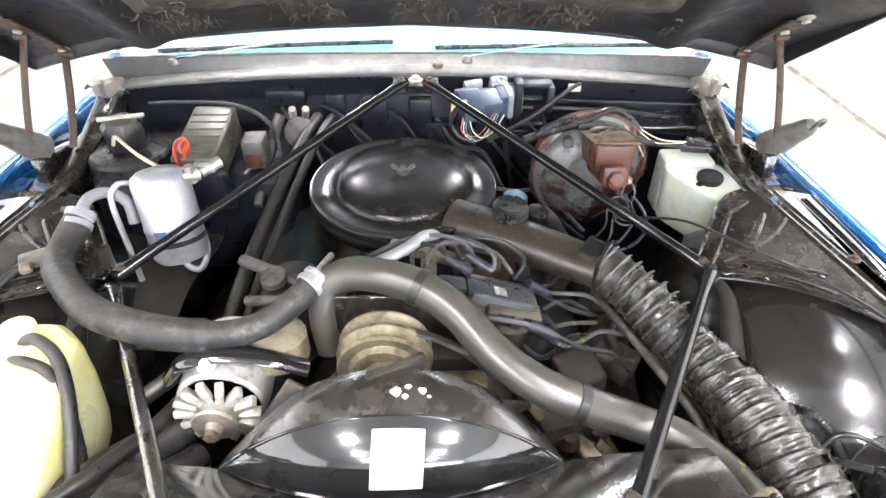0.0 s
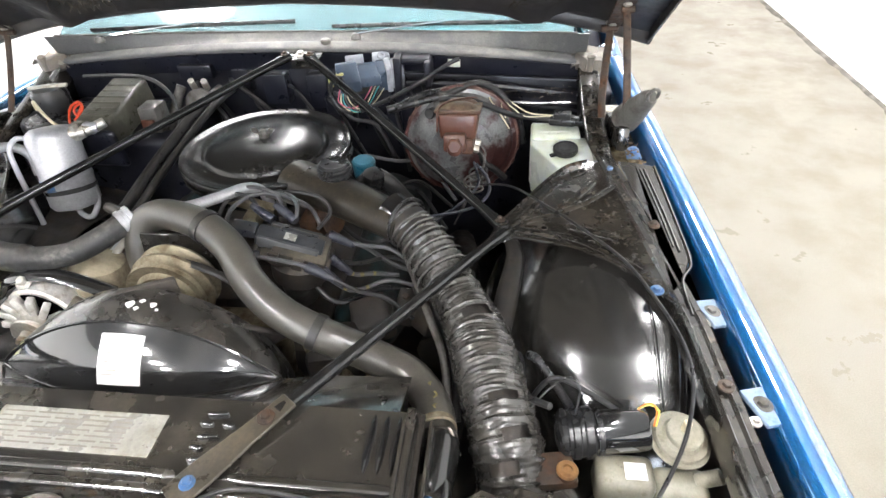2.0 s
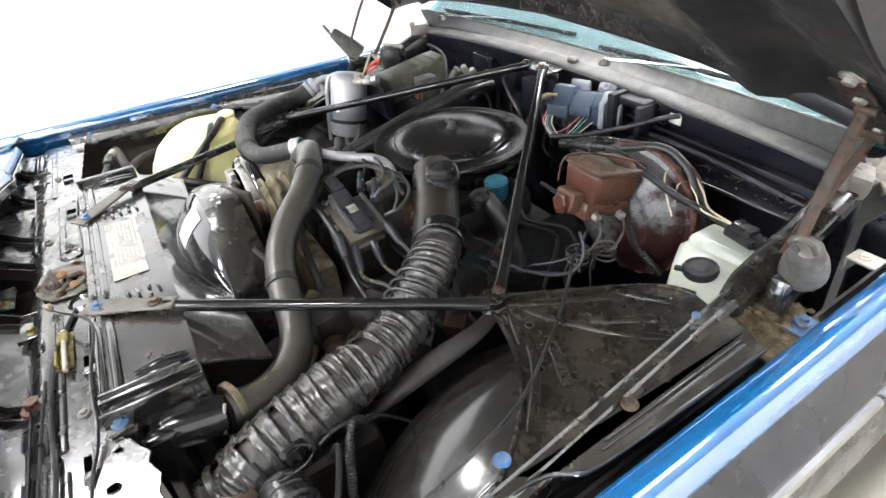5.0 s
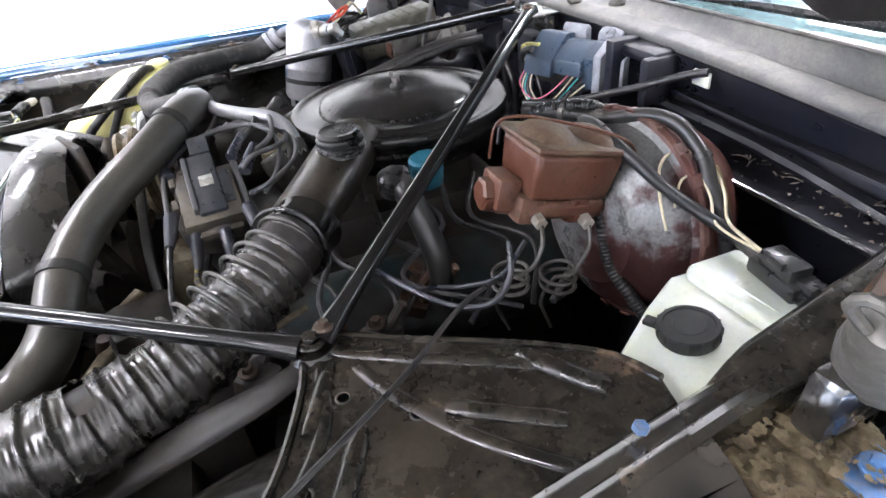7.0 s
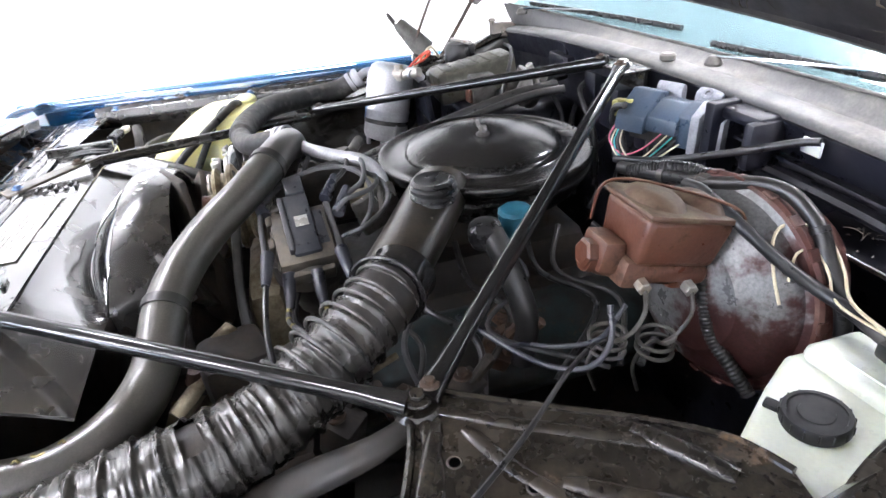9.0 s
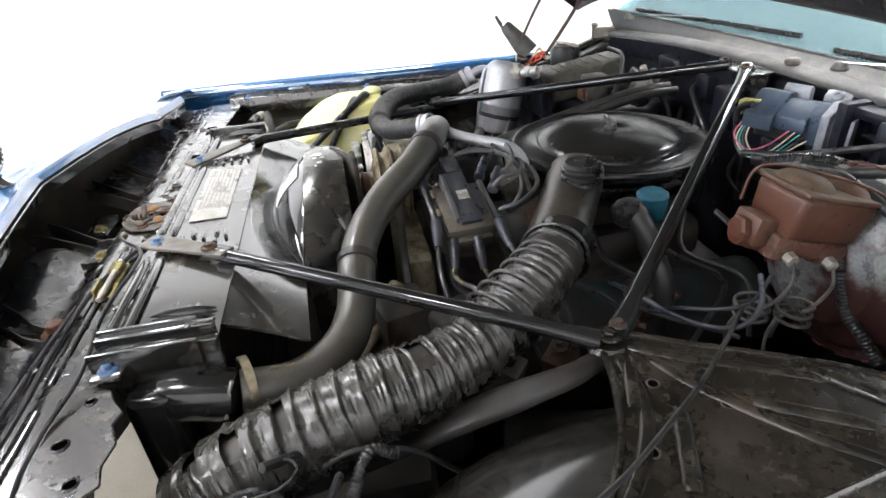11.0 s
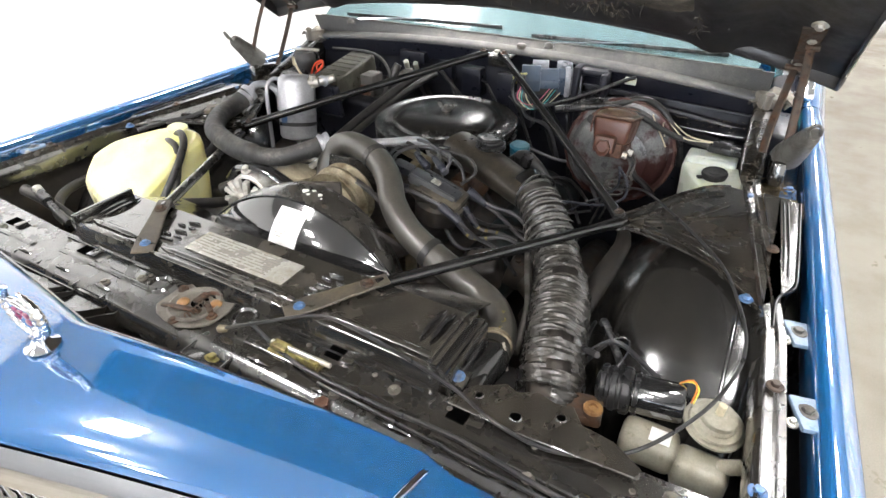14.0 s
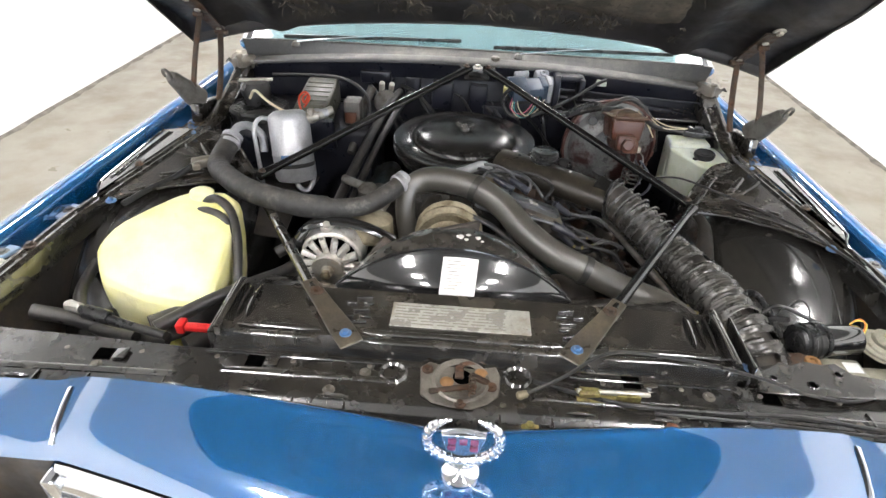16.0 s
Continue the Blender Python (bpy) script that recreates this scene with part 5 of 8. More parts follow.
# dirt and leaves trapped at the foot of the hinge
for side in (-1, 1):
    dbm = bmesh.new()
    _r = random.Random(63 + side)
    for k in range(260):
        x, y = 0.792 + 0.085 * _r.random(), 1.085 + 0.13 * _r.random()
        z = 0.872 + 0.022 * noise.noise(V(x * 30, y * 30, 2)) + 0.010 * _r.random()
        rr, a0 = 0.0015 + 0.006 * _r.random() ** 2, _r.random() * 6.28
        st = 0.4 + 0.6 * _r.random()
        ring = [dbm.verts.new((side * (x + rr * math.cos(a0 + q)), y + st * rr * math.sin(a0 + q), z + 0.004 * _r.random())) for q in (0, 1.3, 2.6, 3.9, 5.2)]
        dbm.faces.new(ring)
    dirt = thing("leaf_dirt", (side * 0.83, 1.14, 0.87), "golden brown leaf dirt trapped beside the hood hinge", "dirt", kind="stuff")
    part("flakes", dbm, M_LEAFDIRT, dirt)
    part("dirt_bed", sided(surf(lambda u, v: V(0.788 + 0.092 * u, 1.080 + 0.145 * v, 0.862 + 0.016 * noise.noise(V(u * 5, v * 6, 4.0))), 16, 18, 0.004), side), M_LEAFDIRT, dirt)

# ---- hood and hinges ----
HF = V(0, -0.80, 0.60)
HN = V(0, 0.60, 0.80)


def hood_under(x, s):
    """Underside of the open hood, s metres forward of its rear edge."""
    t = abs(x) / 0.90
    p = V(x, 1.365 + 0.03 * t * t, 1.188 - 0.03 * t - 0.085 * t ** 3) + HF * s
    return p


hood = part("hood", surf(lambda u, v: hood_under(-0.91 + 1.82 * u, 1.62 * v) + HN * (0.045 + 0.012 * math.sin(math.pi * u)), 40, 20, 0.004), M_BLUE, car, "open blue hood with torn insulation beneath", sharp=60)


def hood_frame(u, v):
    x = -0.905 + 1.81 * u
    t = abs(x) / 0.905
    s = 1.60 * v
    fold = 0.018 * math.sin(s * 9 + 1.0) * max(0, t - 0.72) / 0.28 + 0.02 * max(0, 1 - abs(t - 0.80) / 0.10)
    return hood_under(x, s) + HN * (0.012 + fold - 0.020 * max(0, 1 - abs(t - 0.66) / 0.08) - 0.015 * max(0, 1 - s / 0.06))


part("inner_frame", surf(hood_frame, 90, 60, 0.004), M_HOODIN, hood, "black pressed hood frame with dirt and rust", sharp=50)
for x in (-0.907, 0.907):
    part("side_flange", surf(lambda u, v: hood_under(x, 1.6 * u) + HN * (0.045 - 0.055 * v) + V(-0.01 * v if x > 0 else 0.01 * v, 0, 0), 30, 3, 0.004), M_HOODIN, hood)
    part("edge_strip", surf(lambda u, v: hood_under(x + (0.006 if x > 0 else -0.006), 1.6 * u) + HN * (0.045 - 0.016 * v), 30, 2, 0.003), M_LEDGE2, hood, "pale painted hood edge")
part("rear_lip", tube([hood_under(-0.905 + 1.81 * k / 30, 0.0) + HN * 0.006 for k in range(31)], 0.013, 8, flat=1.4), M_HOODIN, hood)


def pad(u, v):
    x = -0.60 + 1.20 * u
    s = 0.10 + 1.30 * v
    n = noise.noise(V(x * 9, s * 9, 1.0)) * 0.014 + noise.noise(V(x * 30, s * 30, 4.0)) * 0.007
    edge = min(1, u * 14, (1 - u) * 14, v * 16)
    s2 = s + 0.03 * noise.noise(V(x * 14, 0, 9.0)) * (1 - v) ** 6
    return hood_under(x, s2) - HN * ((0.012 + n) * edge - 0.012)


part("insulation_pad", surf(pad, 130, 110, 0.004), M_INSUL, hood, "torn sagging grey-brown insulation pad", sharp=80)
_r = random.Random(12)
bm = bmesh.new()
for k in range(1500):
    if k % 3:
        x, s = -0.58 + 1.16 * _r.random(), 0.085 + 0.09 * _r.random() ** 2
    else:
        x, s = -0.58 + 1.16 * _r.random(), 0.10 + 0.9 * _r.random()
    if noise.noise(V(x * 7, s * 7, 3.0)) < -0.05:
        continue
    p = hood_under(x, s) - HN * (0.010 + 0.006 * _r.random())
    d = V(_r.uniform(-1, 1), _r.uniform(-0.4, 0.4), _r.uniform(-1.0, -0.1)).normalized() * _r.uniform(0.008, 0.035)
    w = V(_r.uniform(-1, 1), _r.uniform(-1, 1), _r.uniform(-1, 1)).normalized() * _r.uniform(0.0006, 0.0022)
    q = p + d * 0.6 + w * 3
    a = [bm.verts.new(v) for v in (p - w, p + w, q + w * 0.7, p + d, q - w * 0.7)]
    bm.faces.new(a)
part("loose_fibre", bm, M_FUZZ, hood, "wisps of loose glass wool")

for s, word in BAY:
    hg = part("hood_hinge", sided(join(plate([(-0.016, 0), (0.016, 0), (0.020, 0.10), (0.024, 0.22), (-0.024, 0.22), (-0.020, 0.10)], 0.005,
              at=Matrix.Translation((0.805, 1.395, 1.104)) @ V(0, -0.806, 0.592).to_track_quat("Y", "Z").to_matrix().to_4x4())), s), M_HINGE, car, "rusty brown hood hinge with two links")
    for p in ((0.801, 1.372, 1.126), (0.809, 1.266, 1.204), (0.812, 1.215, 1.243)):
        part("bolt", sided(bolt_mesh(V(*p) - HN * 0.004, 0.010, 0.008, tuple(-HN)), s), M_ZINC, hg)
    part("link", sided(join(tube([(0.798, 1.365, 1.110), (0.790, 1.32, 1.05), (0.784, 1.27, 0.985), (0.784, 1.235, 0.94)], 0.009, 8, flat=0.5), rod((0.775, 1.365, 1.11), (0.815, 1.365, 1.11), 0.008, 10)), s), M_HINGE, hg)
    part("link", sided(join(tube([(0.812, 1.275, 1.180), (0.818, 1.225, 1.10), (0.824, 1.185, 1.02), (0.826, 1.165, 0.97)], 0.009, 8, flat=0.5), rod((0.80, 1.275, 1.18), (0.83, 1.275, 1.18), 0.008, 10)), s), M_HINGE, hg)
    horn = join(lathe([(0.015, 0), (0.020, 0.01), (0.024, 0.04), (0.031, 0.08), (0.034, 0.12)], (0.862, 1.128, 1.043), (-0.20, 0.52, -0.62), 20), tube([(0.855, 1.118, 1.038), (0.85, 1.103, 1.058), (0.86, 1.10, 1.07), (0.872, 1.108, 1.063), (0.875, 1.123, 1.043)], 0.004, 8))
    hn = part("spring_horn", sided(horn, s), M_TANST, hg, "worn grey steel spring anchor")
    part("base", sided(box(0.805, 0.835, 1.15, 1.28, 0.885, 0.945, 0.010, turn=(-8, 0, 6)), s), M_INNER, hg)

for x, y in ((0.80, 0.55), (-0.80, 0.55), (0.80, 4.0), (-0.80, 4.0)):
    wl = part("wheel", lathe([(0.20, -0.09), (0.30, -0.10), (0.335, -0.08), (0.345, -0.04), (0.345, 0.04), (0.335, 0.08), (0.30, 0.10), (0.20, 0.09)], (x, y, 0.345), (1, 0, 0), 40), M_RUBBER, car, "black tyre with a chrome wheel")
    part("rim", lathe([(0.05, -0.07), (0.19, -0.06), (0.20, 0.0), (0.19, 0.06), (0.05, 0.07)], (x, y, 0.345), (1, 0, 0), 30), M_CHROME, wl)

# ---- engine bay things ----
# engine
eng = thing("engine", (0, 0.95, 0.45), "grimy blue-green V8 engine under hoses", "engine")
part("block", box(-0.20, 0.20, 0.66, 1.30, 0.36, 0.70, 0.03), M_DARK, eng)
part("intake", join(box(-0.13, 0.12, 0.72, 1.26, 0.68, 0.78, 0.03), box(-0.10, 0.08, 0.98, 1.20, 0.76, 0.84, 0.02)), M_DARK, eng, "greasy intake manifold")
for s in (-1, 1):
    vcv = part("valve_cover", sided(box(0.20, 0.35, 0.74, 1.28, 0.63, 0.745, 0.035, 3, turn=(0, 28, 0)), s), M_ENGINE, eng, "dirty teal valve cover")
    for y in (0.80, 0.93, 1.06, 1.19):
        part("rib", sided(rod((0.24, y, 0.735), (0.35, y, 0.672), 0.010, 8), s), M_ENGINE, vcv)
    part("exhaust_manifold", sided(tube([(0.42, 0.74, 0.62), (0.45, 0.90, 0.60), (0.45, 1.10, 0.58), (0.43, 1.28, 0.50)], 0.045, 10), s), M_DARK, eng)
part("front_cover", join(box(-0.14, 0.14, 0.63, 0.69, 0.45, 0.80, 0.02), rod((0.10, 0.66, 0.62), (0.10, 0.60, 0.62), 0.05)), M_BRASS, eng)
part("crank_pulley", lathe([(0.03, 0), (0.08, 0.005), (0.085, 0.015), (0.07, 0.025), (0.085, 0.035), (0.085, 0.045), (0.04, 0.05)], (0.0, 0.64, 0.55), (0, -1, 0)), M_BRASS, eng)
part("side_casting", join(box(0.20, 0.30, 0.56, 0.66, 0.62, 0.80, 0.02, turn=(0, 0, 14)), box(0.24, 0.36, 0.60, 0.70, 0.50, 0.66, 0.02)), M_DARK, eng, "grimy accessory bracket")
part("oil_pan_side", box(0.28, 0.46, 0.36, 0.62, 0.42, 0.60, 0.03), M_DARK, eng)
for k, (x, y, z) in enumerate(((0.30, 0.55, 0.72), (0.34, 0.60, 0.70), (0.38, 0.52, 0.69))):
    part("pipe", tube([(x - 0.06, y + 0.06, z + 0.03), (x, y, z), (x + 0.03, y - 0.05, z - 0.05), (x + 0.02, y - 0.08, z - 0.14)], 0.013, 10), M_BRASS, eng, "stained steel pipe")

# water pump pulley with belt
wp_ = thing("fan_pulley", (-0.035, 0.61, 0.86), "dirty brass-coloured grooved pulley with belts", "pulley")
part("pulley", lathe([(0.02, 0.0), (0.062, 0.002), (0.074, 0.006), (0.076, 0.012), (0.062, 0.020), (0.062, 0.026), (0.077, 0.034), (0.077, 0.040), (0.063, 0.048), (0.063, 0.054), (0.074, 0.060), (0.072, 0.066), (0.055, 0.062), (0.048, 0.070), (0.030, 0.072), (0.028, 0.080), (0.016, 0.082)], (-0.037, 0.675, 0.888), (0, -1, 0)), M_BRASS, wp_)
part("hub", lathe([(0.028, 0), (0.030, 0.015), (0.016, 0.02)], (-0.037, 0.597, 0.888), (0, -1, 0), 20), M_RUST, wp_)
# Dark discs stand in for the shade in the pulley's holes.
for k in range(4):
    a = k * math.pi / 2 + 0.5
    part("hole", lathe([(0.006, 0), (0.006, 0.0015)], (-0.037 + 0.042 * math.cos(a), 0.6125, 0.888 + 0.042 * math.sin(a)), (0, -1, 0), 10), M_DARK, wp_)
part("belt", tube([(-0.03, 0.640, 0.956), (0.06, 0.640, 0.918), (0.16, 0.63, 0.83), (0.22, 0.63, 0.74)], 0.008, 8, flat=0.7), M_RUBBER, wp_, "black rubber drive belt")
part("belt", tube([(-0.11, 0.622, 0.87), (-0.17, 0.62, 0.80), (-0.26, 0.61, 0.80)], 0.007, 8, flat=0.7), M_RUBBER, wp_)
part("back_plate", plate([(-0.09, 0), (0.10, 0), (0.12, 0.05), (0.07, 0.09), (-0.09, 0.09)], 0.006, at=Matrix.Translation((-0.03, 0.69, 0.865)) @ Matrix.Rotation(radians(78), 4, "X")), M_PANEL, wp_)

# alternator
al = thing("alternator", (-0.30, 0.60, 0.82), "aluminium alternator with ribbed fan vents and black bracket", "alternator")
part("case", lathe([(0.066, 0), (0.070, 0.004), (0.072, 0.03), (0.070, 0.10), (0.06, 0.115)], (-0.298, 0.598, 0.828), (0.0, 1, -0.02), 32), M_CAST, al)
part("vent_plate", lathe([(0.062, 0), (0.062, 0.004), (0.02, 0.005)], (-0.298, 0.598, 0.828), (0, -1, 0), 28), M_HOLE, al, "near-black disc for the shade in the vent openings")
for k in range(14):
    a = 2 * math.pi * k / 14
    b = box(0.032, 0.068, -0.012, 0.006, -0.0065, 0.0065, 0.003)
    bmesh.ops.transform(b, matrix=Matrix.Translation((-0.298, 0.585, 0.828)) @ Matrix.Rotation(a, 4, "Y") @ Matrix.Rotation(0.35, 4, "X"), verts=b.verts)
    part("fan_blade", b, M_CAST, al)
part("pulley", lathe([(0.034, 0), (0.036, 0.004), (0.026, 0.010), (0.026, 0.014), (0.036, 0.020), (0.034, 0.024), (0.014, 0.025), (0.012, 0.036), (0.008, 0.037)], (-0.298, 0.580, 0.828), (0, -1, 0), 28), M_ZINC, al)
part("nut", lathe([(0.012, 0), (0.012, 0.010), (0.007, 0.012)], (-0.298, 0.545, 0.828), (0, -1, 0), 6), M_BRASS, al)
part("rear_case", lathe([(0.060, 0), (0.066, 0.01), (0.066, 0.03), (0.05, 0.045), (0.02, 0.05)], (-0.298, 0.700, 0.826), (0, 1, 0), 28), M_CAST, al)
part("bracket", tube([(-0.375, 0.615, 0.872), (-0.345, 0.622, 0.902), (-0.285, 0.628, 0.913), (-0.22, 0.63, 0.900), (-0.16, 0.632, 0.870)], 0.017, 10, flat=0.5), M_GLOSS, al, "curved black adjusting bracket")
part("bolt", bolt_mesh((-0.306, 0.612, 0.908), 0.009, 0.009, (0, -0.5, 0.9)), M_ZINC, al)
part("cover", lathe([(0.05, 0), (0.056, 0.01), (0.05, 0.05), (0.03, 0.06)], (-0.225, 0.685, 0.842), (0.1, 0.1, 0.9), 20), M_CREAM, al, "pale round compressor cover")

# air cleaner
AC = V(-0.017, 1.10, 0)
ac = thing("air_cleaner", (AC.x, AC.y, 0.84), "round glossy black air cleaner with a snorkel", "air cleaner")
part("lid", lathe([(0.0, 0.949), (0.020, 0.949), (0.030, 0.9505), (0.060, 0.9508), (0.095, 0.9490), (0.120, 0.9455), (0.136, 0.9410), (0.145, 0.9365), (0.1495, 0.9305), (0.1515, 0.9255), (0.156, 0.9235), (0.176, 0.9228), (0.190, 0.9240), (0.1965, 0.9265), (0.2015, 0.9260), (0.2040, 0.9220), (0.203, 0.914), (0.201, 0.910), (0.196, 0.907)], (AC.x, AC.y, 0), seg=72, caps=False), M_AIRLID, ac, "domed black enamel lid with a rolled brim", sharp=42)
part("pan", lathe([(0.194, 0.907), (0.194, 0.903), (0.203, 0.901), (0.204, 0.896), (0.196, 0.893), (0.188, 0.888), (0.183, 0.865), (0.170, 0.850), (0.10, 0.845), (0.09, 0.76)], (AC.x, AC.y, 0), seg=64), M_AIRLID, ac)
part("wing_nut", join(lathe([(0.013, 0.947), (0.013, 0.953), (0.008, 0.956), (0.0065, 0.966), (0.0, 0.967)], (AC.x, AC.y, 0), seg=14),
                      *[tube([(AC.x + q * 0.005, AC.y, 0.957), (AC.x + q * 0.018, AC.y - 0.002, 0.960), (AC.x + q * 0.025, AC.y - 0.003, 0.967), (AC.x + q * 0.020, AC.y - 0.003, 0.970), (AC.x + q * 0.012, AC.y - 0.001, 0.963)], 0.0028, 8) for q in (-1, 1)]), M_HORN, ac, "small worn wing nut")
part("snorkel", tube([(0.085, 0.985, 0.906), (0.17, 0.938, 0.907), (0.25, 0.893, 0.905), (0.32, 0.850, 0.903), (0.362, 0.826, 0.902)], lambda r, t, a: (0.053 - 0.009 * min(1, r / t) ** 1.5), 28, 0.01, flat=0.74), M_SNORK, ac, "black sheet metal intake snorkel")
part("snorkel_collar", lathe([(0.040, 0), (0.046, 0.004), (0.044, 0.012), (0.044, 0.045), (0.041, 0.05)], (0.325, 0.865, 0.905), (0.80, -0.58, -0.09), 28), M_LID, ac)
part("vacuum_motor", lathe([(0.030, 0), (0.035, 0.003), (0.033, 0.007), (0.037, 0.010), (0.037, 0.014), (0.033, 0.017), (0.036, 0.021), (0.036, 0.026), (0.032, 0.029), (0.034, 0.033), (0.029, 0.037), (0.020, 0.035), (0.006, 0.037)], (0.196, 0.945, 0.936), seg=28), M_CAP, ac, "ribbed black vacuum motor")

# flexible intake duct
DUCT = [(0.355, 0.842, 0.905), (0.378, 0.818, 0.897), (0.419, 0.769, 0.880), (0.469, 0.693, 0.856), (0.508, 0.616, 0.850), (0.534, 0.531, 0.848), (0.556, 0.45, 0.838), (0.574, 0.385, 0.822), (0.586, 0.335, 0.792)]


def duct_r(r, t, a):
    """Radius of the duct: an open spiral near the collar, then overlapping windings of creased tape."""
    base = 0.040 + 0.007 * min(1, r / 0.13) + 0.006 * min(1, max(0, (r - 0.24) / 0.12))
    ca, sa = math.cos(a), math.sin(a)
    low = min(1, max(0, (r - 0.19) / 0.05))
    turn = r / 0.0245 if r < 0.19 else 0.19 / 0.0245 + (r - 0.19) / 0.024
    turn += low * (0.20 * math.cos(a + 0.6) + 0.30 * noise.noise(V(r * 9, ca, sa)))
    k = turn % 1.0
    spiral = math.exp(-((k - 0.5) / 0.17) ** 2)
    lap = max(0.0, 1 - k / 0.88) if k < 0.88 else (k - 0.88) / 0.12
    crease = abs(noise.noise(V(r * 210 + 1.2 * sa, ca * 1.5, sa * 1.5 + 9.0)))
    fine = abs(noise.noise(V(r * 420 + 3 * ca, ca * 2.4, sa * 2.4 + 2.0)))
    sag = noise.noise(V(r * 16, ca * 1.2, sa * 1.2 + 4.0))
    open_part = 0.0060 * spiral + (1 - spiral) * (0.002 * sag + 0.003 * crease)
    wound = 0.0030 * lap + 0.0022 * math.exp(-((k - 0.06) / 0.07) ** 2) + 0.0026 * sag + 0.0040 * (0.35 - crease) + 0.0018 * (0.3 - fine)
    return base - 0.003 + open_part * (1 - low) + wound * low


def duct_cut(f, k):
    holes = ((0.500, 0.018, 0.16, 0.32), (0.775, 0.010, 0.18, 0.33), (0.865, 0.014, 0.2, 0.33), (0.925, 0.012, 0.12, 0.24))
    return any(abs(f - c) < w and a < (k % 1.0) < b for c, w, a, b in holes)


du = thing("air_intake_duct", (0.5, 0.6, 0.80), "torn black corrugated intake duct wrapped in tape", "air duct")
part("hose", tube(DUCT, duct_r, 48, 0.0015, cut=duct_cut), M_TAPE, du, "wrinkled shiny black duct skin", sharp=75)
_dl = spline(DUCT, 0.002)
# Paler arcs over the upper side: bare ribs with their highlight painted in.
for k in range(8):
    _run = 0.0245 * (k + 0.5)
    _i = int(_run / 0.002)
    _t = (_dl[_i + 1] - _dl[_i - 1]).normalized()
    _s = _t.cross(V(0, 0, 1)).normalized()
    _o = _s.cross(_t)
    _rr = 0.0455 + 0.011 * min(1, _run / 0.13)
    part("bare_rib", tube([_dl[_i] + _rr * (math.cos(a) * _s + math.sin(a) * _o) for a in [radians(-10 + 150 * q / 14) for q in range(15)]], lambda r, t, a: 0.0026 * min(1, 0.2 + r * 30, 0.2 + (t - r) * 30), 8), M_RIBGREY, du, "bare spiral rib, paler for its highlight")
part("lining", tube(DUCT, 0.043, 18, 0.02), M_DARK, du)
part("clamp", tube([V(0.362, 0.834, 0.905) + 0.049 * (math.cos(k * 0.35) * V(0.58, 0.80, 0.1).normalized() + math.sin(k * 0.35) * V(-0.05, -0.09, 1).normalized()) for k in range(19)], 0.003, 6, flat=2.0), M_CAP, du)

# top radiator hose
RH = [(-0.130, 0.700, 0.84), (-0.139, 0.722, 0.905), (-0.128, 0.742, 0.948), (-0.095, 0.748, 0.968), (-0.045, 0.733, 0.977), (0.019, 0.708, 0.974), (0.079, 0.667, 0.957), (0.129, 0.611, 0.930), (0.188, 0.571, 0.906), (0.256, 0.548, 0.884), (0.345, 0.535, 0.850), (0.415, 0.505, 0.840), (0.458, 0.450, 0.838), (0.473, 0.385, 0.850)]
rh = thing("radiator_hose", (0.1, 0.62, 0.85), "thick grey-black rubber top radiator hose", "hose")
part("hose", tube(RH, 0.029, 26, 0.006, wob=0.006), M_HOSE, rh)
for p, d in (((0.256, 0.548, 0.884), (0.90, -0.17, -0.30)), ((0.02, 0.707, 0.974), (0.85, -0.45, -0.2))):
    part("clamp", lathe([(0.0295, -0.008), (0.0315, -0.0075), (0.0315, 0.0075), (0.0295, 0.008)], p, d, 28, caps=False), M_RUBBER, rh, "black sleeve clamp")
part("radiator_neck", lathe([(0.024, 0), (0.031, 0.004), (0.034, 0.02), (0.035, 0.06), (0.034, 0.085), (0.027, 0.100), (0.014, 0.107), (0.0, 0.108)], (0.475, 0.385, 0.852), (-0.10, -0.98, 0.14), 28), M_LID, rh, "black radiator outlet neck")
part("clamp", lathe([(0.0305, -0.006), (0.034, -0.005), (0.034, 0.005), (0.0305, 0.006)], (0.466, 0.395, 0.859), (0.35, -0.9, 0.1), 24, caps=False), M_BRASS, rh, "rusty wire clamp")
part("clamp_tail", tube([(0.490, 0.385, 0.885), (0.497, 0.378, 0.870), (0.505, 0.37, 0.842)], 0.0025, 6), M_ZINC, rh)
for k, (y, dy) in enumerate(((0.405, 0.010), (0.425, 0.007), (0.442, 0.012), (0.465, 0.006))):
    p = V(0.474 - 0.30 * (y - 0.40), y, 0.8725)
    part("paint_mark", tube([p, p + V(0.004 * (-1) ** k, dy / 2, 0.0005), p + V(0, dy, -0.0005)], 0.0016, 6, 0.003, flat=0.5), M_YZINC, rh, "yellow paint mark")

# air conditioning suction hose
AH = [(-0.637, 0.945, 0.942), (-0.647, 0.900, 0.921), (-0.635, 0.84, 0.918), (-0.585, 0.775, 0.926), (-0.508, 0.704, 0.934), (-0.402, 0.661, 0.934), (-0.312, 0.648, 0.934), (-0.236, 0.662, 0.936), (-0.184, 0.700, 0.950), (-0.150, 0.745, 0.962)]
ah = thing("suction_hose", (-0.45, 0.72, 0.90), "thick scuffed black air conditioning hose", "hose")
part("hose", tube(AH, lambda r, t, a: 0.0265 if r < t * 0.72 else 0.0215, 20, 0.006), M_OLDHOSE, ah, sharp=60)
part("metal_tube", tube([(-0.152, 0.742, 0.962), (-0.12, 0.757, 0.966), (-0.06, 0.775, 0.966), (-0.01, 0.815, 0.963), (0.03, 0.862, 0.958), (0.052, 0.886, 0.935), (0.06, 0.892, 0.89)], 0.011, 14), M_ALU, ah, "bare aluminium tube")
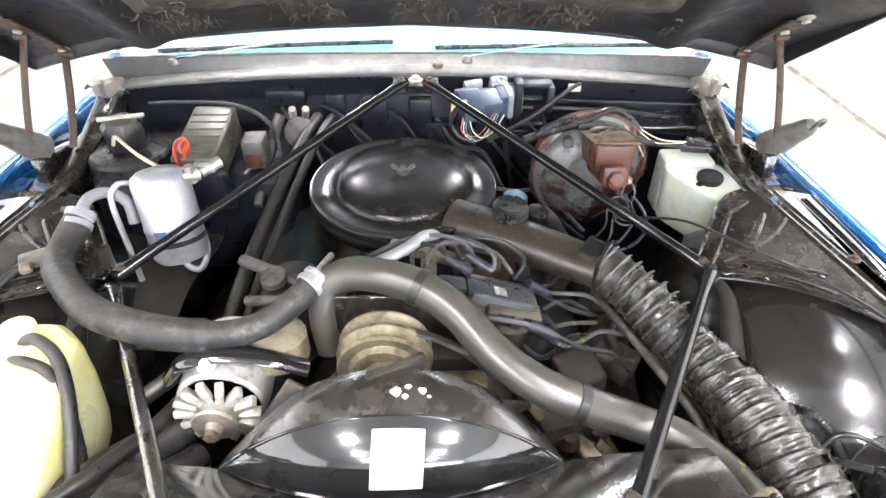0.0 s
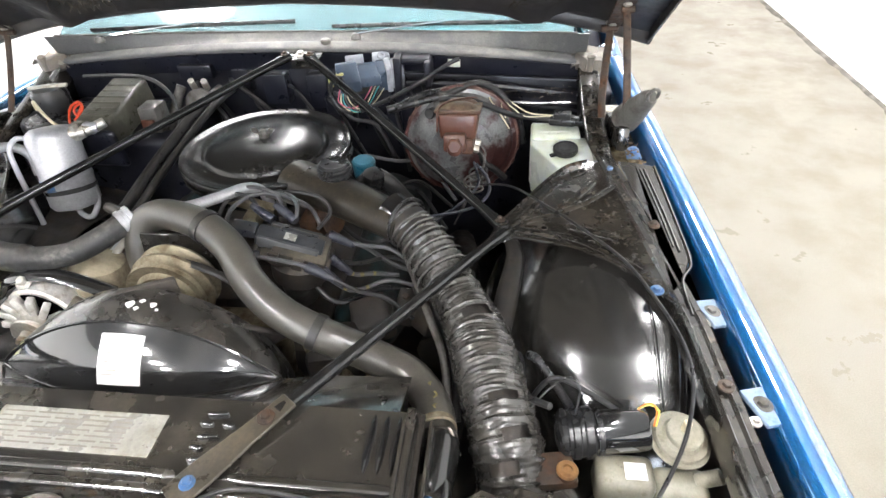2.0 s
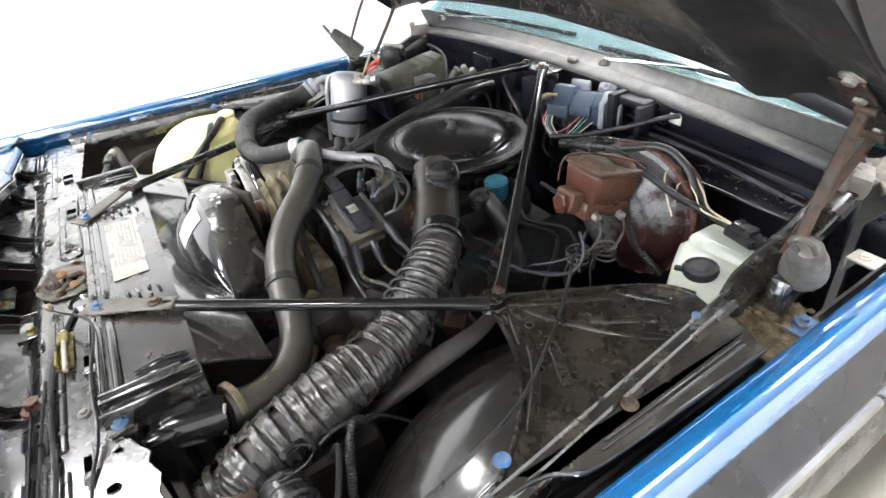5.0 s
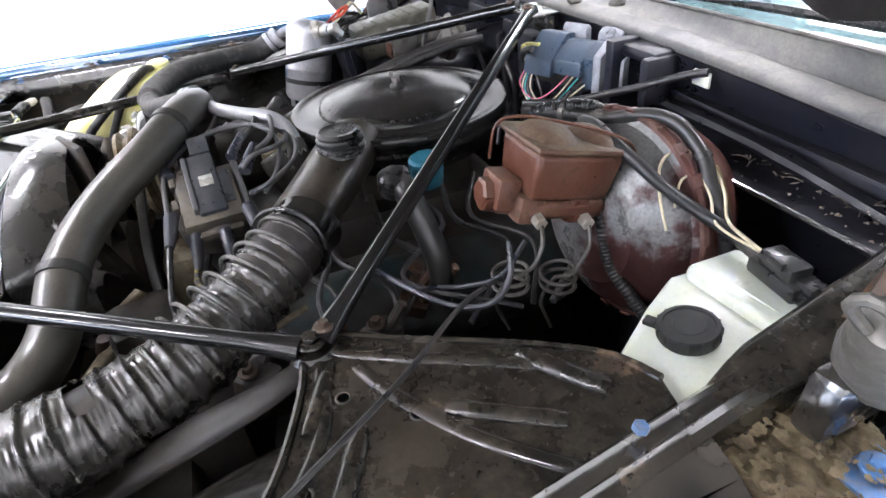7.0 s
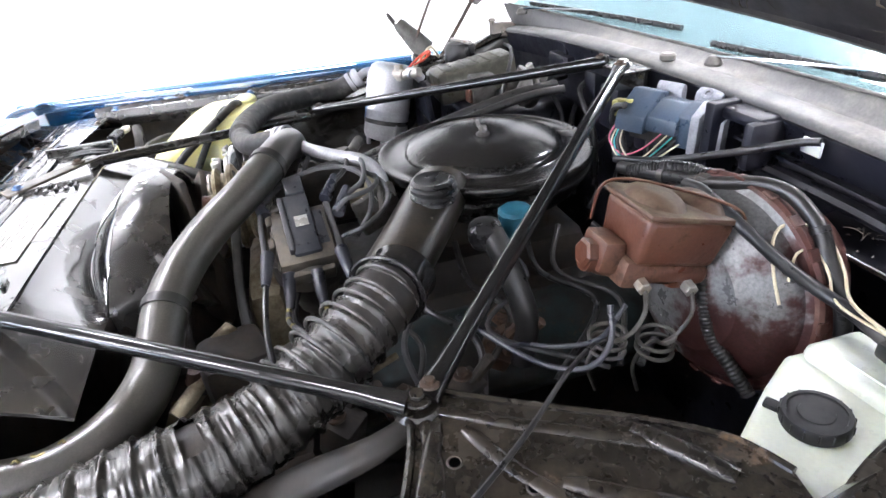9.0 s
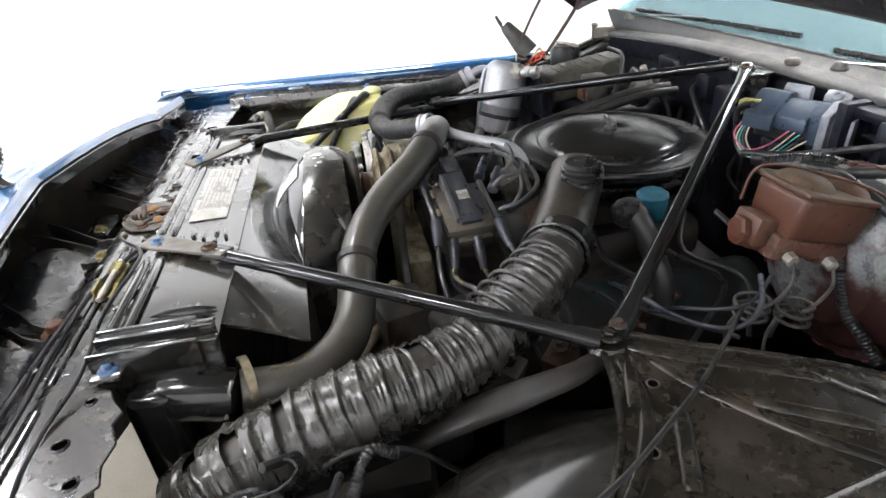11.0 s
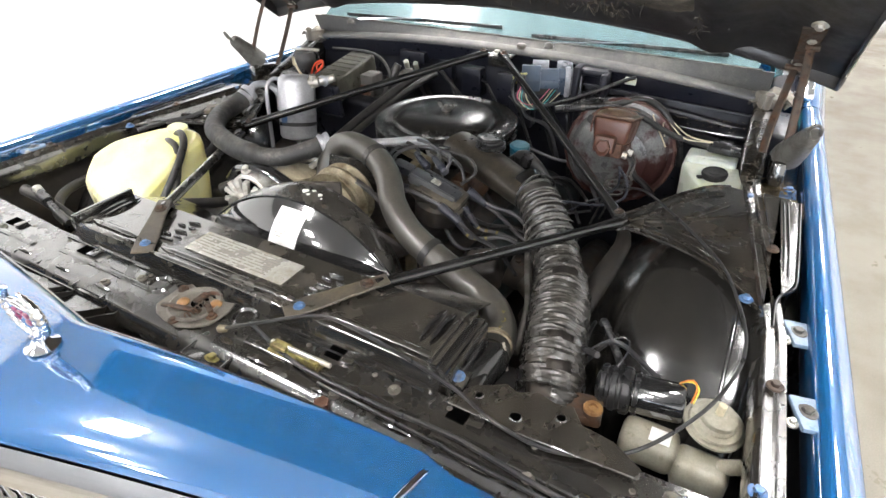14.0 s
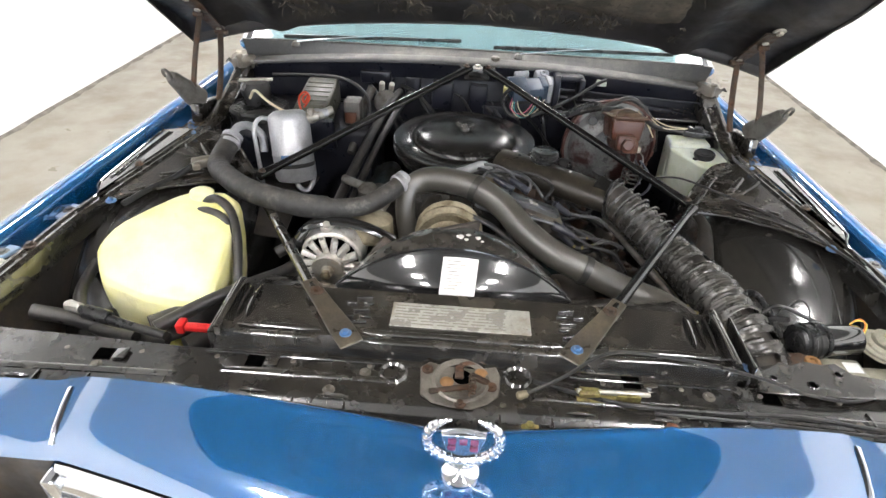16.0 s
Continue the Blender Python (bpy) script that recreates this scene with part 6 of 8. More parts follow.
part("clamp", lathe([(0.0225, -0.014), (0.026, -0.012), (0.026, -0.004), (0.0235, -0.003), (0.0235, 0.003), (0.026, 0.004), (0.026, 0.012), (0.0225, 0.014)], (-0.155, 0.738, 0.960), (0.6, 0.75, 0.2), 24, caps=False), M_ALU, ah, "crimped aluminium collar")
part("clamp", lathe([(0.0225, -0.018), (0.027, -0.016), (0.027, -0.006), (0.024, -0.004), (0.024, 0.004), (0.027, 0.006), (0.027, 0.016), (0.0225, 0.018)], (-0.637, 0.945, 0.942), (0.05, 0.8, 0.4), 24, caps=False), M_ALU, ah, "crimped aluminium collar")
part("metal_tube", tube([(-0.637, 0.95, 0.945), (-0.632, 0.985, 0.962), (-0.612, 1.02, 0.955), (-0.585, 1.03, 0.925), (-0.58, 1.02, 0.88)], 0.011, 12), M_ALU, ah)

# accumulator
ak = thing("accumulator", (-0.50, 1.03, 0.83), "silver aluminium air conditioning accumulator can", "accumulator")
axis = V(-0.018, 0.045, 0.17).normalized()
base = V(-0.484, 0.983, 0.812)
part("can", lathe([(0.030, 0), (0.050, 0.006), (0.056, 0.016), (0.056, 0.075), (0.0575, 0.077), (0.0575, 0.081), (0.056, 0.083), (0.056, 0.172), (0.052, 0.186), (0.040, 0.195), (0.0, 0.198)], base, axis, 40), M_ALU, ak)
part("band", lathe([(0.0565, 0), (0.0575, 0.001), (0.0575, 0.010), (0.0565, 0.011)], base + axis * 0.045, axis, 40, caps=False), M_CAP, ak, "black rubber band")
part("sticker", surf(lambda u, v: base + axis * (0.055 + 0.028 * v) + 0.0572 * (frame_to(axis).to_3x3() @ V(math.cos(0.9 + 0.45 * u), math.sin(0.9 + 0.45 * u), 0)), 6, 2, 0.0004), M_BLUEB, ak, "small blue sticker")
part("fitting", join(rod((-0.455, 1.03, 0.985), (-0.425, 1.045, 0.985), 0.014, 12), rod((-0.44, 1.035, 0.97), (-0.44, 1.035, 1.008), 0.011, 6), rod((-0.425, 1.045, 0.985), (-0.39, 1.075, 0.995), 0.012, 12)), M_ZINC, ak, "zinc plated line fitting")
part("line", tube([(-0.545, 1.02, 0.975), (-0.572, 1.005, 0.985), (-0.585, 0.985, 0.965), (-0.582, 0.972, 0.92), (-0.575, 0.96, 0.85), (-0.57, 0.95, 0.78)], 0.006, 10), M_ALU, ak)
part("line", tube([(-0.487, 0.99, 0.84), (-0.478, 0.975, 0.80), (-0.452, 0.975, 0.79), (-0.437, 0.995, 0.82), (-0.44, 1.01, 0.86)], 0.007, 10), M_ALU, ak)

# body braces over the engine
def brace_bar(a, b, side_label):
    a, b = V(*a), V(*b)
    d = (b - a).normalized()
    n = (b - a).length
    th = thing("cross_brace", a, side_label, "brace bar", "body braces over the engine")
    part("bar", tube([a, a + d * 0.035, a + d * 0.07, a + d * (n / 2), b - d * 0.07, b - d * 0.035, b], lambda r, t, an: 0.0105 * (1 + 0.5 * abs(math.cos(an)) * (max(0, 1 - r / 0.06) + max(0, 1 - (t - r) / 0.06))), 14, 0.01, flat=1.0), M_LID, th, "black painted round bar with flattened ends")
    for p in (a + d * 0.012, b - d * 0.012):
        part("bolt", bolt_mesh(p + V(0, 0, 0.009), 0.0062, 0.005), M_HINGE, th)
    return th


brace_bar((0.557, 0.832, 0.900), (0.035, 1.352, 1.050), "black painted brace bar from tower to cowl")
brace_bar((-0.528, 0.824, 0.906), (-0.015, 1.352, 1.050), "black painted brace bar from tower to cowl")
for s, e in ((1, (0.557, 0.815, 0.900)), (-1, (-0.528, 0.80, 0.893))):
    th = thing("front_brace", (s * 0.19, 0.25, 0.93), "scuffed brace bar from tower to radiator support", "brace bar", "body braces over the engine")
    near = V(s * 0.268, 0.352, 0.941)
    part("bar", tube([e, V(*e).lerp(near, 0.06), V(*e).lerp(near, 0.5), V(*e).lerp(near, 0.94), near], lambda r, t, an: 0.0105 * (1 + 0.4 * abs(math.cos(an)) * max(0, 1 - r / 0.06)), 14, 0.01), M_LID if s > 0 else M_INNER, th)
    d = (near - V(s * 0.182, 0.238, 0.930)).normalized()
    rot = d.to_track_quat("Y", "Z").to_matrix().to_4x4()
    part("foot_plate", plate([(-0.020, -0.012), (0.020, -0.012), (0.021, 0.03), (0.016, 0.10), (0.014, 0.165), (-0.014, 0.165), (-0.016, 0.10), (-0.021, 0.03)], 0.005, at=Matrix.Translation((s * 0.182, 0.238, 0.938)) @ rot), M_FOOT, th, "worn flat foot plate")
    part("bolt", bolt_mesh((s * 0.190, 0.250, 0.938), 0.006, 0.005), M_BLUEB, th)
    part("bolt", bolt_mesh((s * 0.258, 0.340, 0.949), 0.007, 0.005), M_HINGE, th)
ap = thing("brace_bracket", (0.01, 1.37, 1.03), "small black bracket joining the braces at the cowl", "bracket")
part("plate", join(box(-0.045, 0.065, 1.340, 1.395, 1.040, 1.046, 0.002), box(-0.03, 0.05, 1.39, 1.398, 1.0, 1.046, 0.002)), M_INNER, ap)
part("bolt", bolt_mesh((0.01, 1.37, 1.046), 0.010, 0.008), M_ZINC, ap)
for s in (-1, 1):
    lo = thing("tower_brace", (s * 0.56, 0.82, 0.70), "lower black frame brace beneath the tower plate", "brace bar")
    part("bar", sided(tube([(0.566, 0.818, 0.886), (0.580, 0.775, 0.878), (0.566, 0.690, 0.842), (0.535, 0.545, 0.768), (0.507, 0.415, 0.702), (0.49, 0.335, 0.66)], lambda r, t, an: 0.013 + 0.008 * min(1, r / 0.12), 16, step=0.02, flat=0.5), s), M_BRACE, lo, "scuffed black channel bar")
    part("joint", sided(join(lathe([(0.024, 0), (0.026, 0.004), (0.020, 0.012)], (0.557, 0.825, 0.886)), bolt_mesh((0.557, 0.825, 0.905), 0.009, 0.006)), s), M_TOWER, lo)

# ---- brakes ----
bo = thing("brake_booster", (0.455, 1.33, 0.76), "round rusty brake booster with grey worn patches", "brake booster")
bx = V(0.432, 1.350, 0.850)
bax = (0.10, -0.985, 0.06)
part("rear_shell", lathe([(0.10, -0.03), (0.120, 0.0), (0.130, 0.02), (0.134, 0.06), (0.142, 0.072), (0.142, 0.080)], bx, bax, 64), M_BOOSTR, bo, "maroon rusted rear shell")
part("stamp_patch", surf(lambda u, v: bx + frame_to(bax).to_3x3() @ V(0.1365 * math.cos(0.35 + 0.45 * u), 0.1365 * math.sin(0.35 + 0.45 * u), 0.03 + 0.03 * v), 6, 2, 0.0008), M_GOLD, bo, "gold plated patch")
part("front_shell", lathe([(0.145, 0.080), (0.143, 0.086), (0.132, 0.090), (0.128, 0.102), (0.115, 0.118), (0.089, 0.128), (0.081, 0.138), (0.056, 0.142), (0.045, 0.150), (0.0, 0.152)], bx, bax, 64, caps=False), M_BOOST, bo, "flaking grey and maroon front shell")
part("rim", lathe([(0.145, 0.074), (0.149, 0.077), (0.150, 0.083), (0.147, 0.088), (0.142, 0.089)], bx, bax, 64, caps=False), M_BOOSTR, bo)
_bf = Matrix.Translation(bx) @ frame_to(bax)
for k in range(22):
    a = 2 * math.pi * k / 22
    b = box(-0.008, 0.008, -0.0022, 0.0022, 0.074, 0.0905, 0.0015, 1)
    bmesh.ops.transform(b, matrix=_bf @ Matrix.Rotation(a, 4, "Z") @ Matrix.Translation((0, 0.1485, 0)), verts=b.verts)
    part("crimp", b, M_BOOSTR, bo)
part("check_valve", rod((0.375, 1.27, 0.94), (0.365, 1.215, 0.955), 0.013, 12), M_CAP, bo)

mc = thing("master_cylinder", (0.455, 1.16, 0.90), "rust-brown iron brake master cylinder with bail lid", "master cylinder")
PIV = Matrix.Translation((0.443, 1.165, 0.950)) @ Matrix.Diagonal((0.95, 0.93, 0.93, 1)) @ Matrix.Rotation(radians(-15), 4, "X") @ Matrix.Translation((-0.443, -1.16, -0.965))


def tipped(bm):
    bmesh.ops.transform(bm, matrix=PIV, verts=bm.verts)
    return bm


bm = box(0.393, 0.495, 1.094, 1.226, 0.940, 1.008, 0.011, 3)
for v in bm.verts:
    k = 1 - 0.16 * (1.008 - v.co.z) / 0.068
    v.co.x = 0.444 + (v.co.x - 0.444) * k
    v.co.y = 1.16 + (v.co.y - 1.16) * (0.4 + 0.6 * k)
part("reservoir", tipped(bm), M_RUST, mc, "rusty cast iron reservoir")
part("lid", tipped(join(box(0.388, 0.500, 1.088, 1.232, 1.007, 1.016, 0.004), surf(lambda u, v: V(0.444 + 0.046 * v * math.cos(6.2832 * u), 1.130 + 0.036 * v * math.sin(6.2832 * u), 1.0155 + 0.015 * (1 - v ** 4)), 28, 8), surf(lambda u, v: V(0.446 + 0.043 * v * math.cos(6.2832 * u), 1.198 + 0.026 * v * math.sin(6.2832 * u), 1.0155 + 0.013 * (1 - v ** 4)), 28, 8))), M_RUSTLID, mc, "dished dusty rusted lid")
part("bore", tipped(join(lathe([(0.010, 0), (0.017, 0.002), (0.019, 0.010), (0.018, 0.014), (0.022, 0.026), (0.025, 0.05), (0.026, 0.19)], (0.440, 1.055, 0.928), (0, 1, 0), 24), box(0.43, 0.483, 1.092, 1.13, 0.905, 0.945, 0.008), box(0.43, 0.483, 1.165, 1.20, 0.905, 0.945, 0.008))), M_RUST, mc)
part("nose_boss", tipped(join(box(0.412, 0.466, 1.066, 1.10, 0.917, 0.962, 0.007, 2), lathe([(0.017, 0), (0.019, 0.002), (0.019, 0.014), (0.015, 0.017)], (0.440, 1.068, 0.936), (0, -1, 0), 6), box(0.452, 0.484, 1.10, 1.225, 0.912, 0.940, 0.010, 3))), M_RUST, mc)
part("bail_wire", tipped(tube([(0.396, 1.082, 0.965), (0.398, 1.082, 1.012), (0.412, 1.108, 1.029), (0.443, 1.16, 1.031), (0.475, 1.21, 1.028), (0.487, 1.238, 1.014), (0.488, 1.238, 0.975)], 0.0022, 8)), M_RUST, mc)
part("flange", tipped(box(0.388, 0.50, 1.232, 1.245, 0.87, 0.955, 0.012)), M_RUST, mc)
COILS = (((0.478, 1.118, 0.918), (0.482, 1.078, 0.858)), ((0.478, 1.184, 0.898), (0.490, 1.142, 0.842)))
for (fx, fy, fz), (cx, cy, cz) in COILS:
    part("fitting", join(rod((fx - 0.01, fy, fz), (fx + 0.016, fy - 0.002, fz - 0.004), 0.009, 6)), M_ZINC, mc)
    line = [V(fx + 0.012, fy, fz - 0.004), V(fx + 0.028, fy - 0.008, fz - 0.025), V(fx + 0.024, fy - 0.02, fz - 0.055)]
    line += [V(cx + 0.022 * math.cos(0.6 * k - 0.3), cy + 0.022 * math.sin(0.6 * k - 0.3), cz - 0.0013 * k) for k in range(27)]
    line += [V(cx - 0.025, cy - 0.01, cz - 0.07), V(cx - 0.05, cy + 0.02, cz - 0.15)]
    part("brake_line", tube(line, 0.0028, 8, 0.006), M_HORN, mc, "coiled steel brake line")

# washer reservoir beside the booster
wr = thing("washer_bottle", (0.67, 1.16, 0.78), "milky white plastic fluid bottle with black cap", "fluid bottle")


def bottle_block(poly, z0, z1, taper, bevel):
    bm = plate(poly, z1 - z0, 0, at=Matrix.Translation((0, 0, z1)))
    cx, cy = sum(p[0] for p in poly) / len(poly), sum(p[1] for p in poly) / len(poly)
    for v in bm.verts:
        k = 1 - taper if v.co.z < (z0 + z1) / 2 else 1
        v.co.x, v.co.y = cx + (v.co.x - cx) * k, cy + (v.co.y - cy) * k
    bmesh.ops.bevel(bm, geom=bm.edges[:], offset=bevel, segments=3, affect="EDGES", profile=0.6)
    return bm


low_block = bottle_block([(0.616, 1.235), (0.614, 1.205), (0.642, 1.155), (0.688, 1.082), (0.735, 1.066), (0.764, 1.09), (0.770, 1.13), (0.755, 1.235)], 0.745, 0.888, 0.10, 0.011)
for v in low_block.verts:
    if v.co.z > 0.85:
        v.co.z -= 0.12 * max(0, 1.14 - v.co.y)
part("bottle", join(low_block, bottle_block([(0.618, 1.292), (0.616, 1.226), (0.628, 1.214), (0.740, 1.222), (0.738, 1.292)], 0.750, 0.899, 0.06, 0.010)), M_PLASTIC, wr, sharp=60)
CAPP, CAPA = V(0.698, 1.158, 0.880), V(-0.05, -0.06, 1).normalized()
part("cap", lathe([(0.021, 0), (0.022, 0.006), (0.0275, 0.007), (0.0290, 0.010), (0.0290, 0.020), (0.0275, 0.0222), (0.0240, 0.0222), (0.0234, 0.0205), (0.0150, 0.0205), (0.0144, 0.0216), (0.0, 0.0216)], CAPP, CAPA, 40), M_SCREWCAP, wr, "black screw cap with moulded lettering ring")
part("cap_lug", box(0.660, 0.678, 1.134, 1.146, 0.886, 0.892, 0.002, turn=(0, 0, 30)), M_SCREWCAP, wr)
for k in range(16):
    a = 2 * math.pi * k / 16
    p = CAPP + frame_to(CAPA).to_3x3() @ V(0.0288 * math.cos(a), 0.0288 * math.sin(a), 0.012)
    part("cap_rib", rod(p, p + CAPA * 0.009, 0.0012, 6, 0.0004), M_SCREWCAP, wr)
part("seam", tube([(0.626, 1.238, 0.8965), (0.645, 1.236, 0.8985), (0.70, 1.240, 0.8985), (0.732, 1.244, 0.8965)], 0.0018, 6), M_PLASTIC, wr)
cn = thing("level_connector", (0.665, 1.262, 0.925), "black plastic connector plugged into the bottle", "connector")
part("body", join(box(0.662, 0.726, 1.252, 1.284, 0.906, 0.924, 0.004, turn=(0, 0, -8)), box(0.672, 0.715, 1.255, 1.280, 0.920, 0.938, 0.003, turn=(0, 0, -8)), box(0.712, 0.738, 1.258, 1.278, 0.910, 0.928, 0.003, turn=(0, 0, -8))), M_CAP, cn)
part("latch_tab", box(0.684, 0.704, 1.252, 1.258, 0.932, 0.9405, 0.0015, turn=(0, 0, -8)), M_CAP, cn)
part("dust_cover", box(0.720, 0.756, 1.252, 1.286, 0.905, 0.921, 0.004, turn=(0, 0, -8)), M_CAP, cn)

# hoses round the booster
vh = thing("vacuum_hose", (0.47, 1.32, 0.92), "black rubber vacuum hose over the booster", "hose")
part("hose", tube([(0.26, 1.22, 0.962), (0.33, 1.245, 0.972), (0.402, 1.262, 0.984), (0.445, 1.278, 0.998), (0.471, 1.290, 1.002), (0.499, 1.300, 0.996), (0.534, 1.305, 0.971), (0.557, 1.300, 0.944), (0.585, 1.305, 0.90), (0.60, 1.31, 0.83)], 0.0095, 12), M_RUBBER, vh)
part("clamp", lathe([(0.0098, -0.005), (0.0112, -0.0045), (0.0112, 0.0045), (0.0098, 0.005)], (0.33, 1.245, 0.972), (0.95, 0.29, 0.12), 18, caps=False), M_HORN, vh, "worn steel band")
part("clamp", lathe([(0.0098, -0.004), (0.0110, -0.0035), (0.0110, 0.0035), (0.0098, 0.004)], (0.534, 1.305, 0.971), (0.6, 0.0, -0.75), 18, caps=False), M_CAP, vh)
vh2 = thing("wiring_loom", (0.55, 1.28, 0.90), "black wiring sheath running to the connector", "wiring")
part("sheath", tube([(0.39, 1.235, 0.984), (0.425, 1.232, 0.990), (0.472, 1.225, 0.986), (0.515, 1.236, 0.966), (0.545, 1.252, 0.945), (0.575, 1.272, 0.926), (0.615, 1.280, 0.918), (0.668, 1.272, 0.916)], 0.0075, 10), M_WIRE, vh2)
part("clip", box(0.380, 0.397, 1.250, 1.288, 0.972, 0.993, 0.003, turn=(0, 0, 25)), M_HORN, vh2, "grey metal clip")
part("wire", tube([(0.67, 1.265, 0.930), (0.612, 1.278, 0.930), (0.575, 1.305, 0.940), (0.547, 1.312, 0.958), (0.525, 1.298, 0.974), (0.511, 1.278, 0.972), (0.522, 1.255, 0.963), (0.545, 1.242, 0.934), (0.563, 1.240, 0.905)], 0.0019, 8), M_BEIGE, vh2, "cream coloured wire loop")
part("wire", tube([(0.665, 1.266, 0.928), (0.602, 1.272, 0.924), (0.570, 1.290, 0.938), (0.546, 1.290, 0.956), (0.541, 1.272, 0.952), (0.553, 1.256, 0.926)], 0.0016, 8), M_BEIGE, vh2)
cv = thing("corrugated_sleeve", (0.50, 1.26, 0.86), "black split corrugated wiring sleeve", "wiring")
part("sleeve", tube([(0.405, 1.245, 0.984), (0.432, 1.232, 0.958), (0.455, 1.220, 0.924), (0.480, 1.210, 0.880), (0.50, 1.215, 0.824), (0.530, 1.225, 0.794), (0.555, 1.24, 0.76)], lambda r, t, a: 0.0085 + 0.0010 * math.cos(2 * math.pi * r / 0.0055), 14, 0.0014), M_RUBBER, cv, sharp=80)
sl = thing("corrugated_sleeve", (0.34, 1.25, 0.99), "short black split corrugated wiring sleeve", "wiring")
part("sleeve", tube([(0.28, 1.225, 0.963), (0.32, 1.245, 0.979), (0.360, 1.262, 0.988), (0.388, 1.270, 0.987)], lambda r, t, a: 0.0095 + 0.0012 * math.cos(2 * math.pi * r / 0.005), 12, 0.0013), M_CAP, sl, sharp=80)
cb = thing("speedometer_cable", (0.36, 1.36, 1.0), "thin black cable rising to the cowl", "cable")
part("cable", tube([(0.18, 1.26, 0.94), (0.25, 1.30, 0.955), (0.33, 1.345, 0.985), (0.40, 1.39, 1.015), (0.425, 1.402, 1.022)], 0.0055, 10), M_WIRE, cb)
part("tag", box(0.395, 0.428, 1.402, 1.407, 1.000, 1.021, 0.002, turn=(0, 0, -4)), M_PLASTIC, cb, "pale plastic grommet tag")

# wiper motor
wm = thing("wiper_motor", (0.20, 1.36, 0.95), "blue-grey wiper motor with pale gear case", "wiper motor")
WE, WF, WO = V(0.93, 0.36, 0), V(0.36, -0.93, 0), V(0.10, 1.33, 0)


def motor_block(e0, e1, section, soft=0.003):
    """A block along the motor, drawn from a section of (forward, height)."""
    bm = strip(section, [(WO + WE * e, WF, V(0, 0, 1)) for e in (e0, e1)], True)
    bmesh.ops.recalc_face_normals(bm, faces=bm.faces)
    bmesh.ops.bevel(bm, geom=bm.edges[:], offset=soft, segments=2, affect="EDGES", profile=0.6)
    return bm


part("cover", join(motor_block(0.010, 0.066, [(-0.020, 1.030), (0.002, 1.033), (0.046, 0.999), (0.049, 0.972), (0.036, 0.972), (-0.020, 0.984)]),
                   motor_block(0.060, 0.120, [(-0.020, 1.022), (0.000, 1.023), (0.038, 1.001), (0.042, 0.978), (0.030, 0.978), (-0.020, 0.984)]),
                   motor_block(0.116, 0.138, [(-0.026, 1.026), (0.000, 1.026), (0.030, 1.008), (0.031, 0.958), (-0.026, 0.958)])), M_GREYBLUE, wm, "slate blue moulded plastic cover", sharp=40)
# Solid block, dark to stand in for the shaded space under the cover.
part("hollow", motor_block(0.020, 0.116, [(-0.018, 0.986), (0.022, 0.986), (0.018, 0.952), (-0.018, 0.952)], 0.002), M_DARK, wm, "solid dark block for the shade beneath the cover")
part("gear_case", join(motor_block(0.137, 0.152, [(-0.034, 1.030), (0.000, 1.030), (0.031, 1.012), (0.033, 0.952), (-0.034, 0.952)]),
                       motor_block(0.152, 0.186, [(-0.046, 1.022), (-0.004, 1.022), (0.020, 1.008), (0.022, 0.956), (-0.046, 0.956)]),
                       motor_block(0.040, 0.088, [(-0.034, 1.038), (-0.026, 1.044), (-0.018, 1.036), (-0.018, 0.975), (-0.034, 0.975)]),
                       motor_block(0.112, 0.158, [(-0.040, 1.026), (-0.030, 1.044), (-0.014, 1.036), (-0.012, 1.010), (-0.040, 1.010)], 0.006),
                       lathe([(0.010, 0), (0.011, 0.002), (0.009, 0.006), (0.005, 0.006), (0.004, 0.003)], WO + WE * 0.134 + WF * -0.018 + V(0, 0, 1.034), (0.25, -0.66, 0.70), 20)), M_GEARC, wm, "pale grey cast gear case", sharp=40)
part("bracket", join(box(0.255, 0.275, 1.36, 1.42, 0.92, 1.04, 0.004), box(0.27, 0.35, 1.375, 1.42, 1.015, 1.035, 0.008), box(0.335, 0.355, 1.36, 1.42, 0.96, 1.03, 0.008)), M_WALLBLK, wm, "black mounting bracket")
part("plug", join(box(0.094, 0.134, 1.308, 1.320, 1.004, 1.016, 0.003, turn=(0, -8, 14)), box(0.094, 0.106, 1.300, 1.312, 0.985, 1.012, 0.003, turn=(0, 0, 14))), M_YPLUG, wm, "yellow wiring plug")
_r = random.Random(21)
for k, mt in enumerate((M_PINK, M_BEIGE, M_TEALW, M_WIREGREY, M_BEIGE)):
    sag = 0.045 + 0.022 * _r.random()
    start, end = WO + WE * (0.010 + 0.004 * k) + WF * 0.040 + V(0, 0, 0.982), WO + WE * (0.098 + 0.007 * k) + WF * 0.034 + V(0, 0, 0.982 - 0.004 * k)
    part("wire", tube([start, start + V(-0.004 + 0.003 * k, -0.012, -sag * 0.6), start.lerp(end, 0.35) + V(0, -0.018, -sag), start.lerp(end, 0.7) + V(0, -0.014, -sag * 0.72), end], 0.0015, 6, 0.006), mt, wm)
part("loop", tube([(0.135, 1.30, 1.012), (0.105, 1.30, 1.0), (0.095, 1.305, 0.965), (0.115, 1.30, 0.93), (0.15, 1.29, 0.92)], 0.006, 8), M_WIRE, wm)

# oil filler and breather hose
of = thing("oil_filler", (0.225, 1.055, 0.86), "teal blue oil filler cup beside the air cleaner", "oil filler")
part("cup", lathe([(0.020, 0), (0.024, 0.006), (0.027, 0.03), (0.028, 0.046), (0.023, 0.050), (0.0, 0.050)], (0.224, 1.066, 0.862), (0.05, -0.05, 1), 10), M_CYAN, of)
bh = thing("breather_hose", (0.30, 1.02, 0.80), "black elbow and breather hose going down", "hose")
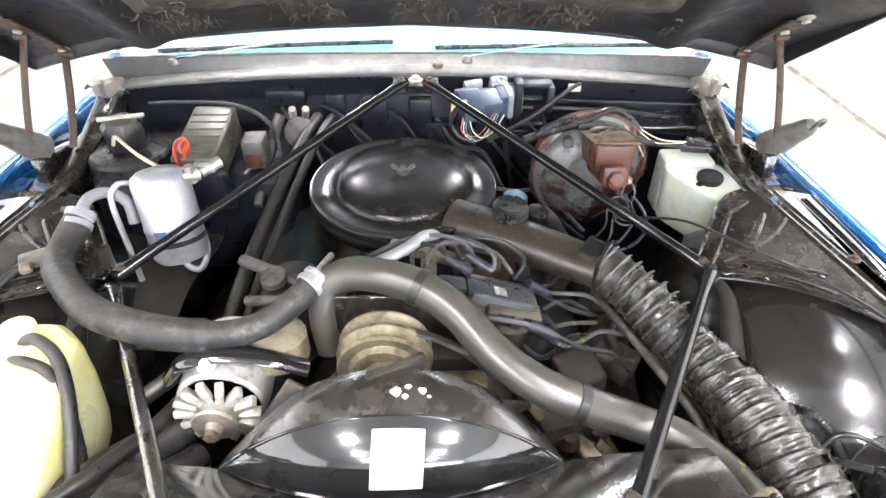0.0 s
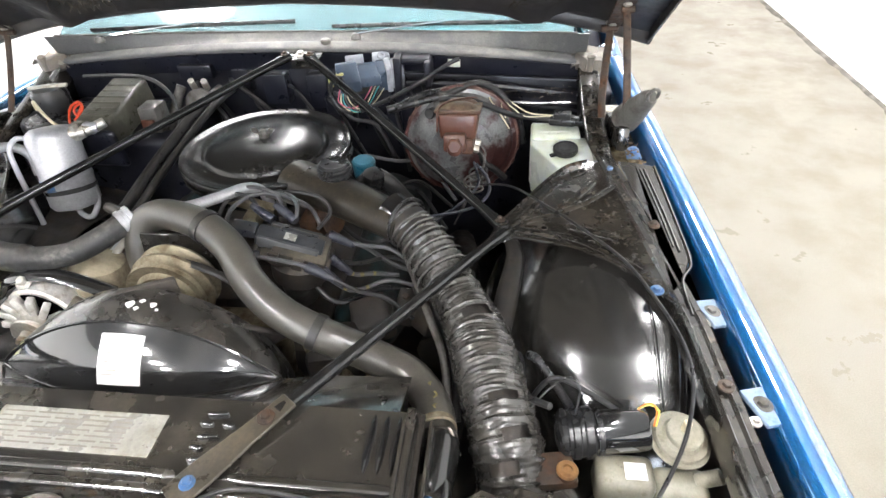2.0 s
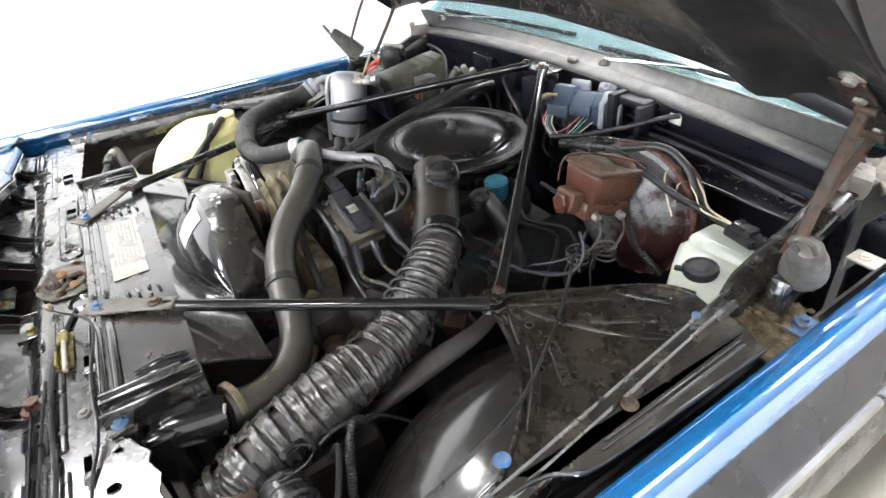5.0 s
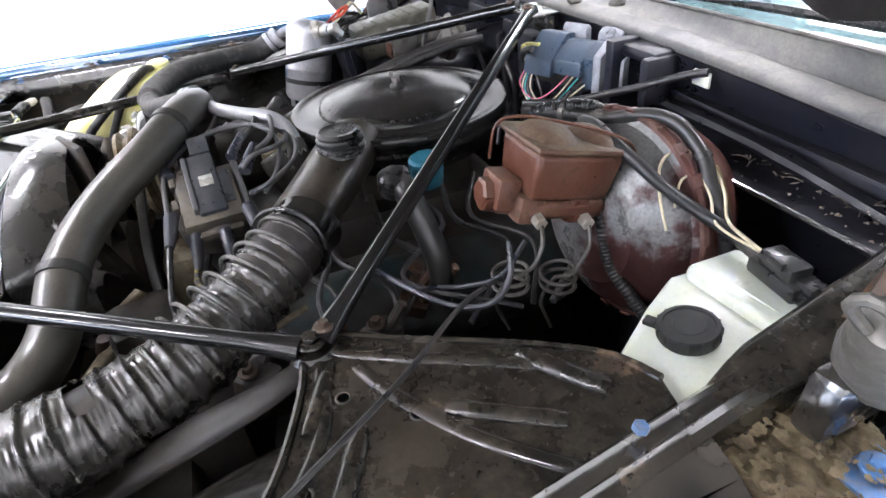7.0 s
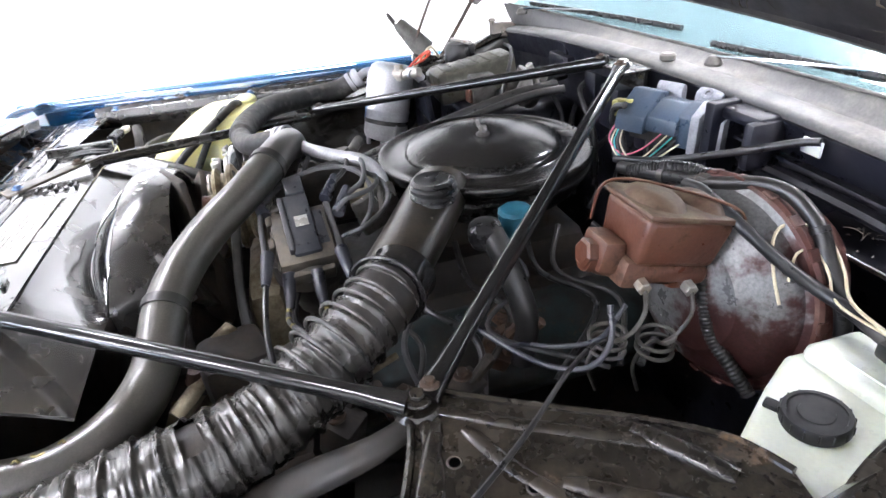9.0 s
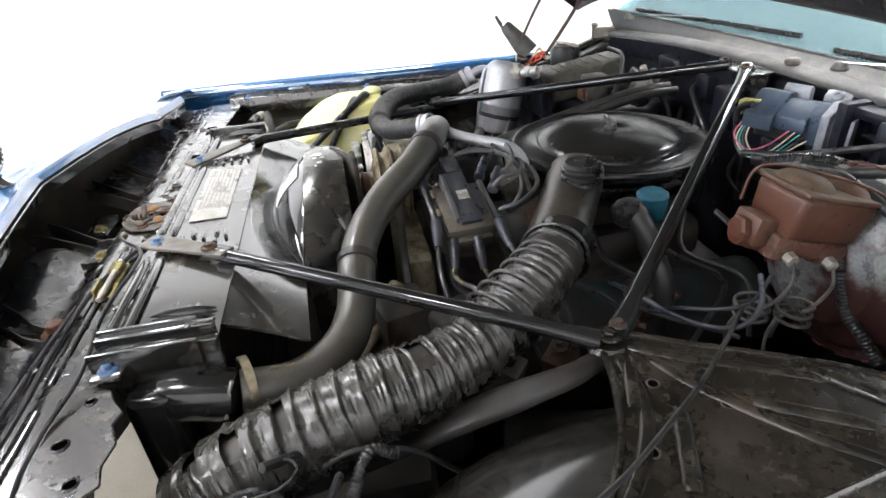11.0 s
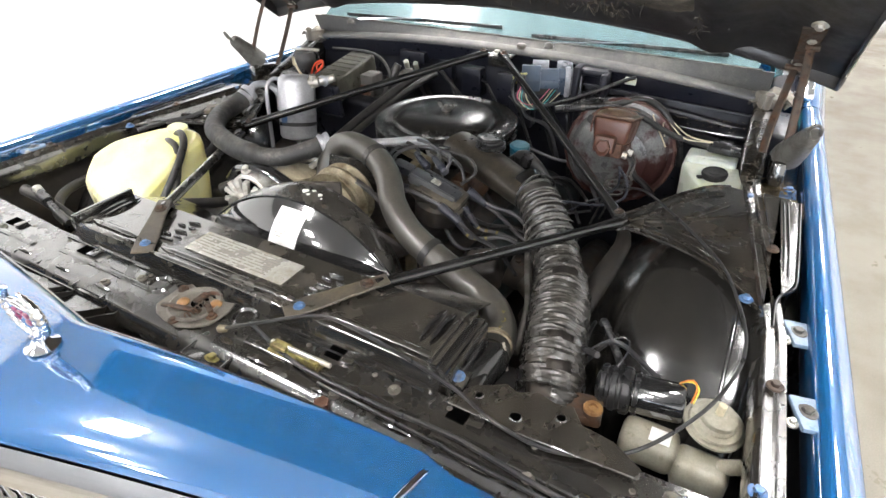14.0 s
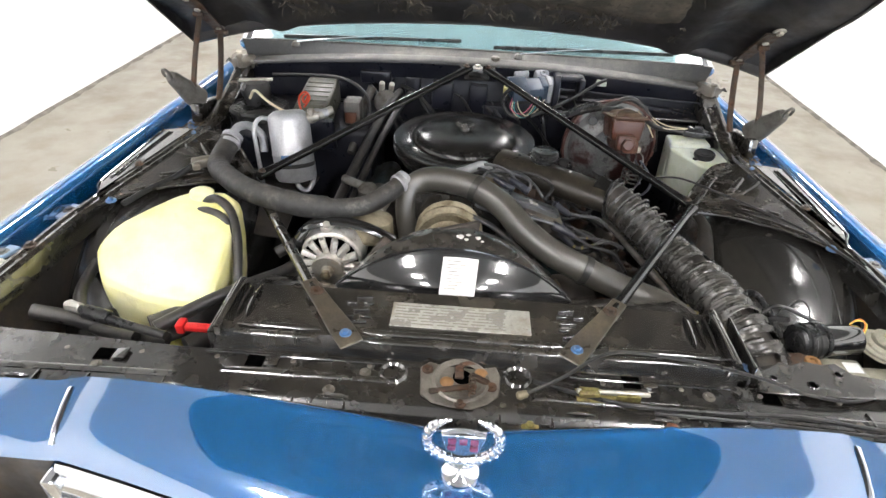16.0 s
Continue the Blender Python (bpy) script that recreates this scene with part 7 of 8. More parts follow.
part("hose", tube([(0.235, 1.00, 0.885), (0.262, 1.005, 0.905), (0.290, 1.013, 0.885), (0.318, 1.024, 0.84), (0.345, 1.03, 0.79), (0.352, 1.02, 0.72)], 0.019, 14), M_RUBBER, bh)
part("elbow", lathe([(0.024, 0), (0.027, 0.01), (0.024, 0.03), (0.012, 0.038)], (0.262, 1.003, 0.885), (0.1, -0.1, 1), 20), M_CAP, bh)

# distributor and plug wires
ds = thing("distributor", (0.165, 0.745, 0.88), "dusty black distributor cap and coil with terminals", "distributor")
DT = (0, 20, 4)
part("cap", join(box(0.122, 0.224, 0.698, 0.784, 0.880, 0.914, 0.006, 2, turn=DT), box(0.150, 0.228, 0.704, 0.778, 0.866, 0.890, 0.005, 2, turn=DT), box(0.126, 0.146, 0.690, 0.70, 0.905, 0.930, 0.003, turn=DT), box(0.170, 0.190, 0.690, 0.70, 0.890, 0.915, 0.003, turn=DT)), M_CAPGREY, ds, "dusty dark grey distributor cap")
part("coil_base", box(0.104, 0.222, 0.694, 0.790, 0.893, 0.908, 0.005, 2, turn=DT), M_CAPGREY, ds, "square dusty coil base")
part("module", join(box(0.092, 0.218, 0.722, 0.762, 0.905, 0.928, 0.004, turn=DT), box(0.050, 0.096, 0.726, 0.756, 0.938, 0.956, 0.003, turn=(0, 14, 4)), box(0.128, 0.20, 0.756, 0.778, 0.905, 0.919, 0.003, turn=DT)), M_MODULE, ds, "slate grey ignition coil cover")
part("rail", join(box(0.10, 0.214, 0.716, 0.724, 0.908, 0.932, 0.002, turn=DT), box(0.10, 0.20, 0.784, 0.794, 0.895, 0.915, 0.003, turn=DT)), M_WIREGREY, ds, "pale blue-grey edge rail")
part("body", lathe([(0.050, 0), (0.058, 0.01), (0.056, 0.05), (0.045, 0.06), (0.03, 0.12)], (0.170, 0.742, 0.895), (-0.15, 0.0, -1), 24), M_DARK, ds)
part("label", box(0.146, 0.168, 0.734, 0.754, 0.9275, 0.9287, 0.0004, turn=DT), M_FOIL, ds)
part("clip", join(rod((0.085, 0.705, 0.925), (0.125, 0.705, 0.916), 0.007, 10), rod((0.10, 0.69, 0.92), (0.10, 0.715, 0.93), 0.005, 8)), M_CAPGREY, ds)
BOOTS = [((0.216, 0.712, 0.878), (0.250, 0.706, 0.848)), ((0.222, 0.752, 0.876), (0.252, 0.752, 0.842)), ((0.214, 0.792, 0.900), (0.248, 0.797, 0.876)), ((0.150, 0.800, 0.925), (0.120, 0.815, 0.938)), ((0.115, 0.690, 0.925), (0.09, 0.684, 0.93)), ((0.20, 0.688, 0.905), (0.228, 0.683, 0.893)), ((0.11, 0.786, 0.935), (0.082, 0.80, 0.945))]
for a, b in BOOTS:
    part("boot", lathe([(0.0095, 0), (0.0105, 0.005), (0.0085, 0.035), (0.0062, 0.056)], a, V(*b) - V(*a), 12), M_BOOT, ds)
WIRES = [
    [(0.250, 0.706, 0.848), (0.268, 0.700, 0.838), (0.30, 0.705, 0.842), (0.34, 0.725, 0.845), (0.39, 0.74, 0.82)],
    [(0.252, 0.752, 0.842), (0.266, 0.756, 0.828), (0.30, 0.765, 0.825), (0.35, 0.775, 0.815)],
    [(0.248, 0.797, 0.876), (0.28, 0.80, 0.868), (0.33, 0.80, 0.862), (0.37, 0.80, 0.83)],
    [(0.228, 0.683, 0.893), (0.193, 0.684, 0.911), (0.124, 0.683, 0.927), (0.05, 0.690, 0.930), (0.014, 0.716, 0.936), (0.008, 0.767, 0.947), (0.006, 0.816, 0.954), (0.012, 0.845, 0.950), (0.035, 0.868, 0.942), (0.075, 0.877, 0.938), (0.125, 0.858, 0.944), (0.152, 0.815, 0.946), (0.150, 0.80, 0.93)],
    [(0.082, 0.80, 0.945), (0.05, 0.83, 0.957), (0.0, 0.835, 0.962), (-0.06, 0.805, 0.957), (-0.12, 0.78, 0.935), (-0.19, 0.76, 0.90), (-0.27, 0.78, 0.84)],
    [(0.12, 0.815, 0.938), (0.10, 0.85, 0.950), (0.05, 0.86, 0.962), (-0.01, 0.85, 0.958), (-0.07, 0.83, 0.94), (-0.14, 0.83, 0.90), (-0.22, 0.86, 0.85)],
    [(0.09, 0.684, 0.93), (0.05, 0.72, 0.945), (0.03, 0.78, 0.957), (0.055, 0.835, 0.958), (0.10, 0.86, 0.945), (0.16, 0.85, 0.925), (0.19, 0.82, 0.90)],
    [(0.214, 0.685, 0.900), (0.242, 0.681, 0.887), (0.29, 0.674, 0.863), (0.345, 0.674, 0.846), (0.39, 0.68, 0.79)],
    [(0.06, 0.74, 0.945), (0.02, 0.76, 0.952), (-0.04, 0.775, 0.955), (-0.10, 0.775, 0.94), (-0.16, 0.80, 0.90), (-0.20, 0.86, 0.86)],
    [(0.19, 0.80, 0.905), (0.21, 0.835, 0.925), (0.17, 0.875, 0.935), (0.09, 0.885, 0.935), (0.03, 0.86, 0.94), (-0.03, 0.84, 0.93)],
]
for k, w in enumerate(WIRES):
    pw = thing("spark_plug_wire", w[0], "grey-black spark plug wire curving from the distributor", "spark plug wire", "spark plug wires")
    part("wire", tube(w, 0.0042, 8, 0.008), M_WIREGREY if k in (0, 1, 2, 3, 5, 6) else M_WIRE, pw)
    if k in (0, 1):
        for j in range(3):
            q = spline(w, 0.01)[1 + 2 * j]
            part("print_mark", rod(q, V(*q).lerp(spline(w, 0.01)[2 + 2 * j], 0.6), 0.00435, 8, 0.0001), M_YZINC, pw, "yellow printed dashes")

# brackets and lines deep beside the engine's front
dp = thing("accessory_bracket", (0.33, 0.62, 0.70), "rusty and brass coloured brackets low beside the engine", "bracket")
part("rusty_box", box(0.268, 0.345, 0.655, 0.735, 0.735, 0.800, 0.012, 3, turn=(10, -14, 16)), M_DARK, dp, "grimy dark steel box")
part("arm", tube([(0.205, 0.61, 0.80), (0.235, 0.575, 0.785), (0.275, 0.56, 0.765), (0.31, 0.525, 0.745)], 0.015, 10, flat=0.5), M_BRASS, dp, "tan stained curved arm")
part("plate", plate([(0.235, 0.50), (0.33, 0.49), (0.36, 0.56), (0.30, 0.62), (0.24, 0.58)], 0.006, at=Matrix.Translation((0, 0, 0.735)) @ Matrix.Rotation(radians(6), 4, "Y")), M_BRASS, dp)
part("boss", join(lathe([(0.018, 0), (0.02, 0.004), (0.012, 0.02)], (0.262, 0.558, 0.76)), lathe([(0.024, 0), (0.026, 0.006), (0.014, 0.018)], (0.325, 0.60, 0.745))), M_DRUST, dp)
for k in range(3):
    th = thing("steel_line", (0.40 + 0.02 * k, 0.7, 0.82), "stained steel line running beneath the duct", "pipe", "lines beneath the duct")
    part("line", tube([(0.352 + 0.018 * k, 0.83, 0.845 - 0.012 * k), (0.385 + 0.018 * k, 0.75, 0.838 - 0.012 * k), (0.425 + 0.018 * k, 0.655, 0.825 - 0.012 * k), (0.462 + 0.016 * k, 0.565, 0.810 - 0.012 * k), (0.475 + 0.016 * k, 0.48, 0.77 - 0.012 * k)], 0.0075 - 0.0015 * k, 10, 0.012), (M_HORN, M_WIRE, M_BRASS)[k], th)
_r = random.Random(55)
for k in range(9):
    y = 0.74 + 0.06 * k
    th = thing("vacuum_line", (0.30, y, 0.78), "thin black vacuum line crossing the engine", "hose", "engine vacuum lines")
    x0 = 0.16 + 0.05 * _r.random()
    part("line", tube([(x0, y, 0.83 + 0.03 * _r.random()), (x0 + 0.07, y + 0.05 * _r.uniform(-1, 1), 0.80), (x0 + 0.15, y + 0.08 * _r.uniform(-1, 1), 0.775), (x0 + 0.24, y + 0.1 * _r.uniform(-1, 1), 0.73)], 0.003 + 0.003 * _r.random(), 8, 0.015), (M_WIRE, M_RUBBER, M_WIREGREY)[k % 3], th)

# linkage and brackets behind the distributor
cl = thing("throttle_linkage", (0.05, 0.86, 0.88), "greasy tan throttle linkage and brackets before the air cleaner", "linkage")
part("bar", join(box(-0.04, 0.09, 0.862, 0.885, 0.900, 0.922, 0.005, turn=(0, 6, -14)), box(0.02, 0.05, 0.83, 0.90, 0.875, 0.905, 0.004)), M_BRASS, cl, "grimy tan bracket bar")
part("lever", join(box(0.085, 0.10, 0.83, 0.91, 0.86, 0.925, 0.004, turn=(14, 0, 20)), rod((0.06, 0.88, 0.93), (0.15, 0.87, 0.91), 0.005, 8)), M_HORN, cl)
part("spring", tube([(0.10 + 0.0045 * math.cos(k * 1.2), 0.90 - 0.002 * k, 0.915 + 0.0045 * math.sin(k * 1.2)) for k in range(30)], 0.001, 6, step=0.003), M_ZINC, cl)
part("choke_box", join(lathe([(0.030, 0), (0.034, 0.006), (0.030, 0.022), (0.012, 0.026)], (0.175, 0.90, 0.855), (0.8, -0.5, 0.3), 20), box(0.12, 0.16, 0.87, 0.93, 0.82, 0.87, 0.006)), M_DRUST, cl)
_r = random.Random(77)
for k in range(7):
    x, y = 0.24 + 0.20 * _r.random(), 0.70 + 0.40 * _r.random()
    th = thing("engine_fitting", (x, y, 0.75), "grimy rust-brown engine fitting between the hoses", "fitting", "engine fittings")
    part("body", join(box(x - 0.025, x + 0.02, y - 0.02, y + 0.03, 0.70, 0.745 + 0.04 * _r.random(), 0.006, turn=(20 * _r.random(), 20 * _r.random(), 90 * _r.random())), rod((x, y, 0.73), (x + 0.04 * _r.uniform(-1, 1), y + 0.04, 0.79), 0.008, 8)), (M_DRUST, M_DARK)[k % 2], th)
    part("nut", bolt_mesh((x, y, 0.765), 0.008, 0.008), M_HINGE, th)

bl = thing("brake_hose_loop", (0.45, 1.05, 0.84), "dark blue-black cable looped below the master cylinder", "cable")
part("cable", tube([(0.488, 1.075, 0.90), (0.515, 1.062, 0.87), (0.520, 1.035, 0.845), (0.495, 1.0, 0.835), (0.455, 0.965, 0.84), (0.41, 0.935, 0.85), (0.37, 0.92, 0.845)], 0.0038, 8), M_BOOT, bl)
part("cable", tube([(0.482, 1.10, 0.89), (0.495, 1.06, 0.86), (0.475, 1.02, 0.845), (0.44, 0.99, 0.83), (0.40, 0.975, 0.80)], 0.0032, 8), M_BOOT, bl)

# ---- heater box and firewall on the passenger side ----
hv = thing("heater_box", (-0.52, 1.30, 0.80), "black heater and blower housing on the firewall", "heater box")
part("case", join(box(-0.74, -0.30, 1.17, 1.45, 0.62, 0.895, 0.02, 3), box(-0.72, -0.58, 1.12, 1.38, 0.66, 0.90, 0.03, 3)), M_WALLBLK, hv)
part("evaporator_cover", box(-0.522, -0.424, 1.13, 1.34, 0.905, 0.985, 0.009, 3, turn=(8, 0, 0)), M_GREENBOX, hv, "olive ribbed evaporator cover")
for k in range(6):
    part("cover_rib", box(-0.514, -0.432, 1.15 + 0.028 * k, 1.158 + 0.028 * k, 0.967 + 0.0039 * k, 0.976 + 0.0039 * k, 0.002, turn=(8, 0, 0)), M_GREENBOX, hv)
part("front_plate", box(-0.55, -0.39, 1.085, 1.100, 0.86, 0.965, 0.012, 3, turn=(8, 0, 0)), M_WALLBLK, hv)
part("blower", join(lathe([(0.085, 0), (0.092, 0.01), (0.092, 0.05), (0.085, 0.058), (0.04, 0.06)], (-0.665, 1.25, 0.87), seg=36), lathe([(0.042, 0), (0.045, 0.005), (0.045, 0.055), (0.036, 0.068), (0.012, 0.07)], (-0.672, 1.265, 0.928), seg=28)), M_CAP, hv, "round black blower motor")
part("mount_tab", join(box(-0.72, -0.62, 1.262, 1.275, 0.995, 1.003, 0.002, turn=(0, 0, 15))), M_ZINC, hv)
part("pipe", join(tube([(-0.44, 1.09, 0.965), (-0.435, 1.07, 0.985), (-0.42, 1.055, 0.99), (-0.40, 1.06, 0.99)], 0.012, 12)), M_ALU, hv, "aluminium evaporator pipe")
rl = thing("relay", (-0.36, 1.22, 0.90), "small grey and rust coloured relay", "relay")
part("case", box(-0.385, -0.335, 1.19, 1.25, 0.905, 0.975, 0.006), M_HORN, rl)
part("cap", box(-0.38, -0.345, 1.182, 1.191, 0.912, 0.945, 0.003), M_RUST, rl)
vc = thing("vacuum_canister", (-0.285, 1.34, 0.90), "grey round vacuum valve with bright fittings", "valve")
part("can", lathe([(0.020, 0), (0.036, 0.004), (0.038, 0.012), (0.034, 0.020), (0.036, 0.028), (0.024, 0.036)], (-0.275, 1.32, 0.935), (0.1, -0.9, 0.3), 28), M_HORN, vc)
part("fitting", join(rod((-0.29, 1.33, 0.965), (-0.285, 1.31, 1.0), 0.009, 8), rod((-0.262, 1.34, 0.965), (-0.255, 1.32, 0.995), 0.009, 8)), M_ZINC, vc)
part("stem", tube([(-0.315, 1.31, 0.985), (-0.33, 1.29, 0.95), (-0.345, 1.25, 0.90), (-0.36, 1.15, 0.83)], 0.013, 10), M_HORN, vc)
ow = thing("orange_wire", (-0.52, 1.12, 0.97), "orange wire folded into a tied loop", "wire")
part("loop", tube([(-0.47, 1.06, 0.985), (-0.485, 1.085, 1.0), (-0.49, 1.11, 1.015), (-0.478, 1.125, 1.022), (-0.468, 1.12, 1.015), (-0.475, 1.10, 1.0), (-0.48, 1.105, 1.012), (-0.47, 1.118, 1.02), (-0.462, 1.11, 1.01), (-0.47, 1.08, 0.995)], 0.0028, 8, 0.004), M_REDW, ow)
part("wire", tube([(-0.67, 1.20, 0.965), (-0.64, 1.17, 1.0), (-0.59, 1.13, 0.985), (-0.53, 1.09, 0.975), (-0.47, 1.06, 0.985)], 0.004, 8), M_BEIGE, ow, "cream wire to the blower")
fc = thing("firewall_cable", (-0.45, 1.37, 0.98), "thin black cable along the firewall top", "cable")
part("cable", tube([(-0.66, 1.40, 0.975), (-0.55, 1.37, 0.99), (-0.44, 1.33, 1.003), (-0.37, 1.30, 0.995), (-0.325, 1.27, 0.965), (-0.315, 1.25, 0.92)], 0.005, 8), M_WIRE, fc)
# tabs, boxes and wires on the firewall
for k, (x, z, w, h, d) in enumerate(((-0.20, 0.95, 0.05, 0.07, 0.03), (-0.10, 0.93, 0.07, 0.09, 0.04), (0.02, 0.92, 0.06, 0.10, 0.03), (-0.32, 0.985, 0.10, 0.04, 0.05), (0.08, 0.86, 0.08, 0.10, 0.04), (0.30, 0.85, 0.09, 0.08, 0.04))):
    part("firewall_box", box(x - w / 2, x + w / 2, 1.45 - d, 1.455, z - h / 2, z + h / 2, 0.006), M_WALLBLK, car, "small black firewall fitting")
_r = random.Random(31)
for k in range(16):
    x = -0.34 + 0.05 * k + 0.02 * _r.random()
    lw = thing("firewall_wire", (x, 1.42, 0.9), "thin dark wire sagging along the firewall", "wire", "firewall wires")
    z = 0.955 - 0.10 * _r.random()
    dx = 0.05 + 0.14 * _r.random()
    part("wire", tube([(x, 1.435, z), (x + dx * 0.3, 1.41 - 0.05 * _r.random(), z - 0.05 * _r.random()), (x + dx * 0.7, 1.39, z - 0.07 - 0.05 * _r.random()), (x + dx, 1.36, z - 0.12 - 0.1 * _r.random())], 0.0035 + 0.003 * _r.random(), 8, 0.012), M_WIRE if k % 4 else M_WIREGREY, lw)
# long heater hoses between the accumulator and the engine
for k, (dx, r) in enumerate(((0.0, 0.014), (0.034, 0.010))):
    hh = thing("heater_hose", (-0.30 + dx, 1.05, 0.75), "black heater hose running down beside the engine", "hose", "heater hoses")
    part("hose", tube([(-0.235 + dx, 1.36, 0.955), (-0.255 + dx, 1.28, 0.945), (-0.285 + dx, 1.16, 0.91), (-0.315 + dx, 1.02, 0.865), (-0.345 + dx, 0.88, 0.81), (-0.365 + dx, 0.78, 0.75)], r, 12, 0.012), M_RUBBER, hh)
cp = thing("compressor", (-0.22, 0.86, 0.75), "grimy air conditioning compressor body", "compressor")
part("body", lathe([(0.05, 0), (0.065, 0.01), (0.068, 0.16), (0.055, 0.18)], (-0.23, 0.74, 0.80), (0, 1, 0), 28), M_DARK, cp)
part("head", join(lathe([(0.020, 0), (0.026, 0.004), (0.024, 0.016), (0.015, 0.018)], (-0.255, 0.845, 0.868), (-0.1, -0.2, 1), 18), rod((-0.33, 0.90, 0.875), (-0.20, 0.84, 0.865), 0.012, 10), rod((-0.30, 0.80, 0.86), (-0.20, 0.78, 0.88), 0.010, 10)), M_HORN, cp, "pale worn fittings")
part("pipe", tube([(-0.235, 0.66, 0.84), (-0.20, 0.72, 0.89), (-0.17, 0.80, 0.915), (-0.15, 0.88, 0.90)], 0.007, 8), M_ZINC, cp)
part("pipe", tube([(-0.26, 0.67, 0.84), (-0.215, 0.73, 0.885), (-0.185, 0.80, 0.91)], 0.006, 8), M_ALU, cp)

# ---- left front corner: coolant tank and hoses ----
yt = thing("coolant_tank", (-0.63, 0.51, 0.70), "bulging yellowed translucent plastic coolant tank", "coolant tank")
RIMT = [(-0.770, 0.490), (-0.752, 0.545), (-0.66, 0.652), (-0.615, 0.680), (-0.545, 0.682), (-0.510, 0.655), (-0.497, 0.570), (-0.495, 0.480), (-0.502, 0.395), (-0.535, 0.368), (-0.63, 0.378), (-0.735, 0.420)]


def tank(u, v):
    n = len(RIMT)
    f = u * n
    i, k = int(f) % n, f - int(f)
    p = [V(*RIMT[(i + j - 1) % n], 0) for j in range(4)]
    q = 0.5 * (2 * p[1] + (p[2] - p[0]) * k + (2 * p[0] - 5 * p[1] + 4 * p[2] - p[3]) * k * k + (3 * p[1] - p[0] - 3 * p[2] + p[3]) * k ** 3)
    q = q.lerp(p[1].lerp(p[2], k), 0.6)
    c = V(-0.625, 0.515, 0)
    prof = [(0.0, 0.675), (0.70, 0.68), (0.86, 0.70), (0.93, 0.75), (0.985, 0.83), (1.0, 0.872), (0.985, 0.892), (0.93, 0.905), (0.6, 0.914), (0.0, 0.918)]
    g = v * (len(prof) - 1)
    j = min(int(g), len(prof) - 2)
    w = g - j
    r, z = prof[j][0] + (prof[j + 1][0] - prof[j][0]) * w, prof[j][1] + (prof[j + 1][1] - prof[j][1]) * w
    o = c + (q - c) * r
    z += 0.034 * max(-0.4, (o.y - 0.48) / 0.19) * (1 if z > 0.85 else 0.3) + 0.004 * noise.noise(V(o.x * 12, o.y * 12, z * 12))
    d = max(0, 0.56 - o.y)
    return V(o.x, o.y + 0.16 * d, z - (0.26 * d if z > 0.80 else 0))


part("tank", surf(tank, 72, 45), M_YELLOW, yt, sharp=70)
part("neck", lathe([(0.022, 0), (0.022, 0.022), (0.026, 0.024), (0.026, 0.034), (0.020, 0.038), (0.0, 0.038)], (-0.598, 0.655, 0.915), (0.1, 0.0, 1), 24), M_YELLOW, yt, "yellow moulded filler neck")
for k, pts in enumerate(([(-0.585, 0.640, 0.935), (-0.55, 0.63, 0.948), (-0.510, 0.60, 0.935), (-0.482, 0.545, 0.90), (-0.468, 0.48, 0.85), (-0.462, 0.42, 0.78)],
                         [(-0.595, 0.61, 0.925), (-0.56, 0.60, 0.935), (-0.52, 0.585, 0.925), (-0.492, 0.55, 0.88), (-0.478, 0.50, 0.80)])):
    th = thing("overflow_hose", pts[0], "thin black rubber hose from the coolant tank", "hose", "coolant tank hoses")
    part("hose", tube(pts, 0.0095 - 0.001 * k, 12), M_RUBBER, th)
for k, (pts, r) in enumerate((([(-0.60, 0.36, 0.80), (-0.53, 0.42, 0.80), (-0.46, 0.50, 0.79), (-0.39, 0.58, 0.77), (-0.34, 0.68, 0.73)], 0.032),
                              ([(-0.52, 0.33, 0.79), (-0.46, 0.40, 0.79), (-0.40, 0.48, 0.775), (-0.34, 0.56, 0.74)], 0.024),
                              ([(-0.57, 0.33, 0.84), (-0.50, 0.40, 0.85), (-0.44, 0.47, 0.845), (-0.40, 0.55, 0.82), (-0.38, 0.66, 0.78)], 0.013),
                              ([(-0.80, 0.33, 0.86), (-0.74, 0.34, 0.84), (-0.66, 0.345, 0.81), (-0.56, 0.34, 0.80)], 0.014),
                              ([(-0.83, 0.62, 0.80), (-0.80, 0.50, 0.82), (-0.76, 0.40, 0.83), (-0.70, 0.34, 0.82), (-0.60, 0.31, 0.83)], 0.012),
                              ([(-0.43, 0.62, 0.82), (-0.36, 0.66, 0.85), (-0.29, 0.69, 0.87), (-0.20, 0.74, 0.86)], 0.014))):
    th = thing("engine_hose", pts[2], "black rubber hose low beside the radiator", "hose", "lower hoses")
    part("hose", tube(pts, r, 16, 0.01), M_OLDHOSE if k == 0 else M_RUBBER, th)
lbk = thing("side_bracket", (-0.40, 0.45, 0.74), "stained tan steel bracket beside the alternator", "bracket")
part("sheet", join(box(-0.395, -0.33, 0.44, 0.455, 0.66, 0.82, 0.006, turn=(0, 0, 12)), box(-0.40, -0.28, 0.47, 0.56, 0.66, 0.70, 0.01)), M_BRASS, lbk)
rcl = thing("red_terminal", (-0.47, 0.31, 0.86), "red plastic battery terminal clip", "terminal")
part("clip", join(box(-0.505, -0.445, 0.302, 0.318, 0.862, 0.874, 0.004), box(-0.512, -0.497, 0.298, 0.322, 0.859, 0.880, 0.003)), M_RED, rcl)
clv = thing("hose_collar", (-0.43, 0.325, 0.87), "pale aluminium hose collar", "collar")
part("collar", lathe([(0.016, 0), (0.019, 0.003), (0.019, 0.02), (0.016, 0.022), (0.019, 0.024), (0.018, 0.05), (0.015, 0.055)], (-0.425, 0.305, 0.87), (0.35, 0.6, 0.35), 20), M_ALU, clv)
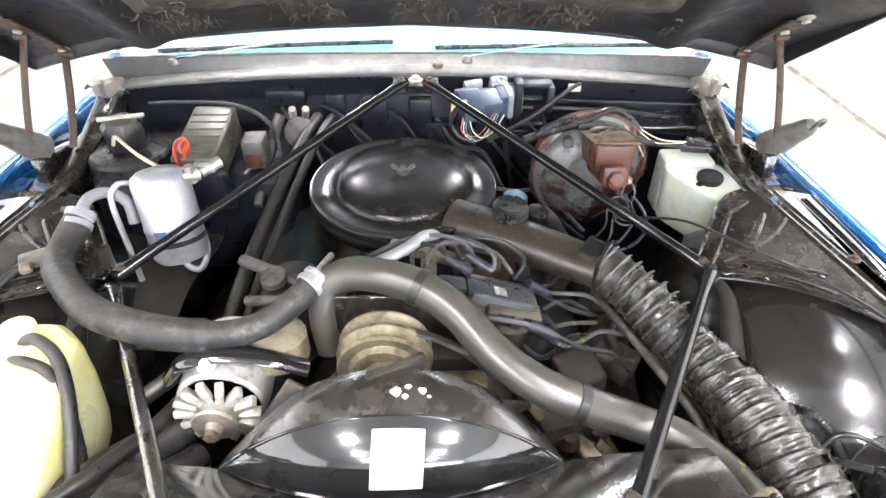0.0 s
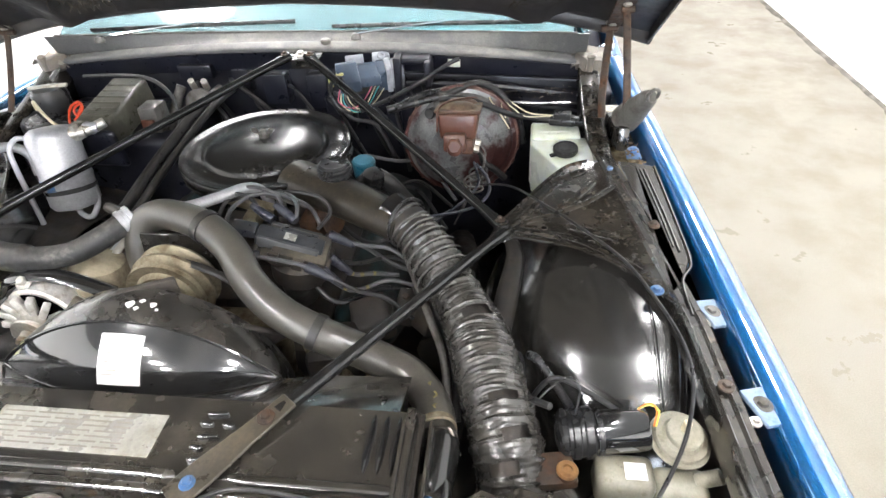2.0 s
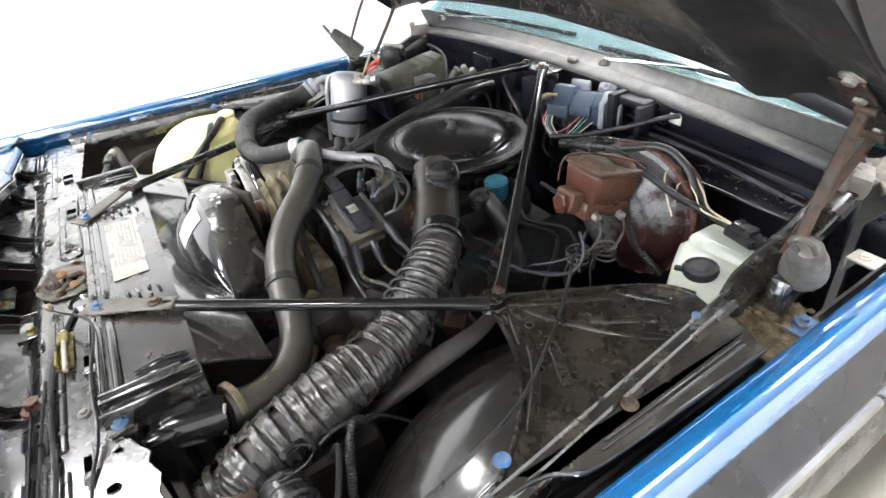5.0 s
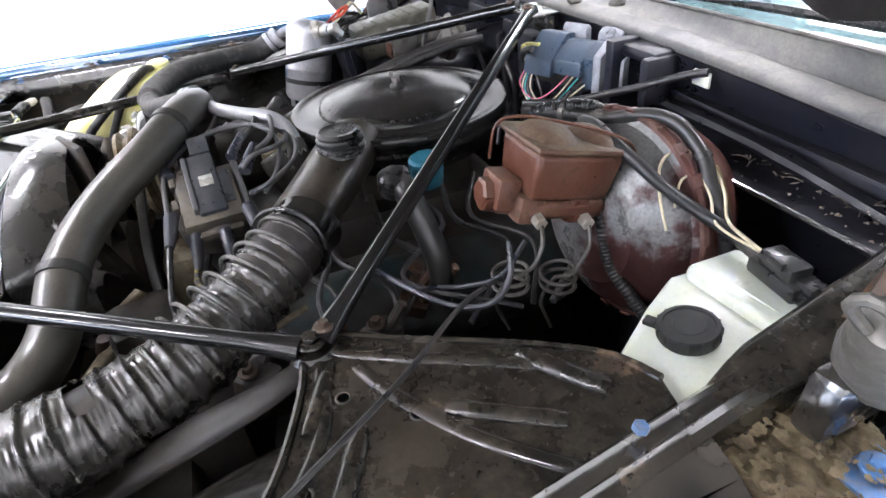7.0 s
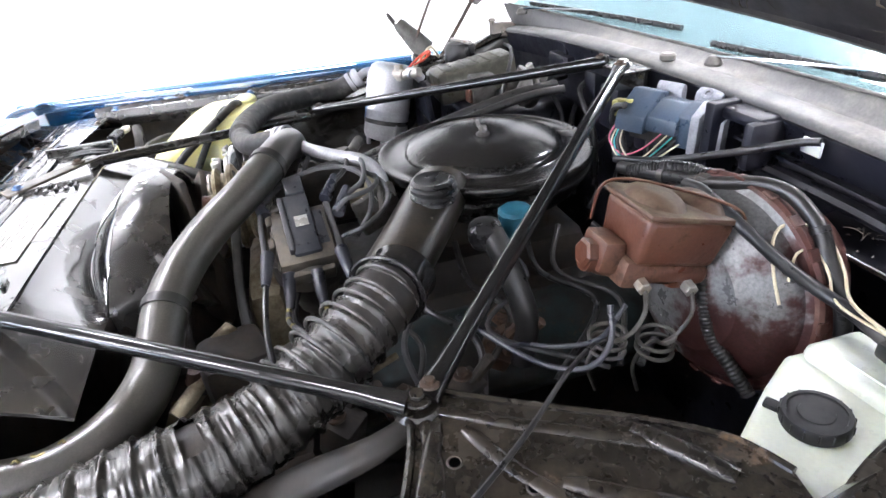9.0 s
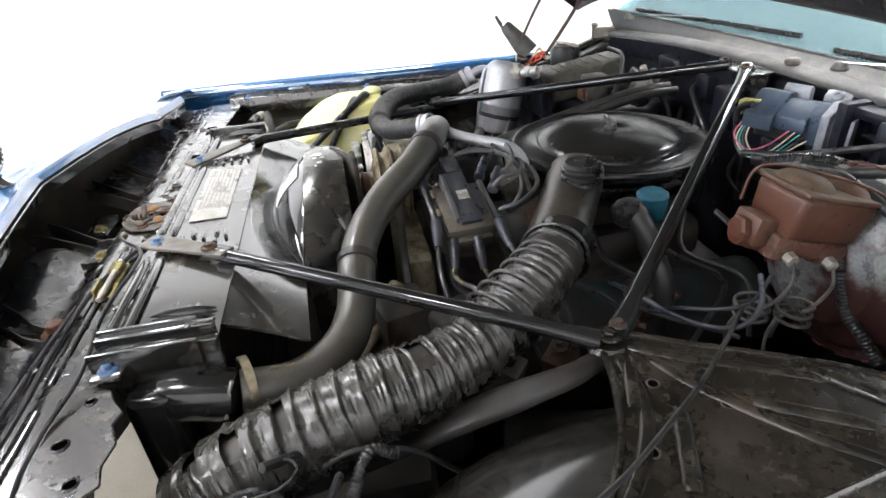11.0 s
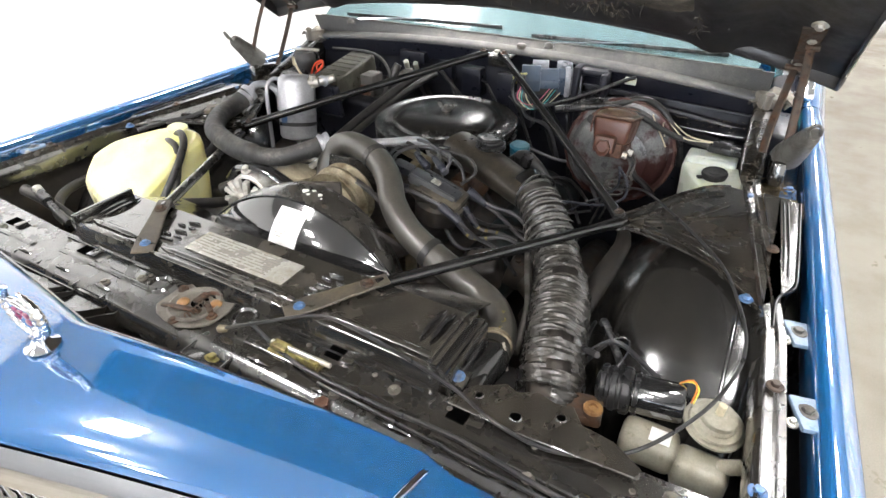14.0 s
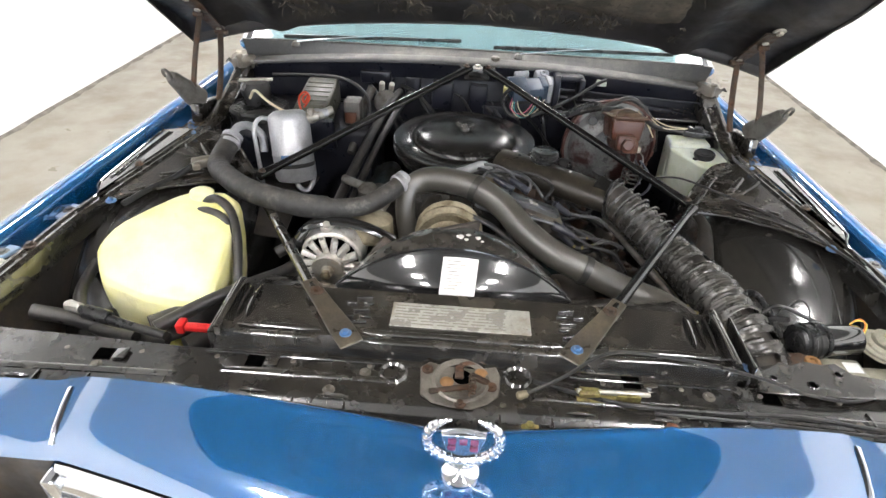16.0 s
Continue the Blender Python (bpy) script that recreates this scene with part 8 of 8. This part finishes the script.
ps = thing("line_joint", (-0.62, 0.31, 0.85), "black hose joint with bright metal ends", "hose joint")
part("line", join(tube([(-0.70, 0.32, 0.885), (-0.66, 0.31, 0.885), (-0.60, 0.295, 0.878), (-0.52, 0.28, 0.872)], 0.008, 10), rod((-0.68, 0.314, 0.885), (-0.63, 0.303, 0.882), 0.013, 12)), M_CAP, ps)
part("end", join(rod((-0.715, 0.325, 0.885), (-0.69, 0.318, 0.886), 0.010, 8), lathe([(0.009, 0), (0.011, 0.004), (0.009, 0.012)], (-0.715, 0.325, 0.880))), M_ZINC, ps)
lwc = thing("wiring_connector", (-0.685, 0.856, 0.90), "pale plastic wiring connector with tape", "connector")
part("body", join(box(-0.71, -0.66, 0.845, 0.872, 0.905, 0.930, 0.006, turn=(0, 0, 30)), box(-0.70, -0.68, 0.82, 0.85, 0.91, 0.925, 0.005, turn=(0, 0, 30))), M_LEDGE, lwc)
part("lead", tube([(-0.70, 0.84, 0.917), (-0.73, 0.79, 0.905), (-0.76, 0.73, 0.905), (-0.79, 0.66, 0.90)], 0.007, 8), M_WIRE, lwc)
part("lead", tube([(-0.67, 0.87, 0.917), (-0.64, 0.90, 0.93), (-0.62, 0.95, 0.93)], 0.006, 8), M_WIRE, lwc)
lpn = thing("inner_panel", (-0.66, 1.0, 0.80), "grimy black panel below the accumulator", "panel")
part("sheet", surf(lambda u, v: V(-0.80 + 0.33 * u, 0.78 + 0.42 * v, 0.80 - 0.05 * u + 0.02 * math.sin(v * 5) * u), 14, 14, 0.004), M_DARK, lpn)

# ---- right front corner: level compressor and washer parts ----
lc = thing("level_compressor", (0.70, 0.39, 0.80), "black level control compressor with finned pump head", "compressor")
part("gear_case", lathe([(0.014, 0), (0.028, 0.003), (0.034, 0.008), (0.035, 0.014), (0.033, 0.016), (0.033, 0.021), (0.036, 0.023), (0.036, 0.031), (0.034, 0.033), (0.034, 0.038), (0.037, 0.040), (0.037, 0.050), (0.032, 0.054)], (0.640, 0.412, 0.845), (0.97, 0.10, 0.06), 32), M_CAP, lc, "ribbed black plastic gear case")
part("motor", lathe([(0.028, 0), (0.0305, 0.002), (0.0305, 0.072), (0.029, 0.076), (0.020, 0.078)], (0.692, 0.417, 0.848), (0.97, 0.10, 0.06), 32), M_GLOSS, lc, "glossy black motor can", sharp=30)
part("head", lathe([(0.026, 0), (0.031, 0.004), *[((0.044 if (k // 2) % 2 else 0.037) - 0.00016 * k * k, 0.006 + 0.0034 * ((k + 1) // 2) + 0.0004 * (k % 2)) for k in range(16)], (0.024, 0.036), (0.010, 0.038)], (0.812, 0.418, 0.834), (0.10, -0.12, 0.98), 32), M_AGED, lc, "pale finned aluminium pump head", sharp=30)
part("nipple", rod((0.814, 0.415, 0.868), (0.815, 0.414, 0.890), 0.006, 10), M_BEIGE, lc)
part("bracket", join(box(0.60, 0.665, 0.335, 0.385, 0.825, 0.845, 0.006, turn=(0, 0, 10)), rod((0.652, 0.352, 0.84), (0.652, 0.352, 0.852), 0.014, 16)), M_HINGE, lc, "rust-brown mounting foot")
part("cap", lathe([(0.014, 0), (0.015, 0.003), (0.013, 0.006), (0.007, 0.0062), (0.006, 0.002)], (0.652, 0.352, 0.851), seg=20), M_ORUST, lc, "rusty round nut")
part("strap", lathe([(0.0305, -0.004), (0.0330, -0.0035), (0.0330, 0.0035), (0.0305, 0.004)], (0.700, 0.418, 0.8485), (0.97, 0.10, 0.06), 32, caps=False), M_CAP, lc)
for k, mt in enumerate((M_ORANGE, M_YELW)):
    part("wire", tube([(0.776 + 0.003 * k, 0.424, 0.862), (0.778 + 0.003 * k, 0.434, 0.884), (0.770, 0.443, 0.889 - 0.004 * k), (0.756, 0.440, 0.880), (0.748, 0.432 + 0.004 * k, 0.868)], 0.0013, 8), mt, lc)
part("wire", tube([(0.665, 0.42, 0.885), (0.672, 0.452, 0.90), (0.66, 0.468, 0.905), (0.63, 0.458, 0.888), (0.605, 0.44, 0.865)], 0.0014, 8), M_WIRE, lc)
pb = thing("pump_body", (0.74, 0.34, 0.80), "yellowed white plastic pump housing", "pump")
part("housing", join(box(0.695, 0.778, 0.348, 0.405, 0.77, 0.824, 0.014, 3), box(0.775, 0.850, 0.345, 0.395, 0.76, 0.815, 0.012, 3), rod((0.835, 0.375, 0.81), (0.862, 0.372, 0.832), 0.011, 14)), M_AGED, pb)
part("label", box(0.735, 0.765, 0.362, 0.388, 0.824, 0.825, 0.0004), M_PAPER, pb)
for k, pts in enumerate(([(0.60, 0.47, 0.83), (0.595, 0.52, 0.845), (0.59, 0.58, 0.82), (0.57, 0.64, 0.74)], [(0.60, 0.49, 0.80), (0.64, 0.50, 0.86), (0.70, 0.475, 0.855), (0.76, 0.44, 0.84)], [(0.57, 0.50, 0.82), (0.60, 0.46, 0.86), (0.63, 0.43, 0.885)])):
    th = thing("wiring_lead", pts[0], "thin black wiring lead beside the duct", "wire", "front corner wires")
    part("wire", tube(pts, 0.0035 + 0.001 * k, 8), M_WIRE, th)
cvp = thing("corrugated_sleeve", (0.59, 0.55, 0.80), "black corrugated wire sleeve beside the wheelhouse", "wiring")
part("sleeve", tube([(0.606, 0.560, 0.842), (0.616, 0.534, 0.862), (0.640, 0.514, 0.840), (0.660, 0.503, 0.812), (0.684, 0.490, 0.775)], lambda r, t, a: 0.0065 + 0.001 * math.cos(2 * math.pi * r / 0.005), 10, 0.0014), M_CAP, cvp, sharp=80)

# hood release cable along the front and up the right rail
hc = thing("release_cable", (0.45, 0.23, 0.92), "black hood release cable looping along the bay edge", "cable")
part("cable", tube([(0.095, 0.165, 0.915), (0.12, 0.172, 0.925), (0.165, 0.192, 0.938), (0.228, 0.236, 0.945), (0.285, 0.243, 0.948), (0.387, 0.233, 0.945), (0.484, 0.229, 0.925), (0.56, 0.212, 0.913), (0.64, 0.215, 0.906), (0.72, 0.26, 0.905), (0.785, 0.35, 0.918), (0.818, 0.44, 0.930), (0.822, 0.52, 0.932), (0.800, 0.62, 0.928), (0.765, 0.72, 0.922), (0.70, 0.82, 0.915), (0.64, 0.90, 0.908), (0.57, 0.98, 0.90), (0.50, 1.05, 0.86)], 0.0028, 8, 0.012), M_WIRE, hc)
part("end", lathe([(0.004, 0), (0.007, 0.004), (0.006, 0.016), (0.003, 0.02)], (0.09, 0.165, 0.913), (1, 0.2, 0.3), 12), M_BRASS, hc)
hc2 = thing("front_harness", (0.45, 0.20, 0.91), "black wiring harness lying on the front cross panel", "wiring")
part("harness", tube([(0.12, 0.205, 0.906), (0.25, 0.170, 0.909), (0.40, 0.165, 0.909), (0.52, 0.170, 0.908), (0.66, 0.160, 0.902), (0.80, 0.165, 0.90), (0.87, 0.24, 0.91)], 0.0038, 8, 0.015), M_WIRE, hc2)
part("harness", tube([(0.30, 0.157, 0.908), (0.45, 0.152, 0.909), (0.60, 0.148, 0.905), (0.78, 0.150, 0.90)], 0.0028, 8, 0.015), M_WIRE, hc2)
